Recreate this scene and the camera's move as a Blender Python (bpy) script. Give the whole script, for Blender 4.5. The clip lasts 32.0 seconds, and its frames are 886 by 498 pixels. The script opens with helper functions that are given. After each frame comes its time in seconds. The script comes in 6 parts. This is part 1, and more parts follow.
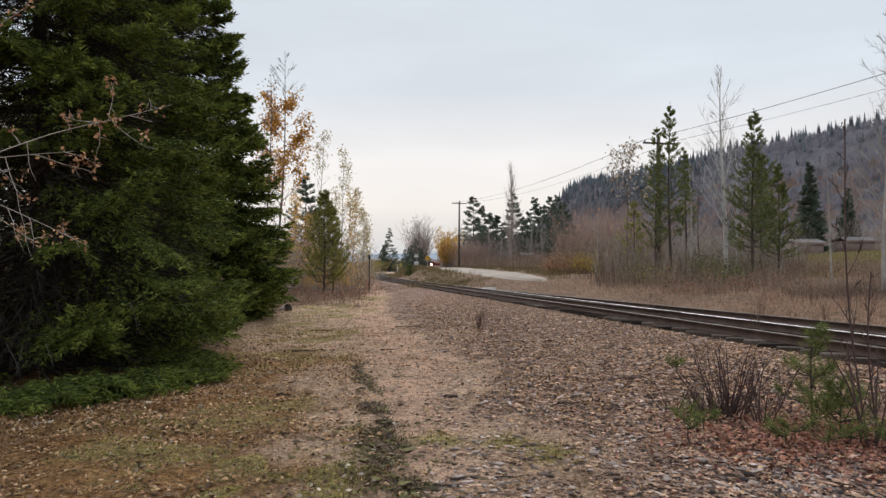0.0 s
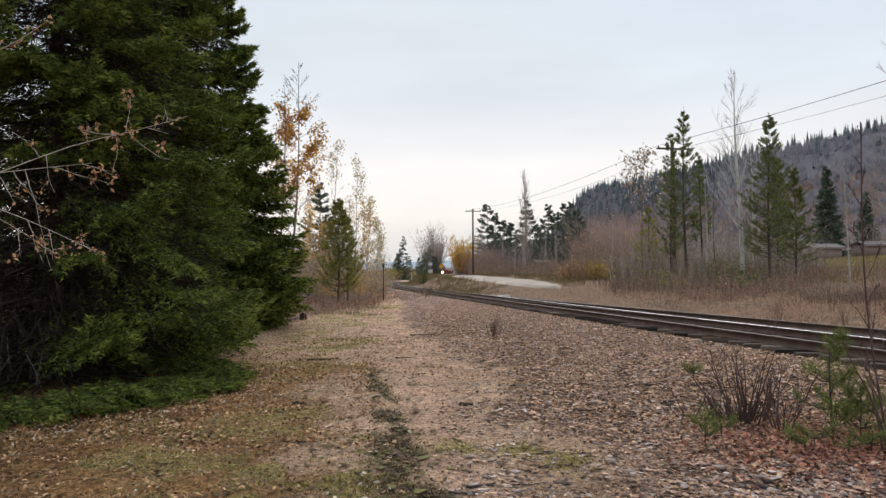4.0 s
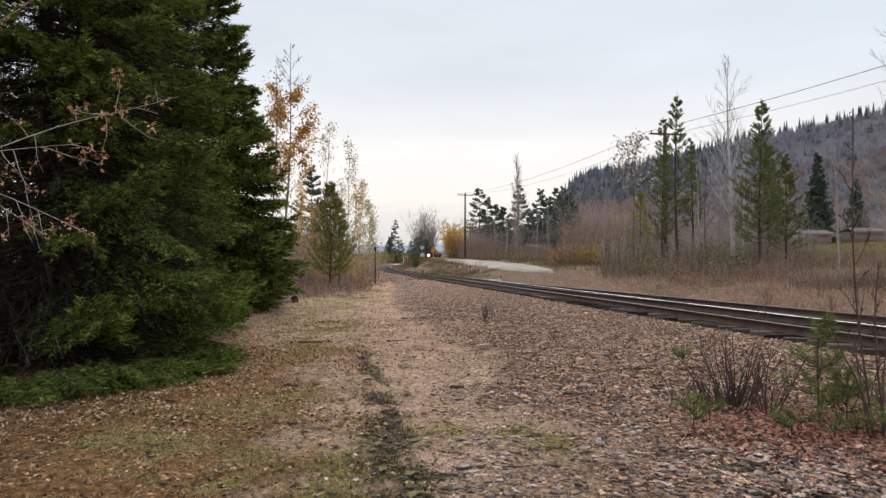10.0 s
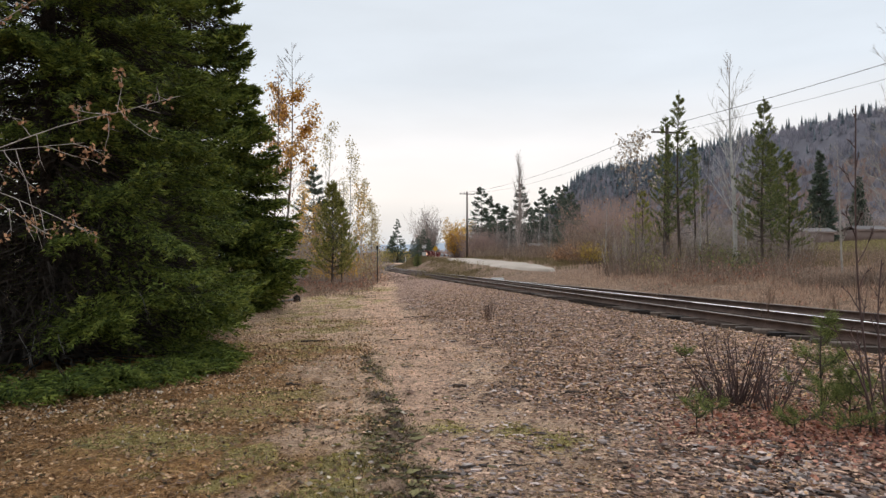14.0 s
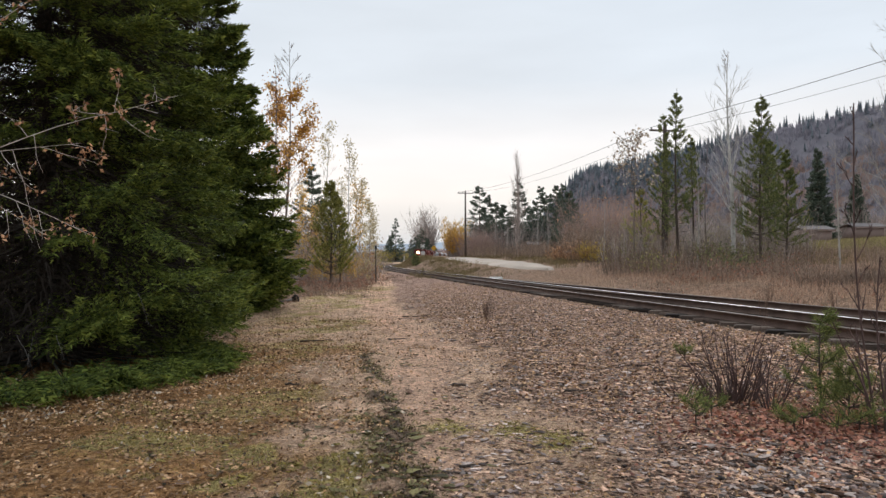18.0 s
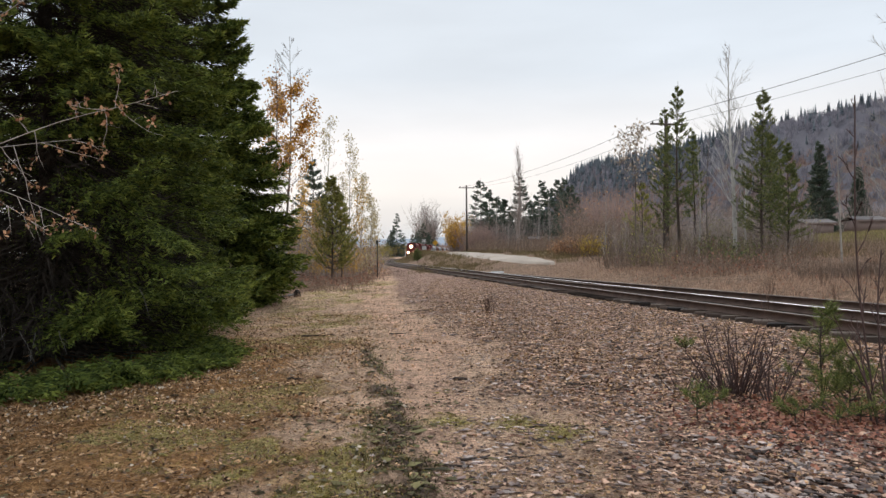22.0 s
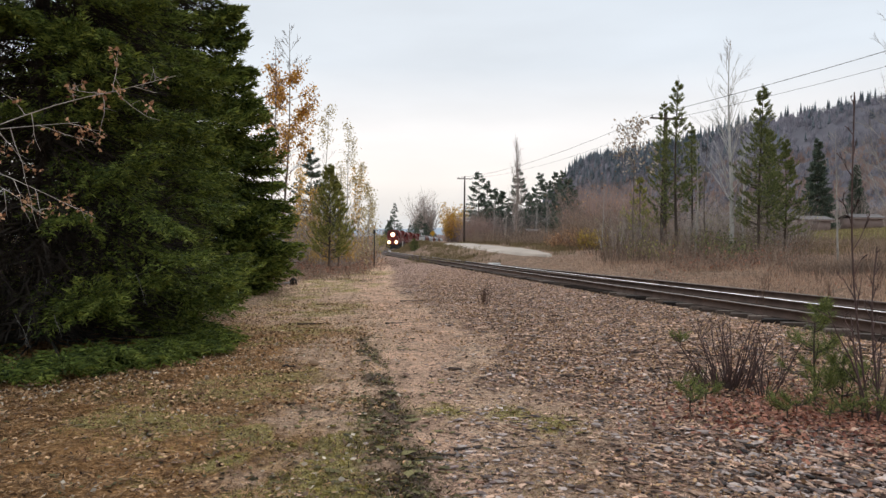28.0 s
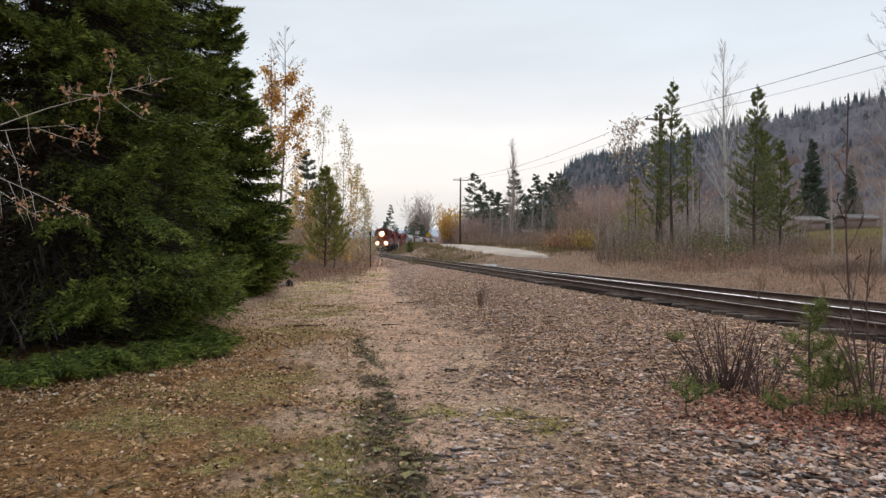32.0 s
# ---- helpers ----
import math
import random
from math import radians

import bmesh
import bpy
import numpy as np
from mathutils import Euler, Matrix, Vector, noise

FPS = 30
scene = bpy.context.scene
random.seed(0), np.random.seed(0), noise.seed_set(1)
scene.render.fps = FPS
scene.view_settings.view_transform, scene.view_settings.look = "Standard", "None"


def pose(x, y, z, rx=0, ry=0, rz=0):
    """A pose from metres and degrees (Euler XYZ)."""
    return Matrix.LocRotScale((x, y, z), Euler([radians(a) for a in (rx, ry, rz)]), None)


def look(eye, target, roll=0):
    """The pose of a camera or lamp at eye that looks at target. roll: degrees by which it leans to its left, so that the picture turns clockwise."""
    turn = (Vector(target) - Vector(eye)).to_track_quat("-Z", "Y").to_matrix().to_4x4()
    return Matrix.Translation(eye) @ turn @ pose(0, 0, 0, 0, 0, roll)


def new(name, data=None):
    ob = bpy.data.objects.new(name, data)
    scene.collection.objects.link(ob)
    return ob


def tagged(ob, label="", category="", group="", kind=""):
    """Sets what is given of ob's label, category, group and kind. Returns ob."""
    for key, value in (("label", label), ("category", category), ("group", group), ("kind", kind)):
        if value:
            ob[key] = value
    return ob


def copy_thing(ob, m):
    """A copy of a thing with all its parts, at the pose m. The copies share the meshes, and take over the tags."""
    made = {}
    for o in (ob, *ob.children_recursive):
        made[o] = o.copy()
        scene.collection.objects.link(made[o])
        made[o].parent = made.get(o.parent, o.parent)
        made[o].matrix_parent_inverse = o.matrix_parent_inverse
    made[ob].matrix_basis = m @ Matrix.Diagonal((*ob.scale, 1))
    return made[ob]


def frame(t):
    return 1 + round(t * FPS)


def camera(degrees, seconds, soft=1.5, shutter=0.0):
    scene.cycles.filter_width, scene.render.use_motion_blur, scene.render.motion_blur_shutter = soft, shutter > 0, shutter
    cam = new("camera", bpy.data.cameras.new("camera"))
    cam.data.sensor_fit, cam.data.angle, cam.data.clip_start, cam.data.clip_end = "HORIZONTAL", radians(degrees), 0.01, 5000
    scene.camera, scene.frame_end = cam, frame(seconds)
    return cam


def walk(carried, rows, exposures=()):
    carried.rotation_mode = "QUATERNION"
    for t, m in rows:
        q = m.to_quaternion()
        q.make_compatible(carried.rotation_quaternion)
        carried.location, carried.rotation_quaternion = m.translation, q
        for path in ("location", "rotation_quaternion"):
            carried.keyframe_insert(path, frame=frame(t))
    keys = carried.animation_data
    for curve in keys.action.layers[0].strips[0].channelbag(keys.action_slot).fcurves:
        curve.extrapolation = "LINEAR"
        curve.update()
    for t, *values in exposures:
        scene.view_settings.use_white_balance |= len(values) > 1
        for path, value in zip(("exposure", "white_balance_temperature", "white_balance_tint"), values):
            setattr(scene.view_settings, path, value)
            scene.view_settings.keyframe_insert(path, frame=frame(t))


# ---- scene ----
cam = camera(65.0, 32.0, soft=1.45)
PATH = [
    (0, 0.000, 0.005, 1.657, 91.234, -0.258, -0.017),
    (0.5, -0.001, 0.005, 1.656, 91.361, -0.071, 0.454),
    (1, -0.001, 0.004, 1.654, 91.285, -0.287, 0.622),
    (1.5, -0.001, 0.003, 1.653, 90.866, -0.046, 0.638),
    (2, -0.000, -0.001, 1.653, 90.897, 0.137, 0.670),
    (2.5, 0.001, -0.005, 1.654, 91.534, 0.446, 0.949),
    (3, 0.001, -0.009, 1.655, 91.841, 0.594, 1.155),
    (3.5, 0.002, -0.011, 1.655, 91.965, 0.365, 1.226),
    (5.5, -0.000, 0.004, 1.652, 91.300, -0.079, 0.900),
    (6, -0.002, 0.007, 1.651, 91.155, -0.136, 0.883),
    (6.5, -0.002, 0.010, 1.650, 90.952, -0.219, 0.806),
    (7, -0.002, 0.012, 1.650, 90.738, -0.298, 0.589),
    (7.5, -0.001, 0.012, 1.650, 90.565, -0.275, 0.442),
    (8, -0.002, 0.012, 1.650, 90.419, -0.350, 0.452),
    (8.5, -0.002, 0.010, 1.650, 90.513, -0.426, 0.523),
    (9, -0.001, 0.006, 1.651, 90.481, -0.584, 0.362),
    (9.5, -0.000, 0.000, 1.651, 90.492, -0.402, 0.254),
    (10, 0.000, -0.005, 1.652, 90.551, -0.153, 0.473),
    (10.5, 0.001, -0.007, 1.653, 90.742, -0.205, 0.774),
    (11, 0.001, -0.007, 1.653, 90.861, 0.118, 0.937),
    (11.5, 0.001, -0.006, 1.652, 90.895, 0.049, 1.067),
    (12, 0.001, -0.004, 1.651, 90.808, 0.106, 1.142),
    (12.5, 0.001, -0.002, 1.650, 90.676, 0.097, 1.108),
    (13, 0.001, -0.001, 1.649, 90.611, 0.005, 0.982),
    (13.5, 0.001, -0.001, 1.648, 90.538, -0.066, 0.882),
    (14, 0.000, -0.002, 1.647, 90.472, -0.020, 0.641),
    (14.5, 0.001, -0.003, 1.647, 90.414, 0.017, 0.505),
    (16.5, -0.001, -0.004, 1.647, 90.403, 0.218, 0.592),
    (17, -0.001, -0.003, 1.647, 90.384, 0.171, 0.560),
    (17.5, -0.001, 0.000, 1.646, 90.448, 0.198, 0.533),
    (18, -0.002, 0.005, 1.646, 90.410, 0.233, 0.516),
    (18.5, -0.003, 0.008, 1.645, 90.302, 0.026, 0.444),
    (19, -0.003, 0.008, 1.644, 90.219, 0.049, 0.369),
    (19.5, -0.003, 0.006, 1.644, 90.186, 0.133, 0.278),
    (20, -0.003, 0.005, 1.643, 90.233, 0.176, 0.273),
    (20.5, -0.003, 0.004, 1.643, 90.158, 0.151, 0.189),
    (21, -0.002, 0.004, 1.642, 90.062, 0.216, 0.235),
    (21.5, -0.001, 0.003, 1.641, 90.032, 0.355, 0.234),
    (22, 0.002, -0.001, 1.640, 89.981, 0.455, 0.629),
    (22.5, 0.005, -0.005, 1.639, 90.241, 0.350, 1.150),
    (23, 0.007, -0.009, 1.638, 90.186, 0.155, 0.915),
    (23.5, 0.008, -0.011, 1.637, 90.083, 0.071, 0.839),
    (24, 0.008, -0.010, 1.637, 89.882, 0.069, 0.782),
    (24.5, 0.007, -0.005, 1.636, 89.540, 0.081, 0.723),
    (25, 0.006, -0.001, 1.635, 89.297, -0.083, 0.695),
    (25.5, 0.006, 0.002, 1.635, 89.140, -0.185, 0.557),
    (27.5, 0.005, -0.001, 1.634, 89.187, -0.461, 0.446),
    (28, 0.005, -0.001, 1.634, 89.216, -0.506, 0.402),
    (28.5, 0.006, -0.001, 1.635, 89.265, -0.619, 0.296),
    (29, 0.006, -0.001, 1.635, 89.201, -0.597, 0.010),
    (29.5, 0.005, -0.000, 1.635, 89.115, -0.441, -0.041),
    (30, 0.004, 0.000, 1.634, 89.103, -0.415, -0.100),
    (30.5, 0.003, -0.001, 1.633, 89.057, -0.487, -0.156),
    (31, 0.003, -0.003, 1.633, 89.048, -0.487, -0.117),
    (31.5, 0.003, -0.006, 1.634, 89.171, -0.299, 0.048),
    (32, 0.003, -0.009, 1.634, 89.331, -0.354, 0.073),
]
walk(cam, [(row[0], pose(*row[1:])) for row in PATH], exposures=((0, -0.13), (1, -0.10), (3, -0.04), (6, 0.0), (32, 0.0)))

# ---------------------------------------------------------------- light
SUN_AZ, SUN_EL = -4.0, 38.0   # degrees: the pale glow low over the line
world = bpy.data.worlds.new("overcast")
scene.world = world
world.use_nodes = True
_n, _l = world.node_tree.nodes, world.node_tree.links
_n.clear()
_out = _n.new("ShaderNodeOutputWorld")
_bg = _n.new("ShaderNodeBackground")
_sky = _n.new("ShaderNodeTexSky")
_sky.sky_type, _sky.sun_disc = "NISHITA", False
_sky.sun_elevation, _sky.sun_rotation = radians(SUN_EL), radians(SUN_AZ)
_sky.dust_density = 3.0
_dim = _n.new("ShaderNodeMix"); _dim.data_type, _dim.blend_type = "RGBA", "MULTIPLY"
_dim.inputs["Factor"].default_value = 1.0
_l.new(_sky.outputs[0], _dim.inputs["A"]); _dim.inputs["B"].default_value = (0.1, 0.1, 0.1, 1)
_tc = _n.new("ShaderNodeTexCoord")
_sep = _n.new("ShaderNodeSeparateXYZ")
_l.new(_tc.outputs["Generated"], _sep.inputs[0])
_ramp = _n.new("ShaderNodeValToRGB")
_l.new(_sep.outputs["Z"], _ramp.inputs[0])
_e = _ramp.color_ramp.elements
_e[0].position, _e[0].color = 0.0, (0.66, 0.70, 0.74, 1)
_e[1].position, _e[1].color = 0.75, (0.68, 0.77, 0.88, 1)
for _p, _c in ((0.035, (0.84, 0.82, 0.81, 1)), (0.08, (1.0, 0.95, 0.91, 1)), (0.15, (0.95, 0.93, 0.93, 1)), (0.24, (0.75, 0.81, 0.88, 1)), (0.40, (0.69, 0.77, 0.86, 1))):
    _k = _e.new(_p); _k.color = _c
_map = _n.new("ShaderNodeMapping"); _map.inputs["Scale"].default_value = (1.2, 1.2, 5.0)
_l.new(_tc.outputs["Generated"], _map.inputs["Vector"])
_cl = _n.new("ShaderNodeTexNoise"); _cl.inputs["Scale"].default_value = 2.2; _cl.inputs["Detail"].default_value = 5
_l.new(_map.outputs[0], _cl.inputs["Vector"])
_cr = _n.new("ShaderNodeMapRange"); _cr.inputs["To Min"].default_value = 0.96; _cr.inputs["To Max"].default_value = 1.09
_cr.inputs["From Min"].default_value = 0.3; _cr.inputs["From Max"].default_value = 0.7
_l.new(_cl.outputs["Fac"], _cr.inputs["Value"])
_mul = _n.new("ShaderNodeMix"); _mul.data_type, _mul.blend_type = "RGBA", "MULTIPLY"; _mul.inputs["Factor"].default_value = 1.0
_l.new(_ramp.outputs[0], _mul.inputs["A"]); _l.new(_cr.outputs[0], _mul.inputs["B"])
_mx = _n.new("ShaderNodeMix"); _mx.data_type = "RGBA"; _mx.inputs["Factor"].default_value = 0.96
_l.new(_dim.outputs["Result"], _mx.inputs["A"]); _l.new(_mul.outputs["Result"], _mx.inputs["B"])
_l.new(_mx.outputs["Result"], _bg.inputs["Color"])
_bg.inputs["Strength"].default_value = 1.0
_l.new(_bg.outputs[0], _out.inputs[0])

_sd = bpy.data.lights.new("sun", "SUN")
_sd.energy, _sd.angle, _sd.color = 1.62, radians(25), (1.0, 0.965, 0.915)
sun = new("sun", _sd)
_a, _b = radians(SUN_AZ), radians(SUN_EL)
sun.matrix_world = look((200 * math.sin(_a) * math.cos(_b), 200 * math.cos(_a) * math.cos(_b), 200 * math.sin(_b)), (0, 0, 0))

# ---------------------------------------------------------------- materials
def material(name, a, b, scale=3.0, rough=0.85, bump=0.0, bump_scale=40.0, island=0.0, obj=0.0, metal=0.0, c=None, fine=25.0, thin=0.0, coords="Object"):
    """Two colours mixed by broad and fine noise; island / obj: how far single pieces differ in brightness."""
    m = bpy.data.materials.new(name)
    m.use_nodes = True
    n, l = m.node_tree.nodes, m.node_tree.links
    bs = n["Principled BSDF"]
    tc = n.new("ShaderNodeTexCoord")
    big = n.new("ShaderNodeTexNoise"); big.inputs["Scale"].default_value = scale; big.inputs["Detail"].default_value = 4
    sm = n.new("ShaderNodeTexNoise"); sm.inputs["Scale"].default_value = scale * fine; sm.inputs["Detail"].default_value = 3
    l.new(tc.outputs[coords], big.inputs["Vector"]); l.new(tc.outputs[coords], sm.inputs["Vector"])
    add = n.new("ShaderNodeMath"); add.operation = "MULTIPLY_ADD"; add.inputs[1].default_value = 0.45
    l.new(sm.outputs["Fac"], add.inputs[0])
    half = n.new("ShaderNodeMath"); half.operation = "MULTIPLY"; half.inputs[1].default_value = 0.6
    l.new(big.outputs["Fac"], half.inputs[0]); l.new(half.outputs[0], add.inputs[2])
    rp = n.new("ShaderNodeValToRGB")
    e = rp.color_ramp.elements
    e[0].position, e[0].color = 0.36, (*a, 1)
    e[1].position, e[1].color = 0.68, (*b, 1)
    if c:
        k = e.new(0.52); k.color = (*c, 1)
    col = rp.outputs[0]
    src = None
    if island:
        src = n.new("ShaderNodeNewGeometry").outputs["Random Per Island"]
        amount = island
    elif obj:
        src = n.new("ShaderNodeObjectInfo").outputs["Random"]
        amount = obj
    if src is not None:
        mixf = n.new("ShaderNodeMath"); mixf.operation = "MULTIPLY_ADD"; mixf.inputs[1].default_value = 0.55; 
        sub = n.new("ShaderNodeMath"); sub.operation = "MULTIPLY"; sub.inputs[1].default_value = 0.6
        l.new(add.outputs[0], sub.inputs[0]); l.new(src, mixf.inputs[0]); l.new(sub.outputs[0], mixf.inputs[2])
        l.new(mixf.outputs[0], rp.inputs[0])
        mr = n.new("ShaderNodeMapRange"); mr.inputs["To Min"].default_value = 1 - amount; mr.inputs["To Max"].default_value = 1 + amount
        fr = n.new("ShaderNodeMath"); fr.operation = "FRACT"
        mu = n.new("ShaderNodeMath"); mu.operation = "MULTIPLY"; mu.inputs[1].default_value = 7.31
        l.new(src, mu.inputs[0]); l.new(mu.outputs[0], fr.inputs[0]); l.new(fr.outputs[0], mr.inputs["Value"])
        mm = n.new("ShaderNodeMix"); mm.data_type, mm.blend_type = "RGBA", "MULTIPLY"; mm.inputs["Factor"].default_value = 1.0
        l.new(col, mm.inputs["A"]); l.new(mr.outputs[0], mm.inputs["B"])
        col = mm.outputs["Result"]
    else:
        l.new(add.outputs[0], rp.inputs[0])
    l.new(col, bs.inputs["Base Color"])
    if thin:   # leaves and needles let some light through
        tr = n.new("ShaderNodeBsdfTranslucent"); ms = n.new("ShaderNodeMixShader"); ms.inputs["Fac"].default_value = thin
        l.new(col, tr.inputs["Color"]); l.new(bs.outputs[0], ms.inputs[1]); l.new(tr.outputs[0], ms.inputs[2])
        l.new(ms.outputs[0], n["Material Output"].inputs["Surface"])
    bs.inputs["Roughness"].default_value = rough
    bs.inputs["Metallic"].default_value = metal
    bs.inputs["Specular IOR Level"].default_value = 0.3
    if bump:
        bt = n.new("ShaderNodeTexNoise"); bt.inputs["Scale"].default_value = bump_scale; bt.inputs["Detail"].default_value = 4
        l.new(tc.outputs[coords], bt.inputs["Vector"])
        bp = n.new("ShaderNodeBump"); bp.inputs["Strength"].default_value = bump; bp.inputs["Distance"].default_value = 0.02
        l.new(bt.outputs["Fac"], bp.inputs["Height"]); l.new(bp.outputs[0], bs.inputs["Normal"])
    return m


def glowing(name, colour, strength):
    m = bpy.data.materials.new(name)
    m.use_nodes = True
    b = m.node_tree.nodes["Principled BSDF"]
    b.inputs["Base Color"].default_value = (0.9, 0.85, 0.7, 1)
    b.inputs["Emission Color"].default_value = (*colour, 1)
    b.inputs["Emission Strength"].default_value = strength
    return m


M_SPRUCE = material("spruce_needles", (0.041, 0.062, 0.014), (0.182, 0.218, 0.040), 0.5, 0.8, island=0.4, c=(0.079, 0.107, 0.021), thin=0.25)
# lighter copy of the spruce green: light on the outer needles, painted
M_SPRUCELIT = material("lit_spruce_tip_needles", (0.054, 0.078, 0.015), (0.235, 0.262, 0.050), 0.6, 0.8, island=0.4, c=(0.115, 0.148, 0.027), thin=0.3)
M_PINE = material("pine_needles", (0.080, 0.112, 0.044), (0.275, 0.292, 0.100), 0.4, 0.7, island=0.35, c=(0.128, 0.154, 0.055), thin=0.3)
M_YPINE = material("young_pine_needles", (0.070, 0.092, 0.028), (0.255, 0.285, 0.085), 1.5, 0.7, island=0.3, thin=0.35)
M_GREENPINE = material("yellow_green_pine_needles", (0.095, 0.11, 0.03), (0.40, 0.37, 0.10), 0.5, 0.7, island=0.35, c=(0.16, 0.17, 0.045), thin=0.35)
M_DRYPINE = material("yellowing_pine_needles", (0.18, 0.21, 0.065), (0.48, 0.43, 0.13), 0.6, 0.7, island=0.35, c=(0.20, 0.21, 0.065), thin=0.4)
# far conifers, green lightened and cooled to carry haze
M_FARCON = material("hazed_fir_needles", (0.062, 0.090, 0.072), (0.185, 0.222, 0.160), 0.15, 0.8, island=0.35, thin=0.2)
M_BARK = material("dark_bark", (0.045, 0.035, 0.028), (0.13, 0.10, 0.08), 4, 0.95, 0.6, 30)
# bark darker than M_BARK, for shade inside the spruces; also the stump
M_SHADED_CHAR_BARK = material("shaded_char_bark", (0.018, 0.014, 0.011), (0.055, 0.042, 0.032), 4, 0.95, 0.6, 30)
M_BIRCHTWIG = material("pale_birch_twig", (0.36, 0.31, 0.27), (0.62, 0.55, 0.49), 6, 0.8)
M_DEADTWIG = material("dead_twig", (0.13, 0.12, 0.11), (0.30, 0.28, 0.26), 4, 0.9)
M_ASPEN = material("aspen_bark", (0.26, 0.235, 0.205), (0.52, 0.48, 0.43), 3, 0.85, 0.3, 30)
M_WHITEBARK = material("white_aspen_bark", (0.42, 0.40, 0.37), (0.74, 0.71, 0.67), 3, 0.85, 0.3, 30)
M_TWIG = material("bare_twig", (0.11, 0.085, 0.07), (0.25, 0.21, 0.18), 2, 0.9, island=0.3)
M_SHRUB = material("red_brown_stem", (0.050, 0.030, 0.027), (0.135, 0.085, 0.075), 5, 0.8, island=0.3)
M_BRUSH = material("bare_brush", (0.17, 0.122, 0.092), (0.39, 0.285, 0.212), 0.12, 0.95, island=0.3)
M_BRUSHG = material("grey_brush", (0.22, 0.185, 0.165), (0.50, 0.42, 0.375), 0.12, 0.95, island=0.3)
M_BRUSHDARK = material("dark_brush", (0.105, 0.078, 0.060), (0.27, 0.20, 0.155), 0.12, 0.95, island=0.3)
M_ORANGE = material("orange_leaves", (0.38, 0.19, 0.045), (0.68, 0.39, 0.10), 0.8, 0.7, island=0.35, thin=0.5)
M_YELLOW = material("yellow_leaves", (0.42, 0.29, 0.05), (0.66, 0.47, 0.10), 0.8, 0.7, island=0.3, thin=0.5)
M_AMBER = material("amber_leaves", (0.50, 0.29, 0.06), (0.78, 0.50, 0.13), 0.8, 0.7, island=0.3, thin=0.5)
M_PALELEAF = material("pale_leaves", (0.38, 0.30, 0.14), (0.60, 0.50, 0.28), 0.8, 0.7, island=0.3, thin=0.5)
M_YGREEN = material("yellow_green_leaves", (0.24, 0.22, 0.05), (0.54, 0.44, 0.11), 0.6, 0.75, island=0.35, thin=0.5)
M_RUSTLEAF = material("rust_leaves", (0.13, 0.046, 0.034), (0.50, 0.225, 0.145), 1.5, 0.8, island=0.35)
M_BIRCHLEAF = material("withered_birch_leaves", (0.20, 0.095, 0.050), (0.58, 0.34, 0.19), 2.0, 0.8, island=0.4, thin=0.3)
M_WITHERED = material("withered_pale_leaves", (0.30, 0.225, 0.155), (0.60, 0.49, 0.37), 1.0, 0.8, island=0.35)
M_LITTER = material("fallen_leaves", (0.11, 0.055, 0.030), (0.60, 0.370, 0.20), 0.8, 0.85, island=0.5, c=(0.34, 0.190, 0.092))
M_STONE = material("ballast_stone", (0.040, 0.031, 0.028), (0.47, 0.372, 0.325), 1.2, 0.9, island=0.65, c=(0.230, 0.158, 0.138))
M_STONE_B = material("brown_stone", (0.042, 0.022, 0.014), (0.54, 0.345, 0.240), 1.2, 0.9, island=0.65, c=(0.310, 0.170, 0.114))
M_CLOD = material("dark_clod", (0.065, 0.038, 0.024), (0.25, 0.158, 0.098), 3, 0.95, island=0.35)
M_MOSS = material("moss_tuft", (0.095, 0.070, 0.020), (0.40, 0.312, 0.085), 2, 0.95, island=0.3, thin=0.3)
M_DARKMOSS = material("dark_moss_tuft", (0.045, 0.038, 0.018), (0.18, 0.152, 0.062), 2, 0.95, island=0.4)
M_GRASS = material("dry_grass", (0.26, 0.158, 0.110), (0.58, 0.38, 0.265), 0.15, 0.9, island=0.3, thin=0.35)
M_GRASSG = material("dull_green_grass", (0.115, 0.090, 0.046), (0.27, 0.205, 0.105), 0.15, 0.9, island=0.3, thin=0.35)
M_MEADOW = material("meadow_grass", (0.20, 0.18, 0.075), (0.36, 0.31, 0.14), 0.1, 0.9, island=0.3, thin=0.35)
M_NEEDLE_LITTER = material("brown_needle_litter", (0.09, 0.042, 0.018), (0.46, 0.26, 0.12), 0.9, 0.9, island=0.4, c=(0.24, 0.135, 0.06))
M_WEED = material("dead_weed", (0.10, 0.06, 0.045), (0.22, 0.14, 0.10), 4, 0.9, island=0.3)
M_STICK = material("fallen_stick", (0.035, 0.026, 0.022), (0.12, 0.09, 0.07), 9, 0.9, 0.4, 60)
M_TIE = material("creosoted_tie", (0.030, 0.022, 0.018), (0.115, 0.084, 0.066), 2.5, 0.9, 0.6, 30, obj=0.35)
M_RAILSIDE = material("rusty_rail_side", (0.070, 0.043, 0.033), (0.165, 0.104, 0.078), 3, 0.8, 0.3, 60)
M_RAILTOP = material("polished_railhead", (0.27, 0.26, 0.265), (0.43, 0.42, 0.425), 3, 0.42, metal=1.0)
M_RAILDULL = material("dull_railhead", (0.10, 0.080, 0.072), (0.20, 0.165, 0.15), 3, 0.6, metal=0.4)
M_POLE = material("weathered_pole", (0.06, 0.045, 0.038), (0.15, 0.12, 0.10), 2, 0.9, 0.3, 40)
M_WIRE = material("wire", (0.04, 0.04, 0.045), (0.07, 0.07, 0.075), 2, 0.6)
M_ROAD = material("gravel_road", (0.34, 0.28, 0.225), (0.54, 0.445, 0.365), 0.3, 0.95, 0.3, 20, fine=60)
M_RED = material("red_paint", (0.13, 0.026, 0.023), (0.25, 0.05, 0.04), 0.6, 0.5)
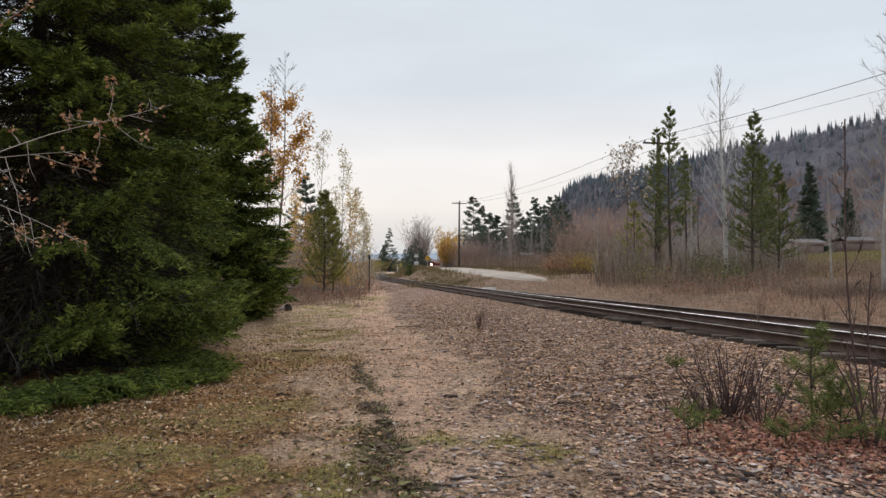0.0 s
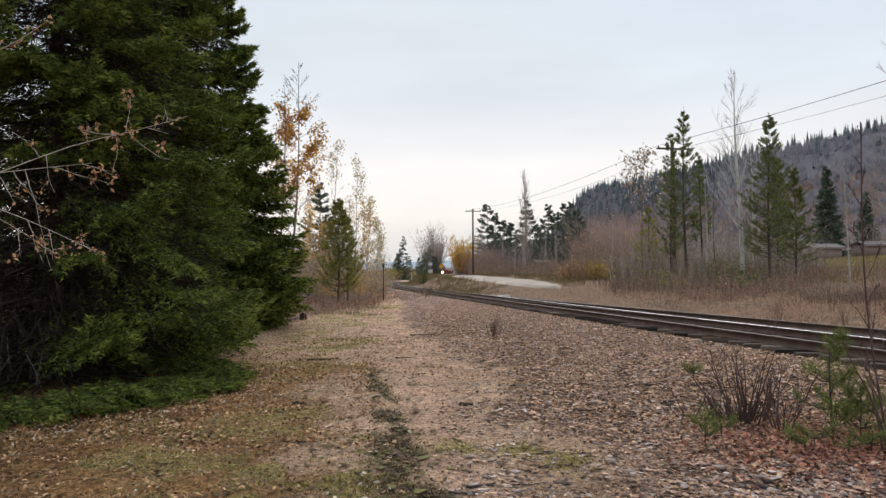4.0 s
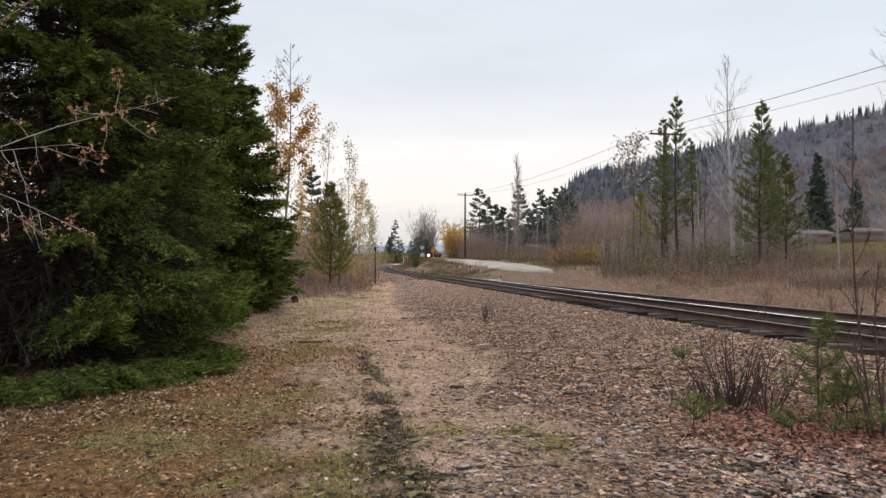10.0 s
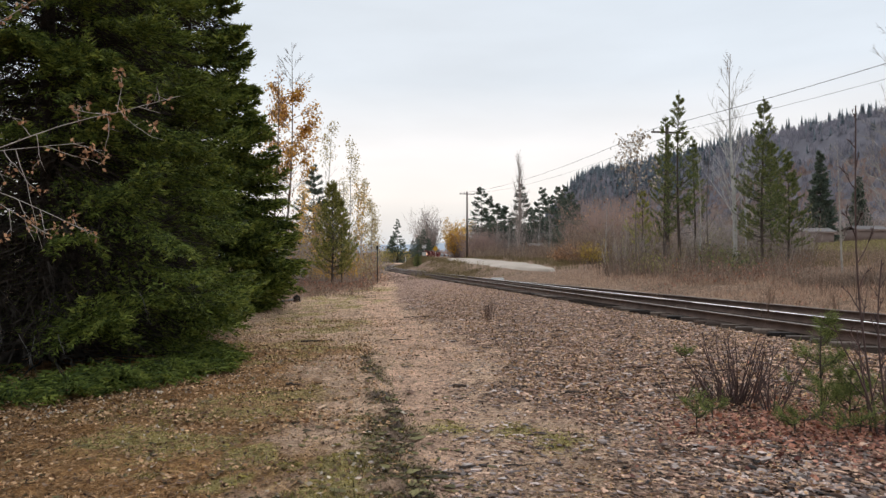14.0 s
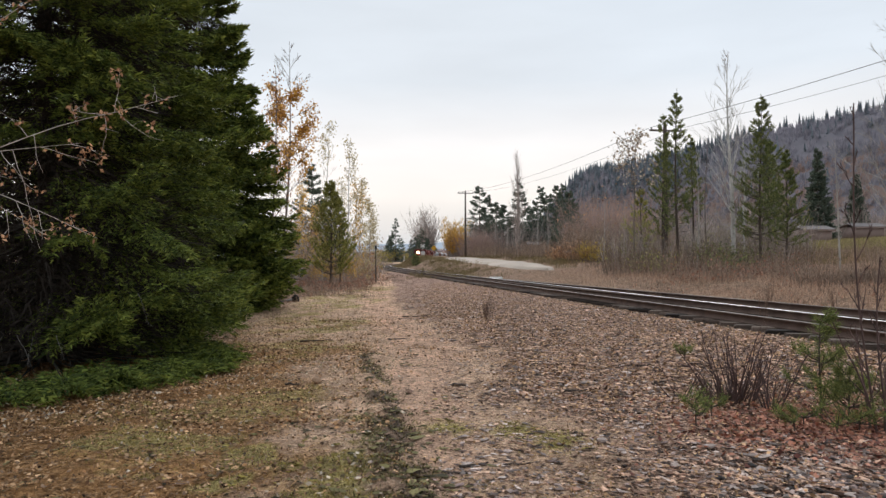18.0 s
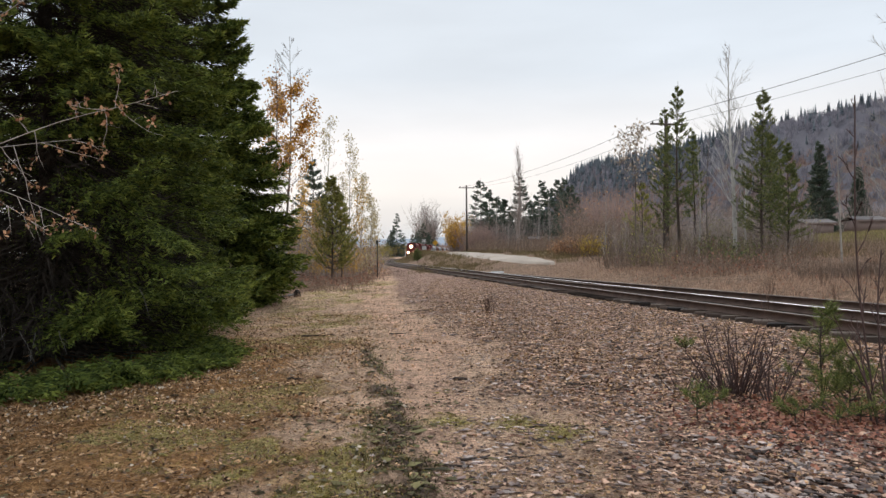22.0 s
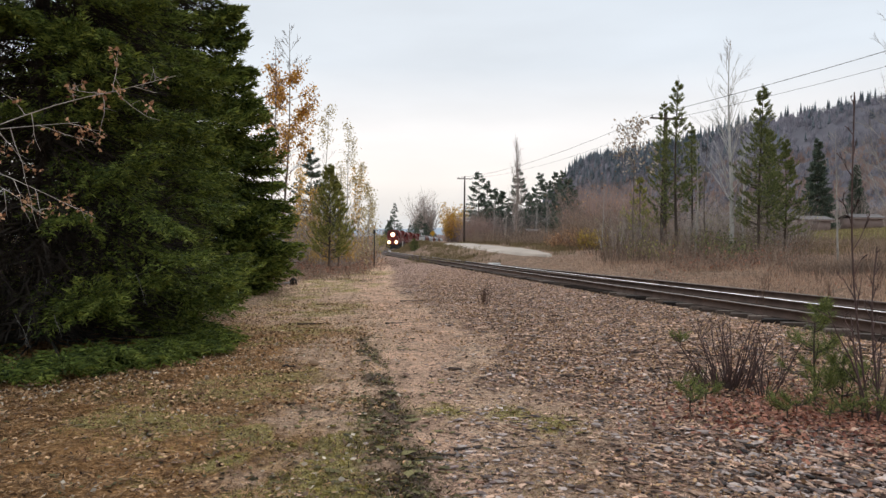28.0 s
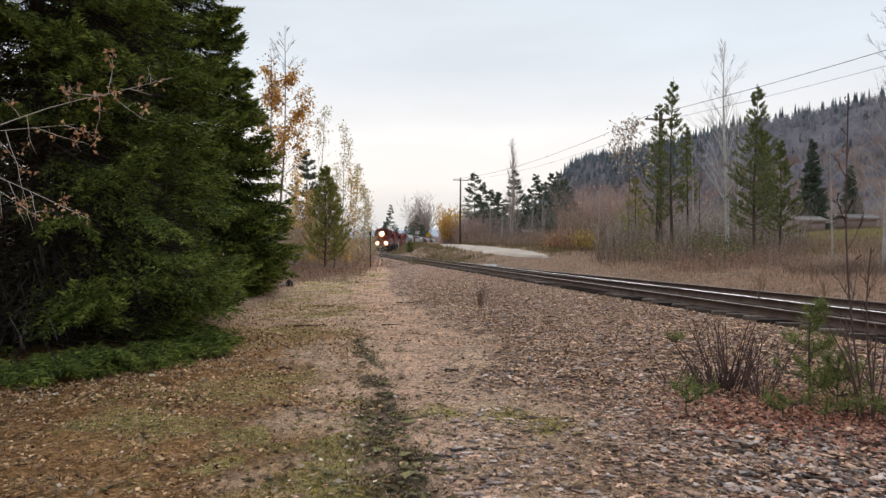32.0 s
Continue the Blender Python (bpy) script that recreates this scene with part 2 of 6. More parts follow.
M_DARKMETAL = material("black_metal", (0.015, 0.015, 0.016), (0.05, 0.046, 0.043), 2, 0.6)
M_GLASS = material("dark_glass", (0.02, 0.022, 0.025), (0.03, 0.033, 0.036), 1, 0.08)
M_WHITE = material("dirty_white_paint", (0.55, 0.54, 0.52), (0.78, 0.77, 0.75), 1.0, 0.6)
M_GREYCAR = material("grey_hopper_paint", (0.30, 0.31, 0.32), (0.46, 0.47, 0.48), 0.5, 0.6)
M_BROWNCAR = material("brown_hopper_paint", (0.12, 0.05, 0.035), (0.20, 0.085, 0.06), 0.5, 0.7)
M_SIGNY = material("yellow_sign", (0.55, 0.30, 0.03), (0.66, 0.38, 0.05), 2, 0.5)
M_POST = material("sign_post", (0.45, 0.45, 0.44), (0.6, 0.6, 0.58), 3, 0.5)
M_SHED = material("brown_board_wall", (0.20, 0.145, 0.125), (0.33, 0.25, 0.215), 0.6, 0.9)
M_ROOF = material("grey_metal_roof", (0.14, 0.122, 0.115), (0.24, 0.21, 0.20), 0.4, 0.9)
M_HILLBACK = material("hazed_far_ridge", (0.32, 0.37, 0.43), (0.40, 0.45, 0.51), 0.004, 1.0)
# hill woods: distance haze is put into these pale, cool tones
M_FOREST_BARE = material("hazed_bare_forest", (0.200, 0.200, 0.240), (0.325, 0.303, 0.335), 0.03, 0.95, island=0.08, thin=0.5)
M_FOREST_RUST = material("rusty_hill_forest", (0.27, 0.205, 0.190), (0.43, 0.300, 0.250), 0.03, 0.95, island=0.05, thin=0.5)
M_FOREST_FIR = material("hazed_hill_fir", (0.140, 0.172, 0.195), (0.225, 0.26, 0.285), 0.012, 0.95, island=0.2, thin=0.3)
M_LAMP = glowing("headlight", (1.0, 0.80, 0.52), 30.0)
M_DITCH = glowing("ditch_light", (1.0, 0.78, 0.50), 40.0)
# orange glow for the rings that imitate glare round the lamps
M_GLARE = glowing("headlight_glare", (1.0, 0.36, 0.12), 1.3)


# ---------------------------------------------------------------- mesh helpers
class Geo:
    """Gathers vertices and triangles, then becomes one mesh."""
    def __init__(self):
        self.v, self.t, self.m, self.n = [], [], [], 0

    def add(self, v, t, mi=0):
        v = np.asarray(v, float).reshape(-1, 3)
        t = np.asarray(t, np.int64).reshape(-1, 3)
        self.v.append(v); self.t.append(t + self.n); self.m.append(np.full(len(t), mi, np.int32)); self.n += len(v)

    def blades(self, p, d, side, length, width, mi=0):
        """One thin triangle from each p along d."""
        p, d, side = (np.asarray(q, float) for q in (p, d, side))
        w = np.reshape(width, (-1, 1)) * 0.5; ln = np.reshape(length, (-1, 1))
        v = np.stack([p - side * w, p + side * w, p + d * ln], 1).reshape(-1, 3)
        self.add(v, np.arange(len(v)).reshape(-1, 3), mi)

    def leaves(self, p, d, side, length, width, mi=0):
        """One pointed four-sided leaf on each p."""
        p, d, side = (np.asarray(q, float) for q in (p, d, side))
        w = np.reshape(width, (-1, 1)) * 0.5; ln = np.reshape(length, (-1, 1))
        v = np.stack([p, p + d * ln * 0.5 + side * w, p + d * ln, p + d * ln * 0.5 - side * w], 1).reshape(-1, 3)
        i = np.arange(len(p))[:, None] * 4
        self.add(v, np.concatenate([i + (0, 1, 2), i + (0, 2, 3)], 1).reshape(-1, 3), mi)

    def tube(self, pts, radii, sides=5, mi=0, cap=False):
        pts = np.asarray(pts, float); n = len(pts)
        radii = np.broadcast_to(np.asarray(radii, float), (n,))
        tan = np.gradient(pts, axis=0); tan /= np.linalg.norm(tan, axis=1, keepdims=True) + 1e-9
        ref = np.array((0, 0, 1.0)) if abs(tan[:, 2]).mean() < 0.8 else np.array((1.0, 0, 0))
        u = np.cross(tan, ref); u /= np.linalg.norm(u, axis=1, keepdims=True) + 1e-9
        w = np.cross(tan, u)
        a = np.linspace(0, 2 * np.pi, sides, endpoint=False)
        ring = pts[:, None] + radii[:, None, None] * (np.cos(a)[None, :, None] * u[:, None] + np.sin(a)[None, :, None] * w[:, None])
        i, j = np.meshgrid(np.arange(n - 1), np.arange(sides), indexing="ij")
        k = (j + 1) % sides
        q = np.stack([i * sides + j, i * sides + k, (i + 1) * sides + k, (i + 1) * sides + j], -1).reshape(-1, 4)
        t = np.concatenate([q[:, [0, 1, 2]], q[:, [0, 2, 3]]])
        if cap:
            f = np.array([(0, x + 1, x) for x in range(1, sides - 1)])
            t = np.concatenate([t, f, f[:, ::-1] + (n - 1) * sides])
        self.add(ring.reshape(-1, 3), t, mi)

    def box(self, lo, hi, mi=0):
        x0, y0, z0 = lo; x1, y1, z1 = hi
        v = [(x, y, z) for z in (z0, z1) for y in (y0, y1) for x in (x0, x1)]
        f = [(0, 2, 3, 1), (4, 5, 7, 6), (0, 1, 5, 4), (2, 6, 7, 3), (0, 4, 6, 2), (1, 3, 7, 5)]
        self.add(v, [t for q in f for t in ((q[0], q[1], q[2]), (q[0], q[2], q[3]))], mi)

    def mesh(self, name, mats, smooth=False):
        me = bpy.data.meshes.new(name)
        v, t = np.concatenate(self.v), np.concatenate(self.t)
        me.vertices.add(len(v)); me.vertices.foreach_set("co", v.astype(np.float32).ravel())
        me.loops.add(t.size); me.loops.foreach_set("vertex_index", t.astype(np.int32).ravel())
        me.polygons.add(len(t)); me.polygons.foreach_set("loop_start", np.arange(0, t.size, 3, dtype=np.int32))
        me.polygons.foreach_set("material_index", np.concatenate(self.m))
        if smooth:
            me.polygons.foreach_set("use_smooth", np.ones(len(t), bool))
        for m in (mats if isinstance(mats, (list, tuple)) else [mats]):
            me.materials.append(m)
        me.update(calc_edges=True)
        return me


def thing(name, at, label, category, group="", kind="", rz=0.0):
    ob = new(name)
    ob.matrix_world = pose(*at, 0, 0, rz)
    return tagged(ob, label, category, group, kind)


def part(name, geo, mats, parent=None, label="", smooth=False):
    ob = new(name, geo.mesh(name, mats, smooth) if isinstance(geo, Geo) else geo)
    if parent is not None:
        ob.parent = parent
    if label:
        ob["label"] = label
    return ob


def bevel_box(size, bevel, at=(0, 0, 0), segments=1):
    """A box with rounded edges as a bmesh-made mesh datablock."""
    bm = bmesh.new()
    bmesh.ops.create_cube(bm, size=1, matrix=Matrix.Translation(at) @ Matrix.Diagonal((*size, 1)))
    bmesh.ops.bevel(bm, geom=list(bm.edges), offset=bevel, segments=segments, affect="EDGES")
    return bm


def solid(name, bm, mat, parent=None, label=""):
    me = bpy.data.meshes.new(name)
    bm.to_mesh(me); bm.free()
    me.materials.append(mat)
    ob = new(name, me)
    if parent is not None:
        ob.parent = parent
    if label:
        ob["label"] = label
    return ob


def unit(v):
    return v / (np.linalg.norm(v, axis=-1, keepdims=True) + 1e-9)


def smooth01(x):
    x = np.clip(x, 0, 1)
    return x * x * (3 - 2 * x)


def fbm(x, y, scale, seed=0):
    c, s = 0.8, 0.6
    a = hashnoise(x * c + y * s, y * c - x * s, scale, seed)
    b = hashnoise(x * s - y * c, y * s + x * c, scale * 0.47, seed + 1)
    d = hashnoise(x * 0.96 + y * 0.28, y * 0.96 - x * 0.28, scale * 0.21, seed + 2)
    return np.clip(0.5 + ((a - 0.5) * 0.55 + (b - 0.5) * 0.35 + (d - 0.5) * 0.25) * 1.25, 0, 1)


def hashnoise(x, y, scale, seed=0):
    """Value noise on arrays, 0..1."""
    x, y = np.asarray(x, float) / scale, np.asarray(y, float) / scale
    xi, yi = np.floor(x), np.floor(y)
    fx, fy = smooth01(x - xi), smooth01(y - yi)

    def h(a, b):
        s = np.sin(a * 127.1 + b * 311.7 + seed * 74.7) * 43758.5453
        return s - np.floor(s)
    return (h(xi, yi) * (1 - fx) + h(xi + 1, yi) * fx) * (1 - fy) + (h(xi, yi + 1) * (1 - fx) + h(xi + 1, yi + 1) * fx) * fy

# ---------------------------------------------------------------- the lie of the land
def rail_x(y):
    """Across-place of the main track's centre at y: straight, then a long curve, then straight."""
    y = np.asarray(y, float)
    a, b, s0, s1 = 78.0, 190.0, -0.185, 0.05
    x = 9.42 + s0 * np.minimum(y, a)
    m = np.clip(y, a, b) - a
    x = x + s0 * m + (s1 - s0) * m * m / (2 * (b - a))
    far = np.clip(y, b, 420) - b
    x = x + s1 * far
    x = x + 0.05 * np.maximum(y - 420, 0) + 0.0006 * np.maximum(y - 420, 0) ** 2
    return x


def rail_z(y):
    return 0.5 - 0.0075 * np.clip(np.asarray(y, float), -60, 420)


def siding(y):
    """How far the second track's centre lies beyond the main one's."""
    w = np.clip(46.0 - np.asarray(y, float), 0, 78)
    return np.minimum(0.0605 * np.maximum(w - 3.0, 0) + 0.0028 * np.minimum(w, 6.0) ** 2 * np.minimum(w / 6.0, 1), 4.3)


def hill_z(x, y):
    u = (x - 318) * 0.928 + (y - 500) * 0.371
    v = -(x - 318) * 0.371 + (y - 500) * 0.928
    h = 98 * smooth01((u + 190) / 200) + 14 * (hashnoise(x, y, 120, 4) - 0.5) * smooth01((u + 190) / 120)
    h = h * (1 - smooth01((v - 380) / 260)) + np.clip(-v, 0, 300) * 0.03 * smooth01((u + 190) / 200)
    return h * smooth01((x - 55) / 120)


def ground_z(x, y):
    x, y = np.asarray(x, float), np.asarray(y, float)
    s = (x - rail_x(y)) * 0.985
    off = siding(y)
    bed = rail_z(y) - 0.17 - 0.10
    left = -0.006 * np.clip(y - 20, 0, 400)
    left = left + 0.05 * (hashnoise(x, y, 3.0, 1) - 0.5) * smooth01((y - 3) / 3) + 0.03 * (hashnoise(x, y, 0.7, 2) - 0.5)
    # the ridge of dark clods beside the wheel path
    rx = -1.32 + 0.165 * (11 - np.clip(y, 4, 11))
    jag = 0.34 * (hashnoise(x, y, 0.42, 8) - 0.5) + 0.16 * (hashnoise(x, y, 0.15, 9) - 0.5)
    left = left + 0.075 * smooth01((rx + 0.12 + jag - x) / 0.16) * smooth01((12.8 - y) / 2.5)
    left = left + 0.035 * np.exp(-((x - rx + 0.05) / 0.30) ** 2) * (2.2 * hashnoise(x, y, 0.17, 10) - 0.6) * smooth01((12.5 - y) / 2)
    lump = 0.050 * (hashnoise(x * 0.8 + y * 0.6, y * 0.8 - x * 0.6, 0.26, 7) - 0.5) + 0.034 * (hashnoise(x * 0.6 - y * 0.8, y * 0.6 + x * 0.8, 0.135, 14) - 0.5)
    left = left + lump * (0.30 + 0.70 * smooth01((rx + 0.2 - x) / 0.3)) * smooth01((13 - y) / 3)
    left = left + 0.25 * smooth01((-x - 9) / 8)
    sr = s - off
    rough = 0.10 * (hashnoise(x, y, 2.2, 3) - 0.5)
    right = 0.35 + 0.030 * (sr - 2.5) + 0.0002 * np.maximum(sr - 2.5, 0) ** 2 * smooth01((160 - y) / 60)
    right = right + 0.006 * np.clip(y - 40, 0, 110) - 0.010 * np.clip(y - 150, 0, 300)
    right = np.minimum(right, 4.0 + 0.01 * sr) + rough
    # near shoulder falls from the sleepers' ends to the path, far shoulder climbs to the field
    k = smooth01((-s - 1.25) / 3.6)
    z = bed + 0.03 * smooth01((-s - 1.1) / 0.4)
    z = z * (1 - k) + left * k
    k2 = smooth01((sr - 1.5) / 4.0)
    z = z * (1 - k2) + right * k2
    z = z + 0.04 * (hashnoise(x, y, 0.3, 6) - 0.5) * smooth01((60 - y) / 30) * (1 - np.exp(-(s / 2.0) ** 4) * 0.8)
    far = smooth01((y - 260) / 300)
    z = z * (1 - far) + (-2.6) * far * (s < 0) + np.where(s >= 0, far * (-1.5), 0)
    return z + hill_z(x, y)


def gz(x, y):
    return float(ground_z(np.array([float(x)]), np.array([float(y)]))[0])


# one sheet to the horizon, fine near the camera
def spread(lo, hi, n, fine):
    a, b = np.arcsinh(lo / fine), np.arcsinh(hi / fine)
    return np.sinh(np.linspace(a, b, n)) * fine


xs, ys = spread(-1500, 1500, 480, 1.35), spread(-300, 3000, 500, 2.5) + 5.5
gx, gy = np.meshgrid(xs, ys)
ground_geo = Geo()
_i = (np.arange(len(ys) - 1)[:, None] * len(xs) + np.arange(len(xs) - 1)[None]).ravel()
_w = len(xs)
ground_geo.add(np.stack([gx.ravel(), gy.ravel(), ground_z(gx, gy).ravel()], 1),
               np.concatenate([np.stack([_i, _i + 1, _i + _w + 1], 1), np.stack([_i, _i + _w + 1, _i + _w], 1)]))


def zones(x, y):
    """What lies on the ground: gravel, moss, needle litter, sand, dry grass, dark soil (0..1 each)."""
    s = (x - rail_x(y)) * 0.985
    n1, n2 = fbm(x, y, 1.5, 11), fbm(x, y, 0.5, 12)
    px = np.interp(y, [0, 5.0, 6.1, 8.7, 11.7, 18, 24, 40, 70], [0.3, 0.1, -0.1, -0.42, -0.42, -1.6, -2.6, -3.8, -7.0])
    pw = np.interp(y, [0, 6, 9, 12, 18, 30], [0.28, 0.32, 0.42, 0.6, 0.5, 0.6])
    sand = smooth01(1.5 - np.abs(x - px) / pw + (n1 - 0.5) * 0.9 + (n2 - 0.5) * 0.5)
    gravel = smooth01((x - px - 0.30 - 0.03 * np.minimum(y, 10) + 0.055 * np.clip(y - 12, 0, 40) + (n1 - 0.5) * 1.6 + (n2 - 0.5) * 0.8) / 1.7) * (s < 2.6)
    rx0 = -1.32 + 0.165 * (11 - np.clip(y, 4, 11))
    moss = smooth01((n1 - 0.40) / 0.22 + (n2 - 0.5) * 1.0) * np.maximum(smooth01((8.2 - y) / 3.2), 0.7 * smooth01((48 - y) / 12) * smooth01((-x - 0.6 - 0.05 * y) / 0.8)) * smooth01((x + 4.4 + 0.12 * np.maximum(y - 8, 0)) / 1.6) * smooth01((1.5 - x) / 0.7) * (1 - 0.65 * smooth01((x - rx0) / 0.4)) * (0.2 + 0.8 * smooth01((n2 - 0.35) / 0.2))
    moss = np.maximum(moss, np.exp(-((x - rx0 + 0.12) / 0.42) ** 2) * smooth01((8.2 - y) / 2.5) * smooth01((n1 - 0.34) / 0.2) * smooth01((n2 - 0.3) / 0.25))
    for ax, ay in ((-0.02, 6.5), (0.62, 6.4), (0.95, 6.1)):
        moss = np.maximum(moss, np.exp(-((x - ax) / 0.26) ** 2 - ((y - ay) / 0.36) ** 2) * smooth01((n2 - 0.2) / 0.3))
    litter = smooth01((-x - 0.9 - 0.10 * (y - 5) + (n1 - 0.5) * 1.4) / 0.9) * smooth01((15 - y) / 5)
    grass = np.maximum(smooth01((s - siding(y) - 1.9 + 0.6 * smooth01((y - 50) / 20) + (n1 - 0.5) * 0.6) / 1.0), smooth01((-x - 3.0 - 0.08 * y + 0.06 * np.clip(y - 22, 0, 60)) / 1.5) * smooth01((y - 15) / 8))
    rx = -1.32 + 0.165 * (11 - np.clip(y, 4, 11))
    dark = np.exp(-((x - rx + (n2 - 0.5) * 0.22) / (0.14 + 0.016 * (11 - np.clip(y, 4, 11)))) ** 2) * smooth01((12.5 - y) / 2) * smooth01((n2 - 0.15) / 0.3)
    dark = np.maximum(dark, np.exp(-(s / 1.12) ** 6) * 0.95 + 0 * x)
    dark = np.maximum(dark, np.exp(-((s - siding(y)) / 1.2) ** 4) * 0.95)
    wood = smooth01(hill_z(x, y) / 6)
    dark = dark * (1 - wood)
    return gravel, moss, litter, sand, grass * (1 - wood), np.clip(dark, 0, 1), wood


def ground_material():
    m = bpy.data.materials.new("ground")
    m.use_nodes = True
    n, l = m.node_tree.nodes, m.node_tree.links
    bs = n["Principled BSDF"]; bs.inputs["Roughness"].default_value = 0.95; bs.inputs["Specular IOR Level"].default_value = 0.2
    tc = n.new("ShaderNodeTexCoord")

    def noise_tex(scale, detail=5, rough=0.6):
        t = n.new("ShaderNodeTexNoise"); t.inputs["Scale"].default_value = scale; t.inputs["Detail"].default_value = detail; t.inputs["Roughness"].default_value = rough
        l.new(tc.outputs["Object"], t.inputs["Vector"]); return t

    def ramp(src, stops):
        r = n.new("ShaderNodeValToRGB"); e = r.color_ramp.elements
        e[0].position, e[0].color = stops[0][0], (*stops[0][1], 1)
        e[1].position, e[1].color = stops[-1][0], (*stops[-1][1], 1)
        for p, c in stops[1:-1]:
            k = e.new(p); k.color = (*c, 1)
        l.new(src, r.inputs[0]); return r.outputs[0]
    fine, mid, broad = noise_tex(16, 8, 0.82), noise_tex(7, 5, 0.7), noise_tex(1.4, 7, 0.68)
    vor = n.new("ShaderNodeTexVoronoi"); vor.inputs["Scale"].default_value = 22
    l.new(tc.outputs["Object"], vor.inputs["Vector"])
    base = ramp(fine.outputs["Fac"], [(0.32, (0.235, 0.142, 0.092)), (0.5, (0.660, 0.425, 0.282)), (0.68, (0.900, 0.670, 0.470))])
    layers = {
        "gravel": ramp(vor.outputs["Color"], [(0.2, (0.060, 0.034, 0.025)), (0.5, (0.340, 0.198, 0.140)), (0.8, (0.680, 0.440, 0.325))]),
        "litter": ramp(fine.outputs["Fac"], [(0.32, (0.088, 0.042, 0.015)), (0.5, (0.350, 0.178, 0.068)), (0.68, (0.680, 0.375, 0.160))]),
        "sand": ramp(fine.outputs["Fac"], [(0.32, (0.400, 0.235, 0.150)), (0.5, (0.690, 0.432, 0.292)), (0.68, (0.889, 0.584, 0.411))]),
        "moss": ramp(fine.outputs["Fac"], [(0.32, (0.110, 0.087, 0.027)), (0.5, (0.430, 0.340, 0.130)), (0.68, (0.800, 0.630, 0.270))]),
        "grass": ramp(mid.outputs["Fac"], [(0.3, (0.155, 0.092, 0.060)), (0.5, (0.270, 0.168, 0.108)), (0.7, (0.395, 0.255, 0.165))]),
        "dark": ramp(fine.outputs["Fac"], [(0.3, (0.048, 0.035, 0.027)), (0.5, (0.131, 0.095, 0.072)), (0.7, (0.297, 0.226, 0.171))]),
    }
    # floor toned to match the hazed colours of the hill woods
    layers["forest_floor"] = ramp(broad.outputs["Fac"], [(0.3, (0.15, 0.135, 0.145)), (0.5, (0.20, 0.18, 0.185)), (0.7, (0.26, 0.22, 0.21))])
    col = base
    for name, c in layers.items():
        at = n.new("ShaderNodeAttribute"); at.attribute_name = name
        # a torn edge to each zone
        ad = n.new("ShaderNodeMath"); ad.operation = "MULTIPLY_ADD"; ad.inputs[1].default_value = 1.6; ad.use_clamp = True
        sh = n.new("ShaderNodeMapRange"); sh.inputs["From Min"].default_value = 0.3; sh.inputs["From Max"].default_value = 0.7
        sh.inputs["To Min"].default_value = -0.55; sh.inputs["To Max"].default_value = 0.0
        l.new(mid.outputs["Fac"], sh.inputs["Value"]); l.new(at.outputs["Fac"], ad.inputs[0]); l.new(sh.outputs[0], ad.inputs[2])
        mx = n.new("ShaderNodeMix"); mx.data_type = "RGBA"
        l.new(ad.outputs[0], mx.inputs["Factor"]); l.new(col, mx.inputs["A"]); l.new(c, mx.inputs["B"])
        col = mx.outputs["Result"]
    var = n.new("ShaderNodeMapRange"); var.inputs["From Min"].default_value = 0.3; var.inputs["From Max"].default_value = 0.7
    var.inputs["To Min"].default_value = 0.68; var.inputs["To Max"].default_value = 1.34
    l.new(broad.outputs["Fac"], var.inputs["Value"])
    mu = n.new("ShaderNodeMix"); mu.data_type, mu.blend_type = "RGBA", "MULTIPLY"; mu.inputs["Factor"].default_value = 1
    l.new(col, mu.inputs["A"]); l.new(var.outputs[0], mu.inputs["B"])
    patch = n.new("ShaderNodeMapRange"); patch.inputs["From Min"].default_value = 0.32; patch.inputs["From Max"].default_value = 0.68
    patch.inputs["To Min"].default_value = 0.62; patch.inputs["To Max"].default_value = 1.3
    l.new(mid.outputs["Fac"], patch.inputs["Value"])
    mp = n.new("ShaderNodeMix"); mp.data_type, mp.blend_type = "RGBA", "MULTIPLY"; mp.inputs["Factor"].default_value = 1
    l.new(mu.outputs["Result"], mp.inputs["A"]); l.new(patch.outputs[0], mp.inputs["B"])
    l.new(mp.outputs["Result"], bs.inputs["Base Color"])
    hs = n.new("ShaderNodeMath"); hs.operation = "ADD"
    l.new(fine.outputs["Fac"], hs.inputs[0]); l.new(vor.outputs["Distance"], hs.inputs[1])
    bp = n.new("ShaderNodeBump"); bp.inputs["Strength"].default_value = 1.0; bp.inputs["Distance"].default_value = 0.05
    l.new(hs.outputs[0], bp.inputs["Height"]); l.new(bp.outputs[0], bs.inputs["Normal"])
    return m


ground = tagged(part("ground", ground_geo, ground_material(), smooth=True), "uneven sandy, mossy and gravelly ground with dry grass beyond", "ground", kind="structure")
for _name, _vals in zip(("gravel", "moss", "litter", "sand", "grass", "dark", "forest_floor"), zones(gx.ravel(), gy.ravel())):
    _at = ground.data.attributes.new(_name, "FLOAT", "POINT")
    _at.data.foreach_set("value", np.asarray(_vals, np.float32))

# far ridge at the end of the valley, haze painted in as pale blue
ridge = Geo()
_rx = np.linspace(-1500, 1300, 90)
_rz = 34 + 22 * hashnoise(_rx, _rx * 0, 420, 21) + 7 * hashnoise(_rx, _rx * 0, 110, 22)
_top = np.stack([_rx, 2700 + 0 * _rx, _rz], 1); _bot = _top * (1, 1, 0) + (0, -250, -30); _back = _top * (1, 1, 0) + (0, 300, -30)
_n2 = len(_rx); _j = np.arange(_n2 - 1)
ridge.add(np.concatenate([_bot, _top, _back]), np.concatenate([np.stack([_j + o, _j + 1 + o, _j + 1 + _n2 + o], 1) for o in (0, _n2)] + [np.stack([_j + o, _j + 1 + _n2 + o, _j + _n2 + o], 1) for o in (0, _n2)]))
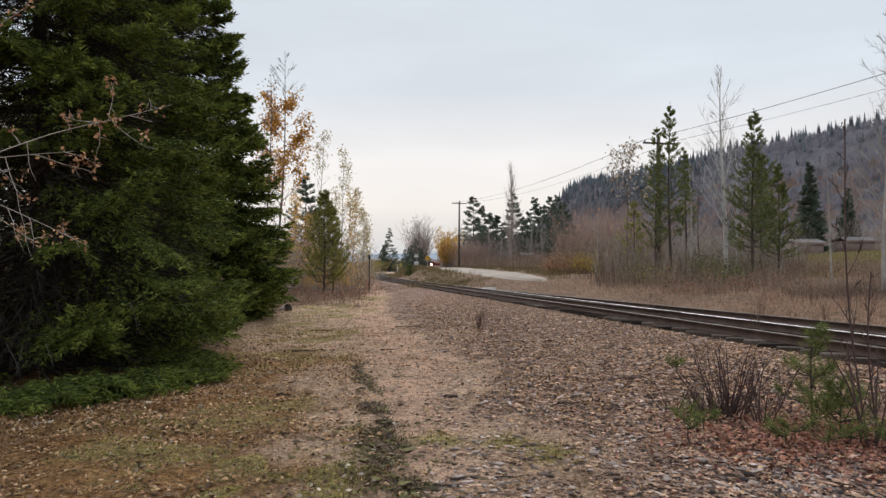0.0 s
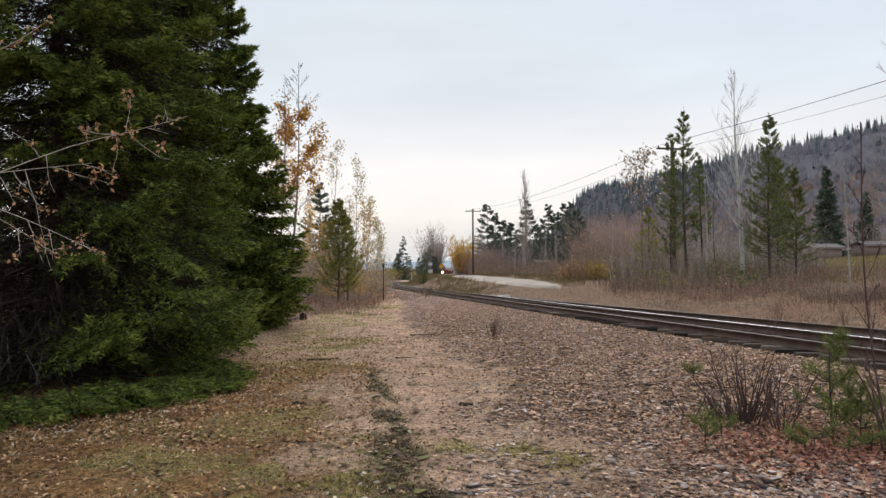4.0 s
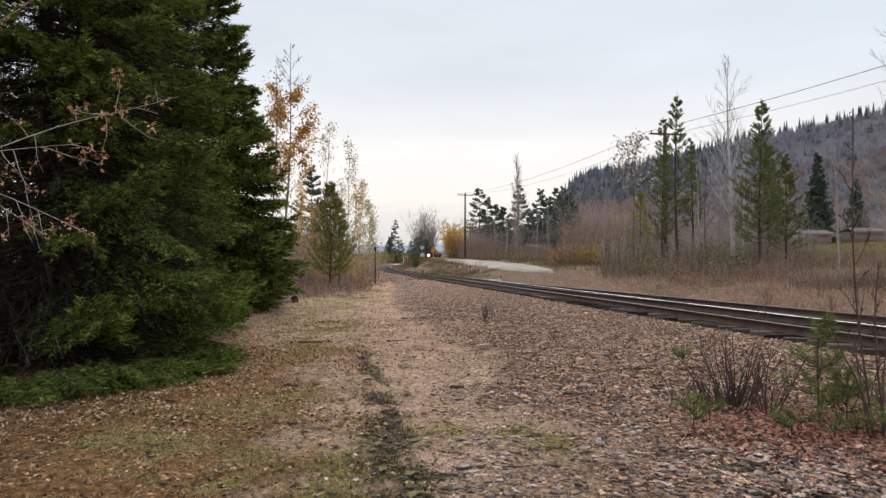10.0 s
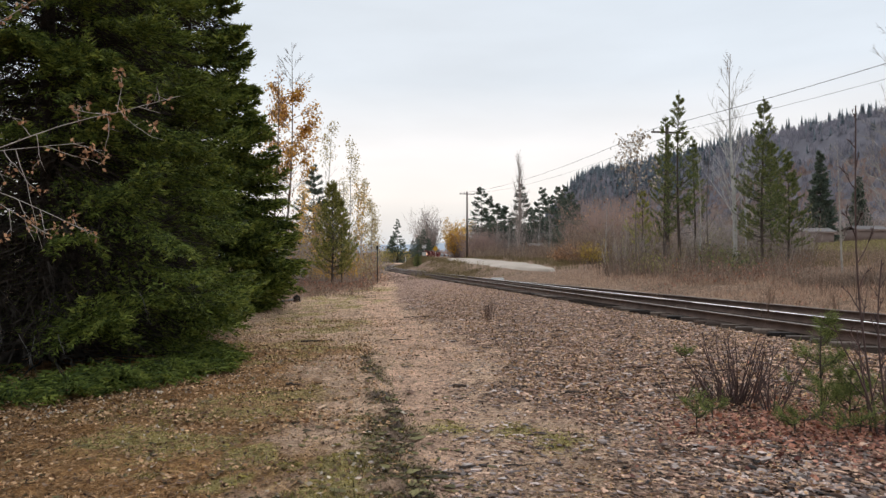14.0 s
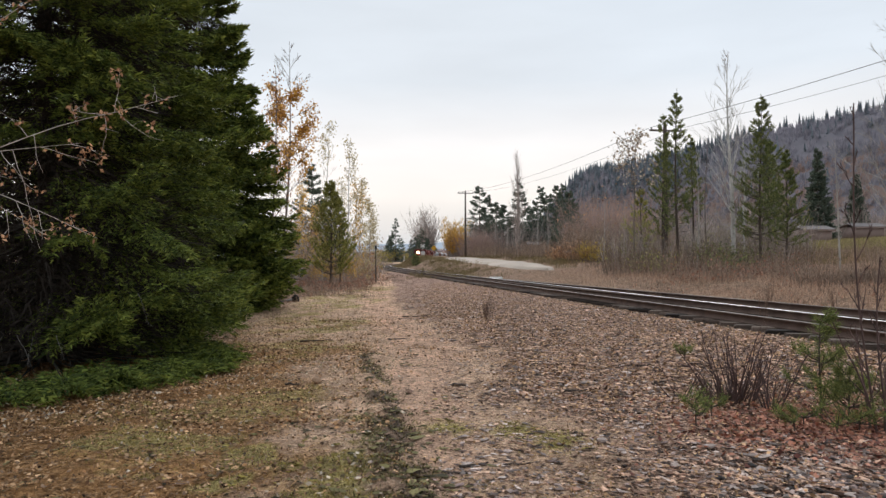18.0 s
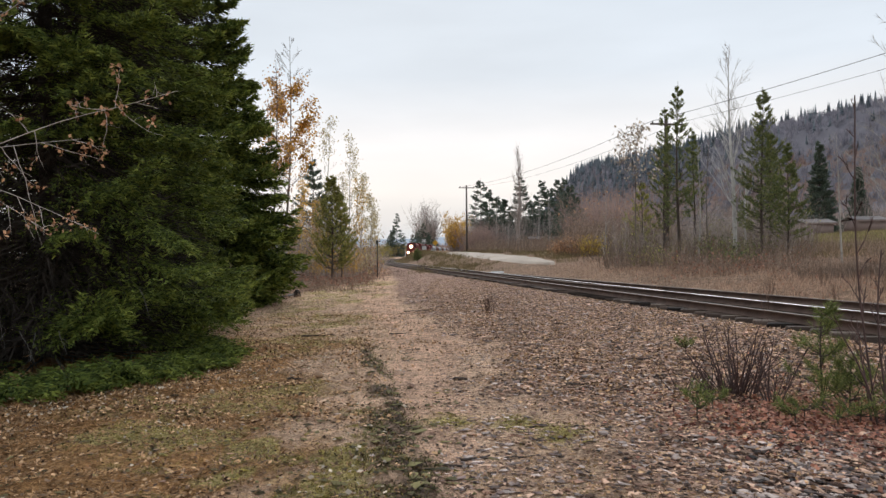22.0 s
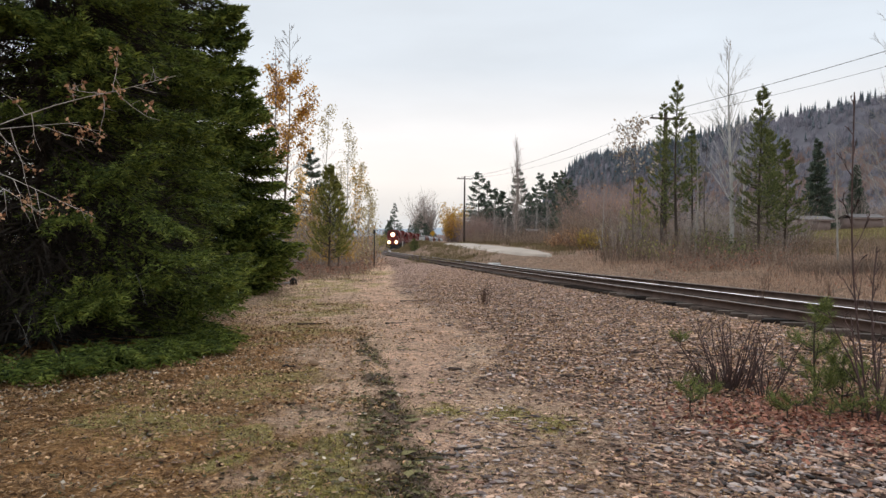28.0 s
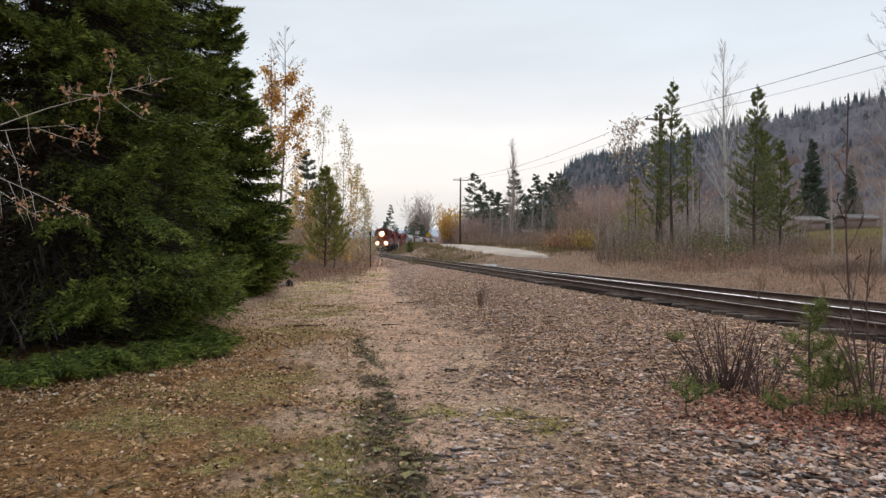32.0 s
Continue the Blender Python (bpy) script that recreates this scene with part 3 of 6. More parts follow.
tagged(part("backdrop", ridge, M_HILLBACK), "distant wooded ridge painted pale blue as haze", "hill", kind="structure")

def road_edges(y):
    return np.interp(y, ROAD_Y, ROAD_LO), np.interp(y, ROAD_Y, ROAD_HI)


def on_road(x, y, slack=0.3):
    lo, hi = road_edges(y)
    return (x > lo - slack) & (x < hi + slack) & (y > 46) & (y < 104)


# gravel road on the bank beyond the line
road = Geo()
ROAD_Y = _ry = np.array([46.5, 49, 52, 58, 67, 78, 92, 104.0])
ROAD_LO = _lo = np.array([6.6, 5.9, 5.0, 4.2, 3.2, 1.8, 0.2, -1.0])
ROAD_HI = _hi = np.array([7.0, 7.4, 7.6, 7.6, 7.3, 6.2, 4.2, 2.4])
_q = []
for f in np.linspace(0, 1, 9):
    _x = _lo * (1 - f) + _hi * f + (0.25 * (hashnoise(_ry, _ry * 0 + f * 9, 5, 3) - 0.5) if f in (0, 1) else 0)
    _q.append(np.stack([_x, _ry, np.zeros_like(_ry)], 1))
_q = np.array(_q)
_yy = np.concatenate([np.linspace(_ry[i], _ry[i + 1], 9)[:-1] for i in range(len(_ry) - 1)] + [_ry[-1:]])
_cols = np.array([np.stack([np.interp(_yy, _ry, c[:, 0]), _yy, _yy * 0], 1) for c in _q])
_cols[:, :, 2] = ground_z(_cols[:, :, 0], _cols[:, :, 1]) + 0.16 + 0.03 * np.sin(np.linspace(0, np.pi, 9))[:, None]
_cols[0, :, 2] -= 0.25; _cols[-1, :, 2] -= 0.25; _cols[1:-1, 0, 2] -= 0.2; _cols[1:-1, -1, 2] -= 0.3
_r, _c = _cols.shape[:2]
_i = (np.arange(_r - 1)[:, None] * _c + np.arange(_c - 1)[None]).ravel()
road.add(_cols.reshape(-1, 3), np.concatenate([np.stack([_i, _i + _c, _i + _c + 1], 1), np.stack([_i, _i + _c + 1, _i + 1], 1)]))
tagged(part("road", road, M_ROAD, smooth=True), "pale gravel road on the bank beside the railway line", "road", kind="structure")


# ---------------------------------------------------------------- railway
PROFILE = [(-0.065, 0.0), (-0.065, 0.012), (-0.012, 0.03), (-0.010, 0.125), (-0.036, 0.135), (-0.036, 0.165), (-0.028, 0.172),
           (0.028, 0.172), (0.036, 0.165), (0.036, 0.135), (0.010, 0.125), (0.012, 0.03), (0.065, 0.012), (0.065, 0.0)]


def rail(offset, y0, y1, shift, name, top):
    yy = np.concatenate([np.arange(y0, min(y1, 130), 1.0), np.arange(130, y1 + 1, 5.0) if y1 > 130 else [y1]])
    cx = rail_x(yy) + (siding(yy) if shift else 0)
    slope = np.gradient(cx, yy)
    nx, ny = 1 / np.sqrt(1 + slope ** 2), -slope / np.sqrt(1 + slope ** 2)
    p = np.array(PROFILE); k = len(p)
    v = np.stack([cx[:, None] + nx[:, None] * (offset + p[None, :, 0]), yy[:, None] + ny[:, None] * (offset + p[None, :, 0]),
                  rail_z(yy)[:, None] - 0.172 + p[None, :, 1]], -1)
    i, j = np.meshgrid(np.arange(len(yy) - 1), np.arange(k), indexing="ij"); i, j = i.ravel(), j.ravel(); j2 = (j + 1) % k
    g = Geo()
    tops = np.isin(j, (5, 6, 7))
    for sel, mi in ((~tops, 0), (tops, 1)):
        a, b, c2 = i[sel], j[sel], j2[sel]
        g.add(v.reshape(-1, 3) if mi == 0 else v.reshape(-1, 3), np.concatenate([np.stack([a * k + b, a * k + c2, (a + 1) * k + c2], 1), np.stack([a * k + b, (a + 1) * k + c2, (a + 1) * k + b], 1)]), mi)
    return part(name, g, [M_RAILSIDE, top])


track = thing("railway_track", (0, 0, 0), "railway turnout with bright rails on dark timber ties", "railway track", kind="structure")
for _o, _s, _y1, _m in ((-0.7535, False, 520, M_RAILDULL), (0.7535, False, 520, M_RAILTOP), (-0.7535, True, 42.5, M_RAILSIDE), (0.7535, True, 45.5, M_RAILDULL)):
    rail(_o, -30, _y1, _s, "rail", _m).parent = track

tie_bm = {}
def tie_mesh(length, seed):
    key = (round(length, 1), seed)
    if key not in tie_bm:
        r = random.Random(seed)
        bm = bevel_box((round(length, 1), 0.23, 0.18), 0.018)
        for v in bm.verts:
            v.co += Vector((r.uniform(-0.03, 0.03) * (abs(v.co.x) > length * 0.4), r.uniform(-0.012, 0.012), r.uniform(-0.012, 0.006)))
        me = bpy.data.meshes.new("tie"); bm.to_mesh(me); bm.free(); me.materials.append(M_TIE)
        tie_bm[key] = me
    return tie_bm[key]


_rt = random.Random(5)
_far_ties = Geo()
_y = 5.0
while _y < 150:
    o = float(siding(_y)); ln = 2.6 + o + _rt.uniform(-0.05, 0.05)
    cx = float(rail_x(_y)) + o / 2 + _rt.uniform(-0.04, 0.04)
    slope = float(rail_x(_y + 0.5) - rail_x(_y - 0.5))
    z = float(rail_z(_y)) - 0.172 - 0.09 + _rt.uniform(-0.008, 0.004)
    if _y < 105:
        ob = new("tie", tie_mesh(ln, _rt.randrange(4)))
        ob.matrix_world = pose(cx, _y, z, 0, 0, math.degrees(-math.atan(-slope)) + _rt.uniform(-0.8, 0.8))
        ob.parent = track
    else:
        _far_ties.box((cx - ln / 2, _y - 0.11, z - 0.08), (cx + ln / 2, _y + 0.11, z + 0.08))
    _y += 0.53
part("far_ties", _far_ties, M_TIE, track)["kind"] = "stuff"

# ---------------------------------------------------------------- plants
def conifer_thing(name, at, geos, needles, label, category="tree", group="", rz=0.0, bark=None):
    ob = thing(name, at, label, category, group, rz=rz)
    part("trunk", geos[0], bark or M_BARK, ob, smooth=True); part("branch_wood", geos[1], bark or M_BARK, ob)["kind"] = "stuff"; part("crown", geos[2], [needles, M_SPRUCELIT], ob)
    return ob


def grow(geo, rng, p, d, length, r, depth, tips, spread_=0.6, kids=5, wig=0.08, up=0.15, sides=5, shrink=0.55, mi=0, first=0.25):
    """One limb with its side limbs; the tips are noted for leaves."""
    n = 6 if depth > 0 else 3
    pts = [np.array(p, float)]
    d = np.array(d, float) / np.linalg.norm(d)
    for i in range(n - 1):
        d = d + rng.normal(size=3) * wig + np.array((0, 0, up)) * 0.25
        d = d / np.linalg.norm(d)
        pts.append(pts[-1] + d * length / (n - 1))
    pts = np.array(pts)
    geo.tube(pts, np.linspace(r, r * 0.35, n), max(3, sides), mi)
    tips.append(pts[n // 2:])
    if depth <= 0:
        return
    for k in range(kids):
        s = first + (1 - first) * (k + rng.random()) / kids
        i = min(int(s * (n - 1)), n - 2); f = s * (n - 1) - i
        q = pts[i] * (1 - f) + pts[i + 1] * f
        ax = pts[i + 1] - pts[i]; ax = ax / np.linalg.norm(ax)
        rv = rng.normal(size=3); rv = rv - ax * rv.dot(ax); rv = rv / np.linalg.norm(rv)
        grow(geo, rng, q, ax * (1 - spread_ * 0.5) + rv * spread_, length * shrink * (1.15 - 0.6 * s) * rng.uniform(0.7, 1.2), r * 0.5 * (1.1 - 0.5 * s), depth - 1, tips,
             spread_, max(2, kids - 1), wig * 1.2, up, sides - 1, shrink, mi, first)


def leaf_cloud(rng, tips, count, size, jitter=0.12, clump=1.0):
    g = Geo()
    if clump < 1:
        tips = [t for t in tips if rng.random() < clump]
    pts = np.concatenate(tips)
    p = pts[rng.integers(0, len(pts), count)] + rng.normal(size=(count, 3)) * jitter
    d = unit(rng.normal(size=(count, 3)) + (0, 0, -0.7))
    sd = unit(np.cross(d, rng.normal(size=(count, 3))))
    sz = size * rng.uniform(0.6, 1.3, count)
    g.leaves(p, d, sd, sz, sz * 0.65)
    return g


def px(x, d):
    """Across-place of something seen at column x of the picture (looking straight ahead), d metres off."""
    return (x - 784) / 1230.6 * d


# -- the big spruces beside the path
def spruce(rng, H, R, power=0.85, top=8.0, tier=0.42, per=13, twigs=24, needles=45, nl=0.09, nw=0.026, keep=None, skirt=0, low=0.45, tip=1.13, ragged=0.3, thick=1.6, feather=0.11, spread_=0.36, droop=0.55, tangle=0, waist=1.0, jit=0.22, lobes=0, arch=None):
    """Trunk, limbs and needles: drooping boughs in tiers, each a flat feathered fan that turns up at its end."""
    trunk, limbs, crown = Geo(), Geo(), Geo()
    zt = np.linspace(-0.1, H, 14)
    trunk.tube(np.stack([0.02 * np.sin(zt * 0.8), 0.02 * np.sin(zt * 0.6), zt], 1), np.interp(zt, [0, H], [0.0105 * H + 0.003, 0.004]), 9)
    lv = np.arange(low, min(top, H * 0.97), tier)
    lv = np.repeat(lv, np.maximum((per * np.clip(1.15 - lv / H, 0.3, 1)).astype(int), 3))
    lv = np.clip(lv + rng.normal(size=len(lv)) * tier * jit, low * 0.6, H * 0.985)
    lv = np.concatenate([lv, rng.uniform(0.10, 0.36, skirt)])
    az = rng.random(len(lv)) * 2 * np.pi
    if lobes:   # boughs crowd together into lobes with dark gaps between
        seat = rng.random((400, lobes)) * 2 * np.pi
        row = np.clip((lv / (2.1 * tier)).astype(int), 0, 399)
        az = np.where((rng.random(len(lv)) < 0.72) & (lv > 0.38), seat[row, rng.integers(0, lobes, len(lv))] + rng.normal(size=len(lv)) * 0.17, az) % (2 * np.pi)
    if skirt > 20:
        az[-skirt:] = 2 * np.pi * (np.arange(skirt) + rng.random(skirt)) / skirt
    if keep is not None:
        ok = keep(lv, az, rng.random(len(lv)))
        lv, az = lv[ok], az[ok]
    B = len(lv)
    L = R * np.clip(1 - lv / H, 0.01, 1) ** power * (1 - ragged * rng.random(B) ** 1.5) + 0.08
    if skirt > 20:
        L = np.where(lv < 0.38, R * (1.05 - 0.36 * np.sin(az) - 0.09 * np.cos(az)) * (1 - 0.14 * rng.random(B)), L)
    L = L * (waist + (1 - waist) * smooth01(lv / (0.16 * H)))
    out = np.stack([np.cos(az), np.sin(az), 0 * az], 1); lat = np.stack([-np.sin(az), np.cos(az), 0 * az], 1)
    sag = droop * rng.uniform(0.7, 1.3, B) * (1.15 - lv / H); lift = rng.uniform(0.10, 0.34, B)
    sag = np.where(lv > 0.42, np.minimum(sag, np.where(lv < 1.7, 1.0, 0.7) * lv / L), sag)
    if arch is not None:   # boughs over the hollow end above it
        rim = arch(az)
        sag = np.where(lv > np.maximum(rim, 0.42), np.minimum(sag, np.maximum(lv - rim, 0.0) / L + 0.05 + lift), sag)
    floor_ = 0.05 + 0.20 * rng.random(B)

    def at(b, u):
        q = out[b] * (L[b] * u)[:, None]
        q[:, 2] = lv[b] + L[b] * (0.05 * u - sag[b] * u ** 1.5 + lift[b] * u ** 4)
        q[:, 2] = np.maximum(q[:, 2], floor_[b] * np.minimum(u * 2, 1))
        return q
    for b in range(B):
        limbs.tube(at(np.full(5, b), np.linspace(0, 0.97, 5)), np.linspace(0.006 + 0.006 * L[b], 0.002, 5), 3)
    k = np.repeat(np.arange(B), twigs)
    u = 0.30 + 0.70 * ((np.tile(np.arange(twigs), B) + rng.random(len(k))) / twigs) ** 0.8
    if skirt > 20:   # the skirt is bare towards the trunk
        u = np.where(lv[k] < 0.38, 0.66 + 0.34 * (u - 0.3) / 0.7, u)
    p = at(k, u)
    sgn = np.where(np.tile(np.arange(twigs), B) % 2 > 0, 1.0, -1.0)
    open_ = rng.uniform(0.65, 1.15, len(k)) * (1.25 - 0.75 * u)
    slope = (at(k, np.minimum(u + 0.04, 1.05)) - at(k, u - 0.04)); slope /= np.linalg.norm(slope, axis=1, keepdims=True)
    td = unit(slope + lat[k] * (sgn * open_)[:, None] + np.stack([0 * u, 0 * u, rng.uniform(-0.16, 0.06, len(u)) * thick], 1))
    tl = np.minimum(spread_ * L[k] * (1.05 - u) ** 0.55 + 0.13, 0.85) * rng.uniform(0.7, 1.15, len(k))
    t = np.repeat(np.arange(len(k)), needles)
    w = rng.random(len(t)) ** 0.9
    side = unit(np.cross(td, np.tile((0.0, 0, 1.0), (len(td), 1))))
    off = rng.uniform(-1, 1, len(t)) * feather * (1.1 - w)
    q = p[t] + td[t] * (tl[t] * w)[:, None] + side[t] * off[:, None]
    q[:, 2] += -0.22 * tl[t] * w ** 2 - 0.5 * np.abs(off) + rng.normal(size=len(t)) * 0.014 * thick
    q[:, 2] = np.maximum(q[:, 2], 0.02 + 0.16 * rng.random(len(k))[t] * rng.random(len(q)))
    nd = unit(td[t] * 0.8 + side[t] * (np.sign(off) * 0.55)[:, None] + rng.normal(size=(len(t), 3)) * (0.3, 0.3, 0.3))
    sd = unit(np.cross(nd, rng.normal(size=(len(t), 3)) * 0.8 + out[k[t]] * 0.5 + (0, 0, 0.5)))
    # 'young' marks the outer needles, coloured lighter as if lit
    young = u[t] * 0.75 + w * 0.55 > tip
    for sel, mi in ((~young, 0), (young, 1)):
        if sel.any():
            crown.blades(q[sel], nd[sel], sd[sel], nl * rng.uniform(0.7, 1.3, sel.sum()), nw * rng.uniform(0.7, 1.3, sel.sum()), mi)
    if tangle:   # dead inner twigs, added as a dark core inside the crown
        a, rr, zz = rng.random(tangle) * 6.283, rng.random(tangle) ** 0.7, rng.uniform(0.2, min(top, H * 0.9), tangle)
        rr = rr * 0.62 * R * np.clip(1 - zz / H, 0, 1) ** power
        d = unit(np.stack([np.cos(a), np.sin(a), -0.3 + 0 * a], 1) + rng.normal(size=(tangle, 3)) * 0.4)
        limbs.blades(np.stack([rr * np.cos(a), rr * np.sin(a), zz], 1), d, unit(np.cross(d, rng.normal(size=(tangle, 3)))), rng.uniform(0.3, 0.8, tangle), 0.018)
    return trunk, limbs, crown


def _rim(a):
    """Height of the hollow where the boughs have died off low on the side of the path."""
    a = (np.degrees(a) + 180) % 360 - 180
    return np.where((a > -150) & (a < -36), (0.45 + 1.35 * smooth01((a + 150) / 20)) * (1 - smooth01((a + 72) / 28)), 0.0)


def _hollow(z, a, r):
    inside = (z > 0.4) & (z < _rim(a) + 0.25)
    a = (np.degrees(a) + 180) % 360 - 180
    return np.where(inside, r < 0.04, (r < 0.5) | (a < 50) & (a > -165))


_back = lambda z, a, r: (r < 0.4) | (np.cos(a + 0.9) > -0.3)
SPRUCES = [  # column, distance, height, radius, power, seed
    (66, 10.3, 14.5, 3.22, 0.85, 1), (232, 13.8, 19.0, 2.05, 0.75, 2), (318, 21.0, 13.6, 3.9, 0.92, 3), (-60, 14.5, 6.3, 3.3, 0.6, 4), (165, 17.0, 12.0, 2.6, 0.8, 7)]
for _x, _d, _H, _R, _pw, _s in SPRUCES:
    _rng = np.random.default_rng(100 + _s)
    if _d < 14:
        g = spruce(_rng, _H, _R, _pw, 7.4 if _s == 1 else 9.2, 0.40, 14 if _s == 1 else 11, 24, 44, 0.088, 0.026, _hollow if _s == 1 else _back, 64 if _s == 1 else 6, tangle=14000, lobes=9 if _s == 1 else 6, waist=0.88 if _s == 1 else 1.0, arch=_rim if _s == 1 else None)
    elif _s == 3:
        g = spruce(_rng, _H, _R, _pw, 11.5, 0.42, 30, 20, 22, 0.15, 0.055, _back, 18, feather=0.17, droop=0.45, tangle=9000, waist=0.72)
    else:
        g = spruce(_rng, _H, _R, _pw, 9.5, 0.5, 15, 20, 20, 0.14, 0.05, _back, 0, feather=0.15, tangle=3000)
    conifer_thing("spruce_tree", (px(_x, _d), _d, gz(px(_x, _d), _d)), g, M_SPRUCE, "tall dense dark green spruce with branches down to the ground", group="spruces beside the path", bark=M_SHADED_CHAR_BARK)

def far_fir(rng, H, R, dense=1.0):
    """A fir seen from afar, by the same drooping boughs."""
    return spruce(rng, H, R, 0.9, H, max(0.34, H * 0.034), int(8 * dense), 9, 8, 0.34, 0.15, None, 0, low=0.5, tip=9.0, ragged=0.55, thick=2.5, feather=0.22, spread_=0.42, droop=0.35, jit=0.9)


def lodgepole(rng, H, R, low=0.3, whorl=0.33, per=5, tufts_=26, shoots=6, nl=0.10, nw=0.020, lift=0.5, belly=0.35, lean=0.0):
    """Trunk, limbs and needles of an open pine: upswept limbs with brush-like shoots, dead limbs below."""
    trunk, limbs, crown = Geo(), Geo(), Geo()
    zt = np.linspace(-0.1, H, 16)
    wx = lean * zt + 0.012 * H * np.sin(zt / H * 5 + rng.random() * 6) * 0.5; wy = 0.006 * H * np.sin(zt / H * 4 + rng.random() * 6)
    trunk.tube(np.stack([wx, wy, zt], 1), np.interp(zt, [0, H], [0.0095 * H + 0.004, 0.006]), 7)
    zs = np.arange(H * low, H * 0.97, whorl)
    lv = np.repeat(zs, per) + rng.normal(size=len(zs) * per) * whorl * 0.55
    lv = lv[rng.random(len(lv)) < 0.88]
    dead = rng.uniform(H * 0.10, H * (low + 0.12), int(14 * H / 10))
    nlive = len(lv)
    lv = np.clip(np.concatenate([lv, dead]), 0.1, H * 0.985)
    B = len(lv); az = rng.random(B) * 6.283
    f = np.clip((lv / H - low) / (1 - low), 0, 1)
    L = R * (1 - f) ** 0.95 * np.clip((f + belly) / (belly + 0.22), 0.3, 1) * rng.uniform(0.45, 1.12, B) + 0.10
    L[nlive:] = R * rng.uniform(0.2, 0.75, B - nlive)
    up = lift * rng.uniform(0.6, 1.4, B); up[nlive:] *= 0.1
    rise = rng.uniform(-0.05, 0.3, B)
    out = np.stack([np.cos(az), np.sin(az), 0 * az], 1); lat = np.stack([-np.sin(az), np.cos(az), 0 * az], 1)
    base = np.stack([np.interp(lv, zt, wx), np.interp(lv, zt, wy), lv], 1)

    def at(b, u):
        return base[b] + out[b] * (L[b] * u)[:, None] + np.stack([0 * u, 0 * u, L[b] * (rise[b] * u + up[b] * u ** 2.2)], 1)
    for b in range(B):
        limbs.tube(at(np.full(4, b), np.linspace(0, 1, 4)), np.linspace(0.006 + 0.008 * L[b], 0.003, 4), 3)
    live = np.arange(nlive)
    # the shoots: the limb's own end, then side shoots
    k = np.concatenate([live, np.repeat(live, shoots)])
    u0 = np.concatenate([np.full(nlive, 0.35), rng.uniform(0.35, 0.97, nlive * shoots)])
    main = np.arange(len(k)) < nlive
    sgn = rng.choice([-1.0, 1.0], len(k))
    tang = unit(at(k, np.minimum(u0 + 0.3, 1.0)) - at(k, u0))
    td = unit(np.where(main[:, None], tang, tang * 0.8 + lat[k] * (sgn * rng.uniform(0.4, 0.9, len(k)))[:, None] + np.stack([0 * u0, 0 * u0, rng.uniform(0.0, 0.6, len(k))], 1)))
    tl = np.where(main, 0.65 * L[k], (0.10 + 0.34 * L[k] * (1.15 - u0)) * rng.uniform(0.7, 1.2, len(k)))
    t = np.repeat(np.arange(len(k)), tufts_)
    w = rng.random(len(t))
    q = np.where(main[t][:, None], at(k[t], np.minimum(u0[t] + 0.65 * w, 1.0)), at(k[t], u0[t]) + td[t] * (tl[t] * w)[:, None])
    top = rng.uniform(H * 0.93, H, 40)
    q = np.concatenate([q, np.stack([np.interp(top, zt, wx), np.interp(top, zt, wy), top], 1)])
    ax = np.concatenate([td[t], np.tile((0.0, 0, 1.0), (40, 1))])
    nd = unit(ax * 0.7 + unit(rng.normal(size=(len(q), 3))) * 0.8)
    crown.blades(q, nd, unit(np.cross(nd, rng.normal(size=(len(q), 3)))), nl * rng.uniform(0.7, 1.3, len(q)), nw * rng.uniform(0.8, 1.2, len(q)))
    return trunk, limbs, crown


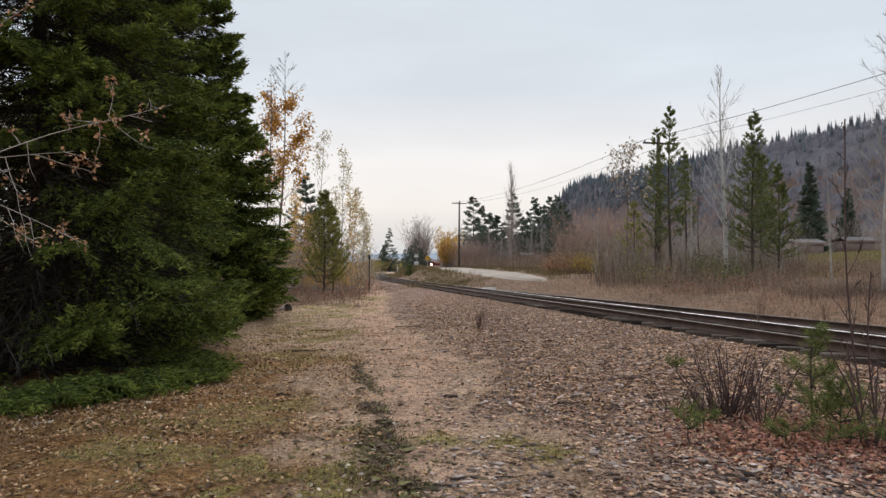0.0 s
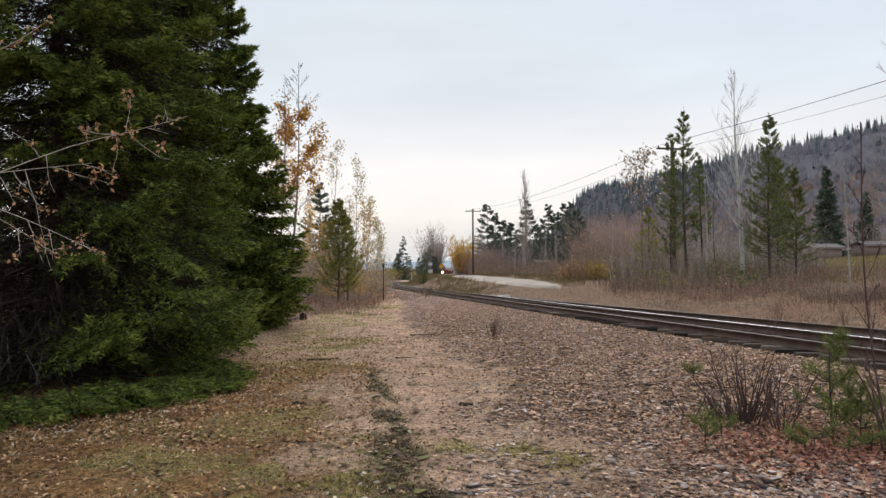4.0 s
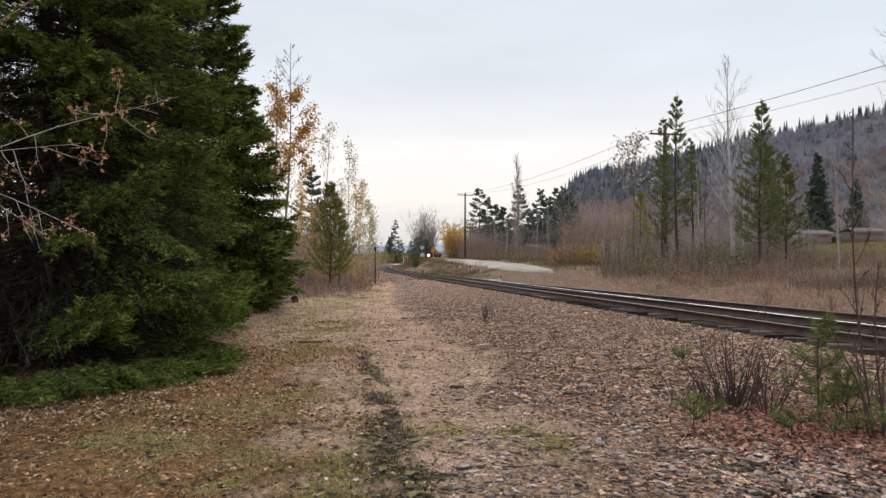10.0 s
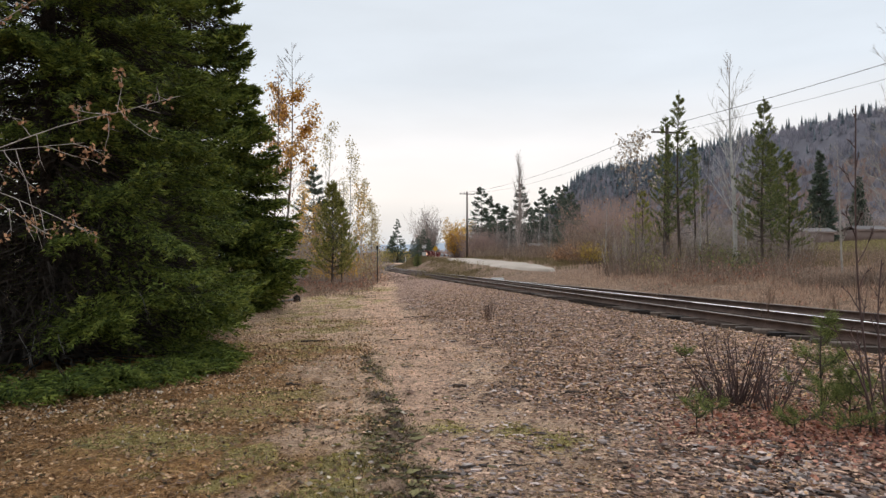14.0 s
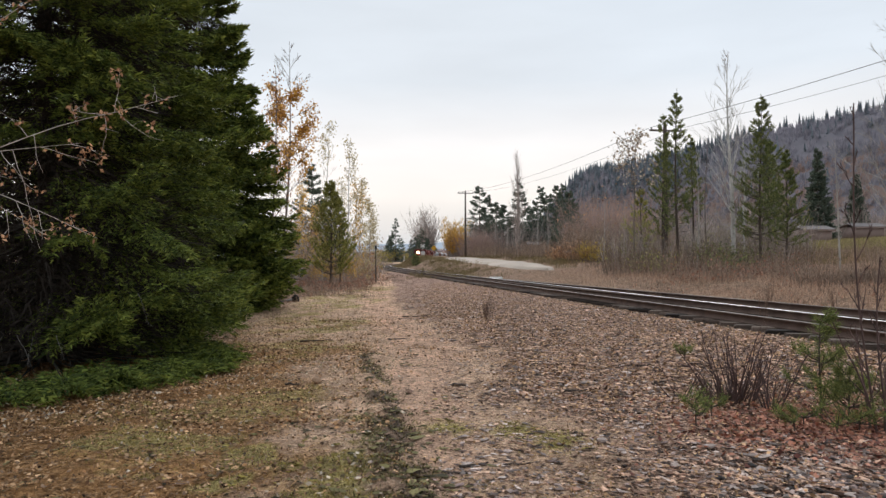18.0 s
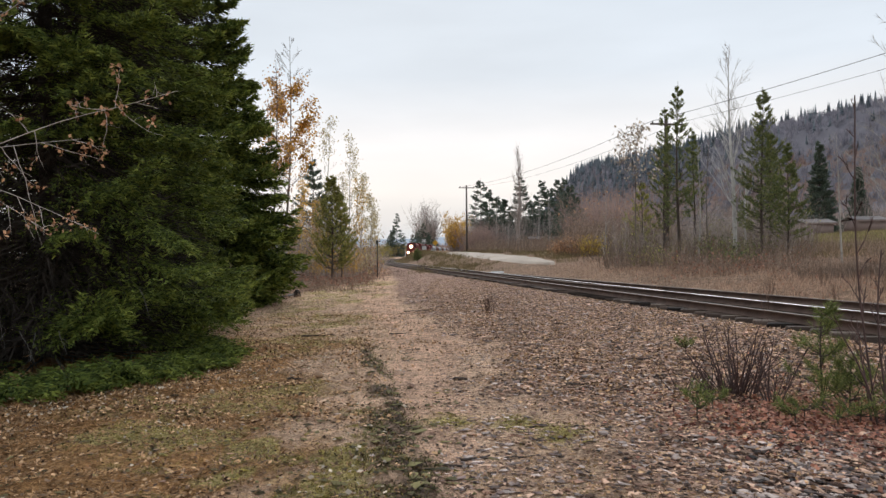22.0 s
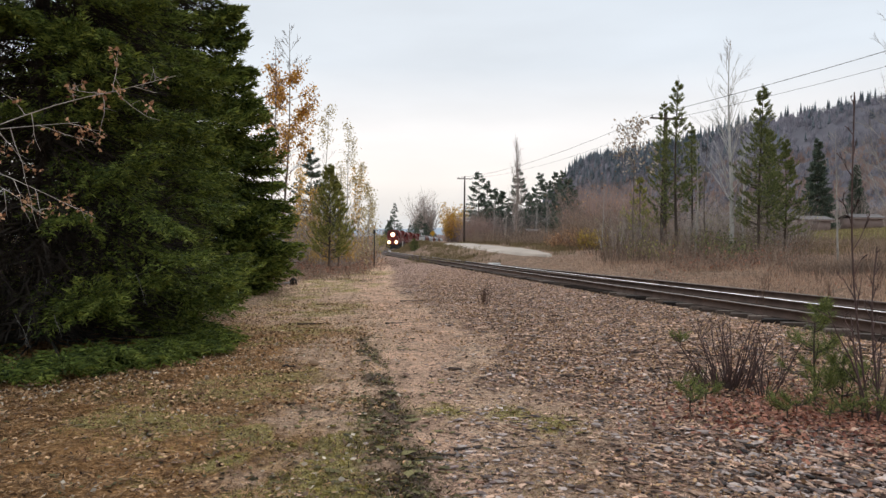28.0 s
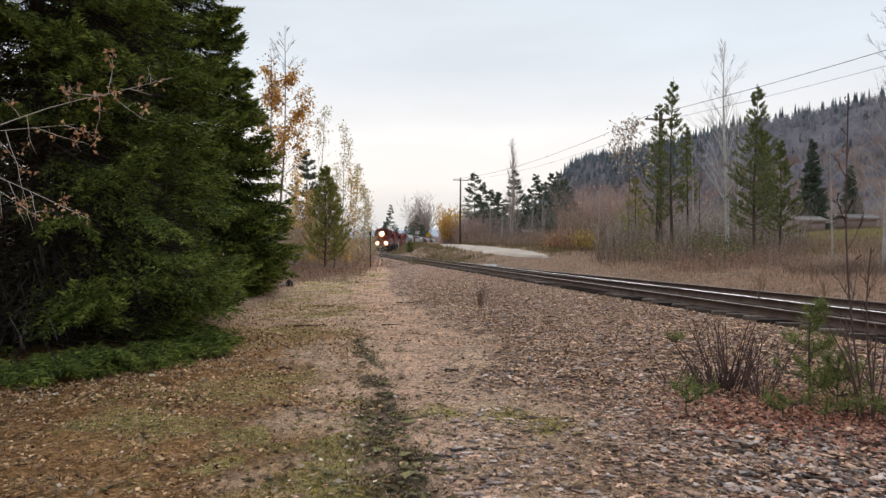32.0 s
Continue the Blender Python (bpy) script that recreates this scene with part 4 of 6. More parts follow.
def slender(name, at, label, H, seed, bark, r=0.06, n=26, reach=0.2, rise=0.9, first=0.25, leaf=None, leaves=0, size=0.09, zone_=(0, 99), lean=(0.0, 0.0), jitter=0.10, group="", sway=0.012, sub=5, low_long=1.0, category="tree", clump=1.0):
    """A slim straight tree: a tapering stem, thin upswept branches with forked twigs, leaves near their ends."""
    rng = np.random.default_rng(seed)
    ob = thing(name, at, label, category, group)
    zt = np.linspace(0, H, 15)
    ph = rng.random(4) * 6.283
    stem = np.stack([lean[0] * zt + sway * H * (np.sin(zt / H * 4 + ph[0]) - np.sin(ph[0])), lean[1] * zt + sway * H * (np.sin(zt / H * 5 + ph[1]) - np.sin(ph[1])), zt - 0.1], 1)
    trunk, wood = Geo(), Geo()
    trunk.tube(stem, np.interp(zt, [0, H], [r, 0.006]), 7)
    tips = [stem[-2:]]

    def bough(p, d, ln, rad, curl, pts=5):
        q = [p]
        for _ in range(pts - 1):
            d = d + np.array((0, 0, curl)) / pts + rng.normal(size=3) * 0.08; d = d / np.linalg.norm(d)
            q.append(q[-1] + d * ln / (pts - 1))
        q = np.array(q); wood.tube(q, np.linspace(rad, rad * 0.35, pts), 3)
        return q
    for i in range(n):
        f = first + (0.97 - first) * (i + rng.random()) / n
        p = np.array([np.interp(f * H, zt, stem[:, c]) for c in range(3)])
        a = rng.random() * 6.283
        ln = H * reach * (1.08 - f) ** 0.7 * rng.uniform(0.55, 1.15) * (low_long if f < 0.5 else 1)
        d = np.array((math.cos(a), math.sin(a), rise * rng.uniform(0.6, 1.4))); d = d / np.linalg.norm(d)
        b = bough(p, d, ln, 0.006 + 0.20 * r * (1.05 - f), 0.5)
        tips.append(b[2:])
        for _ in range(sub):
            j = rng.integers(1, 4); v = rng.normal(size=3); e = b[j + 1] - b[j]; e = e / np.linalg.norm(e)
            c = bough(b[j] + (b[j + 1] - b[j]) * rng.random(), e + 0.55 * v / np.linalg.norm(v), ln * rng.uniform(0.25, 0.5), 0.005 + 0.05 * r, 0.35, 4)
            tips.append(c[1:])
            for _ in range(2):
                v = rng.normal(size=3)
                tips.append(bough(c[rng.integers(1, 3)], (c[2] - c[1]) / np.linalg.norm(c[2] - c[1]) + 0.6 * v / np.linalg.norm(v), ln * rng.uniform(0.10, 0.22), 0.0045, 0.3, 3)[1:])
    part("trunk", trunk, bark, ob, smooth=True)
    part("branch_wood", wood, bark, ob)["kind"] = "stuff"
    if leaf is not None:
        tips = [t[(t[:, 2] > zone_[0]) & (t[:, 2] < zone_[1])] for t in tips]; tips = [t for t in tips if len(t)]
        part("crown", leaf_cloud(rng, tips, leaves, size, jitter, clump), leaf, ob)
    return ob


# dead inner boughs, packed dense to darken the hollow under the front spruce
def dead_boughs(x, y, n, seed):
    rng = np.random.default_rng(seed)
    ob = thing("dead_boughs", (x, y, gz(x, y)), "tangle of dead twigs, darkened for the shade beneath the front spruce", "branches", kind="stuff")
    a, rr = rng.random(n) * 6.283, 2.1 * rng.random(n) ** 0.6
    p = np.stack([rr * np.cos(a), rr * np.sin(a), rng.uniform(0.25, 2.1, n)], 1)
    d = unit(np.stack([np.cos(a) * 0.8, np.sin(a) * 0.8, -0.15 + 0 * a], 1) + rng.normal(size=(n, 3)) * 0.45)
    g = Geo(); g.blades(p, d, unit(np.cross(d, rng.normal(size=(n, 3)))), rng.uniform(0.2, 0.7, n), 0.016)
    part("twig_tangle", g, M_SHADED_CHAR_BARK, ob)["kind"] = "stuff"


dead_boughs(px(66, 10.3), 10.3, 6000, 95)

# -- young growth at the bend, left of the line
_rng = np.random.default_rng(31)
conifer_thing("pine_tree", (px(574, 37), 37, gz(px(574, 37), 37)), lodgepole(_rng, 5.7, 1.65, 0.10, 0.20, 7, 22, 8, 0.11, 0.022, 0.75, 0.9), M_GREENPINE, "young yellow-green pine at the edge of the path")
conifer_thing("pine_tree", (px(590, 39), 39, gz(px(590, 39), 39)), lodgepole(_rng, 4.9, 1.1, 0.15, 0.2, 5, 20, 6, 0.10, 0.022, 0.7, 0.9), M_GREENPINE, "small yellow-green pine behind a larger one")
conifer_thing("pine_tree", (px(540, 50), 50, gz(px(540, 50), 50)), lodgepole(_rng, 8.4, 2.2, 0.3, 0.34, 6, 22, 6, 0.16, 0.034, 0.3, 0.5), M_FARCON, "dark airy pine beyond the young growth")
for _x, _d, _H, _R in ((556, 60, 6.4, 1.5), (689, 232, 14.6, 4.6), (679, 236, 9.0, 3.4), (717, 345, 11.0, 4.2), (726, 316, 12.0, 4.6), (736, 312, 15.0, 5.4), (746, 316, 11.0, 5.0), (757, 340, 9.0, 4.0)):
    conifer_thing("fir_tree", (px(_x, _d), _d, gz(px(_x, _d), _d)), far_fir(_rng, _H, _R, 1.2), M_FARCON, "dark fir tree beyond the young growth", group="firs by the bend")

slender("aspen_tree", (px(480, 27), 27, gz(px(480, 27), 27)), "tall thin aspen with orange leaves and a bare top", 10.1, 41, M_TWIG, 0.06, 36, 0.21, 0.55, 0.3, M_ORANGE, 4200, 0.11, (4.6, 8.4), (0.048, 0), 0.12, sub=7, clump=0.5)
slender("aspen_tree", (px(468, 25), 25, gz(px(468, 25), 25)), "slender aspen with thinning orange leaves", 8.6, 42, M_TWIG, 0.05, 22, 0.14, 0.8, 0.35, M_BIRCHLEAF, 420, 0.09, (3.0, 8.6), jitter=0.12)
BIRCHES = [  # column, distance, height, seed, lean, leaves, where they are, kind of leaf
    (558, 43, 10.2, 43, 0.035, 330, (7.4, 11), M_PALELEAF), (600, 45, 9.4, 44, 0.055, 520, (5.2, 10), M_PALELEAF), (624, 50, 7.4, 45, 0.03, 900, (1.5, 8), M_PALELEAF), (640, 54, 6.2, 46, 0.02, 800, (1.0, 7), M_PALELEAF),
    (612, 47, 6.8, 47, 0.03, 520, (2.0, 7), M_AMBER), (522, 44, 6.4, 48, 0.0, 700, (1.5, 7), M_AMBER), (545, 48, 5.4, 49, 0.02, 650, (1.2, 6), M_AMBER), (588, 52, 7.6, 50, 0.02, 420, (3.0, 8), M_PALELEAF), (652, 58, 5.0, 58, 0.0, 500, (0.8, 5), M_PALELEAF)]
for _x, _d, _H, _s, _ln, _nl, _zn, _lf in BIRCHES:
    slender("birch_tree", (px(_x, _d), _d, gz(px(_x, _d), _d)), "slender leaning birch with few pale yellow leaves", _H, _s, M_ASPEN, 0.05, 22, 0.19, 1.0, 0.32, _lf, int(_nl * 1.2), 0.12, _zn, (_ln, 0), 0.15, "birches at the bend", 0.010, 3)


def brush(name, label, spots, mat, seed, stems=60, leaf=None, leaves=0, size=0.08, width=0.012, kind="stuff", category="brush"):
    """Thickets: upright forked stems round each spot (x, y, height, radius)."""
    rng = np.random.default_rng(seed)
    g = Geo()
    for x, y, h, r in spots:
        n = stems
        if on_road(x, y, 0.3 + 0.6 * r):
            continue
        a, rr = rng.random(n) * 6.283, r * np.sqrt(rng.random(n))
        bx, by = x + rr * np.cos(a), y + rr * np.sin(a)
        p = np.stack([bx, by, ground_z(bx, by) - 0.05], 1)
        d = unit(np.stack([np.cos(a) * 0.25 * rr / r + rng.normal(size=n) * 0.12, np.sin(a) * 0.25 * rr / r + rng.normal(size=n) * 0.12, np.ones(n)], 1))
        ln = h * rng.uniform(0.45, 1.05, n)
        sd = unit(np.cross(d, rng.normal(size=(n, 3)) * (1, 1, 0.1)))
        g.blades(p, d, sd, ln, width * 1.6)
        k = np.repeat(np.arange(n), 7)
        u = rng.uniform(0.25, 0.97, len(k))
        q = p[k] + d[k] * (ln[k] * u)[:, None]
        d2 = unit(d[k] * 0.8 + rng.normal(size=(len(k), 3)) * 0.5)
        l2 = ln[k] * rng.uniform(0.12, 0.38, len(k)) * (1.15 - u * 0.6)
        g.blades(q, d2, unit(np.cross(d2, rng.normal(size=(len(k), 3)))), l2, width)
        if leaf is not None and leaves:
            j = rng.integers(0, len(k), leaves)
            lp = q[j] + d2[j] * (l2[j] * rng.random(leaves))[:, None]
            ld = unit(rng.normal(size=(leaves, 3)))
            sz = size * rng.uniform(0.6, 1.3, leaves)
            g.leaves(lp, ld, unit(np.cross(ld, rng.normal(size=(leaves, 3)))), sz, sz * 0.75, 1)
    ob = part(name, g, [mat] + ([leaf] if leaf is not None else []))
    return tagged(ob, label, category, kind=kind)


def strip(rng, n, x0, x1, d0, d1, h0, h1, r0=0.6, r1=1.3):
    out = []
    for _ in range(n):
        d = rng.uniform(d0, d1)
        out.append((px(rng.uniform(x0, x1), d), d, rng.uniform(h0, h1), rng.uniform(r0, r1)))
    return out


_r = np.random.default_rng(77)
brush("undergrowth", "yellow and orange leafy saplings at the bend", strip(_r, 26, 497, 620, 42, 58, 1.4, 5.0), M_BRUSHG, 1, 30, M_AMBER, 260, 0.11, 0.014)
brush("undergrowth", "amber leafy saplings between the spruces and the pine", strip(_r, 18, 500, 566, 44, 54, 2.6, 5.8, 0.5, 1.0), M_BRUSHG, 62, 26, M_BIRCHLEAF, 300, 0.13, 0.014)
brush("undergrowth", "rusty leafy saplings at the bend", strip(_r, 18, 590, 648, 46, 62, 0.8, 3.2), M_BRUSHG, 2, 30, M_BIRCHLEAF, 120, 0.13, 0.012)
brush("undergrowth", "pale yellow saplings among the orange ones", strip(_r, 10, 560, 640, 44, 60, 1.4, 4.0), M_BRUSHG, 21, 24, M_PALELEAF, 200, 0.13, 0.012)
brush("undergrowth", "short dead weeds where the path meets the growth", strip(_r, 40, 480, 650, 26, 44, 0.10, 0.40, 0.4, 1.1), M_BRUSH, 19, 40, M_RUSTLEAF, 14, 0.05, 0.010)
brush("undergrowth", "low russet weeds along the path edge", strip(_r, 34, 480, 655, 30, 50, 0.25, 0.9, 0.5, 1.2), M_BRUSH, 3, 34, M_RUSTLEAF, 60, 0.07, 0.012)
brush("undergrowth", "yellow-green bushes beyond the bend", strip(_r, 14, 655, 702, 226, 250, 3.5, 5.5, 1.6, 2.6), M_BRUSHG, 4, 40, M_YGREEN, 420, 0.35, 0.05)
brush("undergrowth", "low brown weeds between the path and the line", strip(_r, 40, 610, 700, 42, 66, 0.10, 0.35, 0.5, 1.2), M_BRUSH, 64, 40, M_RUSTLEAF, 12, 0.05, 0.012)
brush("bank_weeds", "dull green weeds on the end of the bank", strip(_r, 70, 690, 745, 95, 150, 0.2, 0.6, 0.8, 1.8), M_GRASSG, 65, 50, None, 0, 0.06, 0.04)
brush("undergrowth", "pale yellow-green bushes far along the line", strip(_r, 14, 628, 664, 70, 110, 2.0, 4.0, 0.8, 1.5), M_BRUSHG, 63, 34, M_YGREEN, 130, 0.16, 0.02)
brush("undergrowth", "bare grey saplings behind the spruces", strip(_r, 14, 430, 520, 34, 50, 2.0, 5.0), M_BRUSHG, 5, 40, M_YELLOW, 60, 0.09, 0.014)

# -- beyond the line: bank, road and the trees along it
brush("bank_weeds", "dull green and brown weeds on the bank", strip(_r, 230, 735, 1000, 48, 110, 0.2, 0.65, 0.6, 1.5), M_GRASSG, 6, 60, None, 0, 0.06, 0.025)
brush("brush_thicket", "bare red-brown brush along the road", strip(_r, 60, 820, 1010, 84, 130, 1.2, 3.0, 1.0, 2.2), M_BRUSH, 7, 50, None, 0, 0.08, 0.03)
brush("brush_thicket", "tall bare grey-brown brush among the firs", strip(_r, 64, 812, 1005, 118, 148, 3.5, 8.0, 1.4, 2.6), M_BRUSHG, 8, 44, None, 0, 0.08, 0.04)
brush("brush_thicket", "bare reddish brush beside the pines", strip(_r, 70, 1010, 1170, 58, 92, 2.2, 4.8, 1.0, 2.2), M_BRUSH, 9, 50, None, 0, 0.08, 0.024)
brush("brush_thicket", "dense bare brush round the pine trunks", strip(_r, 34, 1060, 1420, 34, 58, 0.6, 2.2, 0.8, 1.6), M_BRUSH, 10, 36, M_RUSTLEAF, 12, 0.08, 0.016)
brush("brush_thicket", "dark bare brush about the feet of the pines", strip(_r, 44, 1040, 1400, 37, 52, 0.8, 2.6, 0.7, 1.4), M_BRUSHDARK, 66, 40, M_DRYPINE, 26, 0.09, 0.014)
brush("brush_thicket", "low brown brush in the field", strip(_r, 50, 1330, 1640, 22, 60, 0.4, 1.5, 0.7, 1.5), M_BRUSH, 11, 50, None, 0, 0.08, 0.014)
brush("brush_thicket", "tall grey-brown leafless thicket between the pines", strip(_r, 40, 1090, 1400, 43, 56, 2.0, 4.2, 0.7, 1.5), M_BRUSHG, 67, 40, M_DRYPINE, 40, 0.10, 0.018)
brush("slash_heap", "heap of dark cut branches in the dry field", strip(_r, 30, 1430, 1680, 24, 29, 0.25, 0.75, 0.7, 1.4), M_BRUSHDARK, 68, 44, None, 0, 0.08, 0.018, category="branches")
brush("orange_bush", "low bush with orange and yellow leaves", strip(_r, 7, 978, 1012, 60, 66, 1.3, 2.2, 0.7, 1.2), M_BRUSH, 12, 45, M_BIRCHLEAF, 420, 0.14, 0.02, kind="stuff")
brush("orange_bush", "low bush with bright yellow leaves beside a rusty one", strip(_r, 6, 1015, 1045, 60, 66, 1.2, 2.0, 0.7, 1.1), M_BRUSH, 20, 45, M_YELLOW, 600, 0.13, 0.02, kind="stuff")
brush("orange_bush", "small yellow leafy tree beside the utility pole", strip(_r, 6, 786, 799, 122, 128, 3.0, 7.6, 0.5, 0.8), M_BRUSHG, 13, 45, M_AMBER, 1700, 0.22, 0.03, kind="stuff")
brush("brush_thicket", "tall reddish bare brush behind the utility pole", strip(_r, 26, 806, 872, 116, 130, 3.5, 7.0, 1.2, 2.2), M_FOREST_RUST, 22, 46, None, 0, 0.08, 0.04)
brush("brush_thicket", "rust-brown young trees at the foot of the hill", strip(_r, 40, 1000, 1120, 105, 150, 6.0, 12.0, 1.6, 3.0), M_FOREST_RUST, 23, 44, M_BIRCHLEAF, 40, 0.3, 0.05)
brush("brush_thicket", "tall bare thicket below the hill", strip(_r, 110, 1010, 1640, 120, 190, 4.0, 9.0, 1.6, 3.4), M_BRUSHG, 14, 50, None, 0, 0.08, 0.045)
brush("brush_thicket", "grey bare saplings beyond the bend", strip(_r, 16, 730, 766, 350, 400, 5.0, 9.0, 2.0, 4.5), M_BRUSHG, 15, 60, None, 0, 0.08, 0.10)
brush("brush_thicket", "clump of tall bare grey-brown trees beyond the bend", strip(_r, 7, 740, 747, 322, 340, 14.0, 27.0, 0.6, 1.6), M_BRUSHG, 24, 60, None, 0, 0.08, 0.17)

brush("green_undergrowth", "dark green low conifers and brush under the pines", strip(_r, 16, 1240, 1325, 36, 48, 0.8, 1.9, 0.7, 1.3), M_BRUSHDARK, 16, 40, M_PINE, 190, 0.12, 0.016)
brush("green_undergrowth", "olive low growth beside the aspens", strip(_r, 14, 1080, 1180, 38, 52, 0.6, 1.6, 0.7, 1.3), M_BRUSHDARK, 17, 40, M_DRYPINE, 100, 0.13, 0.016)
brush("undergrowth", "weeds with rusty leaves at the edge of the dry grass", strip(_r, 26, 1180, 1400, 28, 36, 0.5, 1.3, 0.4, 0.9), M_BRUSH, 18, 30, M_RUSTLEAF, 26, 0.09, 0.012)

# firs along the road
FIRS = [(838, 135, 13.0, 2.6), (853, 140, 11.0, 2.2), (868, 126, 8.6, 2.2), (880, 130, 8.4, 2.0), (908, 128, 12.2, 2.2), (926, 134, 8.0, 2.0), (946, 126, 11.2, 2.3), (960, 132, 10.4, 2.2), (974, 138, 12.4, 2.3),
        (985, 142, 13.0, 2.4), (996, 120, 9.6, 2.9), (1004, 126, 8.2, 2.4)]
for _x, _d, _H, _R in FIRS:
    conifer_thing("fir_tree", (px(_x, _d), _d, gz(px(_x, _d), _d)), far_fir(_r, _H + 1.0, _R * 1.9), M_FARCON, "dark fir tree in the row along the gravel road", group="firs along the road")
for _x, _d, _H, _s in ((903, 112, 16.5, 51), (940, 110, 8.5, 52), (958, 112, 9.0, 53), (742, 345, 22.0, 54), (864, 116, 8.0, 55), (826, 128, 10.0, 56), (886, 112, 6.0, 57)):
    _big = _s in (51, 54)
    slender("birch_tree", (px(_x, _d), _d, gz(px(_x, _d), _d)), "bare pale birch standing before dark firs", _H, _s, M_BRUSHG if _big or _s == 56 else M_ASPEN, 0.22 if _big else 0.10, 110 if _big else 22, 0.30 if _big else 0.18, 3.4 if _big else 1.8, 0.06 if _big else 0.3, group="bare birches along the road", sub=4)

# pines and aspens in the field
PINES = [  # column, distance, height, reach, seed, where the crown begins
    (1186, 41, 10.7, 1.75, 61, 0.24), (1162, 43, 9.6, 1.5, 62, 0.22), (1334, 41, 10.1, 2.3, 63, 0.16), (1378, 43, 7.0, 1.7, 64, 0.18), (1213, 47, 8.8, 1.1, 65, 0.34), (1122, 46, 5.2, 1.4, 66, 0.22), (1348, 46, 8.2, 1.7, 67, 0.2)]
for _x, _d, _H, _R, _s, _lo in PINES:
    _g = np.random.default_rng(_s)
    _m = {66: M_DRYPINE}.get(_s, M_PINE)
    conifer_thing("pine_tree", (px(_x, _d), _d, gz(px(_x, _d), _d)), lodgepole(_g, _H, _R, _lo, 0.32, 7 if _s in (63, 64, 67) else 5, 22, 8 if _s in (63, 64, 67) else 6, 0.11, 0.026, 0.45 if _s in (63, 64, 67) else 0.55, 0.6 if _s in (63, 64, 67) else 0.4), _m, "tall pine with an open ragged green crown above bare brush", group="pines in the field")
for _x, _d, _H, _R in ((1434, 120, 16.0, 3.3), (1502, 125, 11.5, 2.4)):
    conifer_thing("fir_tree", (px(_x, _d), _d, gz(px(_x, _d), _d)), far_fir(_r, _H, _R, 3.2), M_FARCON, "dark broad fir behind the shed", group="firs behind the shed")
ASPENS = [  # column, distance, height, seed, trunk radius, branches, reach, rise, lean, long low limbs, label
    (1284, 43, 13.4, 71, 0.16, 46, 0.26, 1.5, 0.008, 1.35, "tall bare pale aspen with upswept branches"), (1304, 45, 9.4, 72, 0.075, 24, 0.20, 1.2, -0.03, 1.3, "bare pale aspen with long low limbs"),
    (1220, 40, 7.0, 74, 0.05, 14, 0.16, 1.5, 0.0, 1.0, "thin pale bare aspen beside the pines"), (1240, 44, 8.4, 78, 0.05, 16, 0.15, 1.6, 0.01, 1.0, "thin grey bare aspen among the pines"), (1472, 34, 6.4, 75, 0.055, 18, 0.24, 0.9, -0.02, 1.2, "thin pale bare aspen in the field"),
    (1564, 25, 10.4, 76, 0.075, 46, 0.26, 0.8, 0.01, 1.1, "large bare pale aspen with drooping limbs"), (1056, 60, 6.0, 77, 0.06, 16, 0.16, 1.4, 0.0, 1.0, "short pale bare aspen in the thicket"), (1092, 52, 4.6, 79, 0.04, 14, 0.2, 1.2, 0.0, 1.0, "short pale bare aspen in the thicket")]
for _x, _d, _H, _s, _r5, _n5, _re, _ri, _ln, _ll, _lb in ASPENS:
    slender("aspen_tree", (px(_x, _d), _d, gz(px(_x, _d), _d)), _lb, _H, _s, {78: M_TWIG, 71: M_WHITEBARK, 72: M_WHITEBARK}.get(_s, M_ASPEN), _r5, _n5, _re, _ri, 0.2, lean=(_ln, 0), group="aspens in the field", low_long=_ll)
slender("aspen_tree", (px(1112, 42), 42, gz(px(1112, 42), 42)), "slender aspen with sparse pale leaves", 8.3, 73, M_TWIG, 0.05, 26, 0.46, 0.7, 0.5, M_WITHERED, 420, 0.20, (5.2, 9.9), (0.002, 0), 0.22, "aspens in the field")

# -- the wooded hill, distance haze put into its colours
def forest(name, label, n, mat, seed, tall, blades, shape, region):
    rng = np.random.default_rng(seed)
    u, v = rng.uniform(*region[0], n), rng.uniform(*region[1], n)
    x, y = 318 + 0.928 * u - 0.371 * v, 500 + 0.371 * u + 0.928 * v
    z = ground_z(x, y)
    h = tall * rng.uniform(0.55, 1.25, n)
    k = np.repeat(np.arange(n), blades)
    f = rng.random(len(k)) ** (1.0 if shape == "fir" else 0.8)
    a = rng.random(len(k)) * 6.283
    g = Geo()
    if shape == "fir":
        r = h[k] * 0.2 * (1 - f) + 0.15
        p = np.stack([x[k] + 0 * f, y[k], z[k] + h[k] * f], 1)
        d = unit(np.stack([np.cos(a), np.sin(a), -0.25 + 0 * f], 1))
        g.blades(p, d, unit(np.cross(d, rng.normal(size=(len(k), 3)) * 0.5 + (0, 0, 1))), r * rng.uniform(0.8, 1.3, len(k)), r * 1.1 + 0.4)
        g.blades(np.stack([x, y, z + h * 0.4], 1), np.tile((0.0, 0, 1), (n, 1)), np.tile((1.0, 0, 0), (n, 1)), h * 0.6, h * 0.16)
    else:
        p = np.stack([x[k] + rng.normal(size=len(k)) * 0.8, y[k] + rng.normal(size=len(k)) * 0.8, z[k] + h[k] * f * 0.55], 1)
        d = unit(np.stack([np.cos(a) * 0.35, np.sin(a) * 0.35, np.ones(len(k))], 1))
        g.blades(p, d, unit(np.cross(d, rng.normal(size=(len(k), 3)))), h[k] * rng.uniform(0.25, 0.5, len(k)), 0.42)
    ob = part(name, g, mat)
    tagged(ob, label, "forest", kind="stuff")


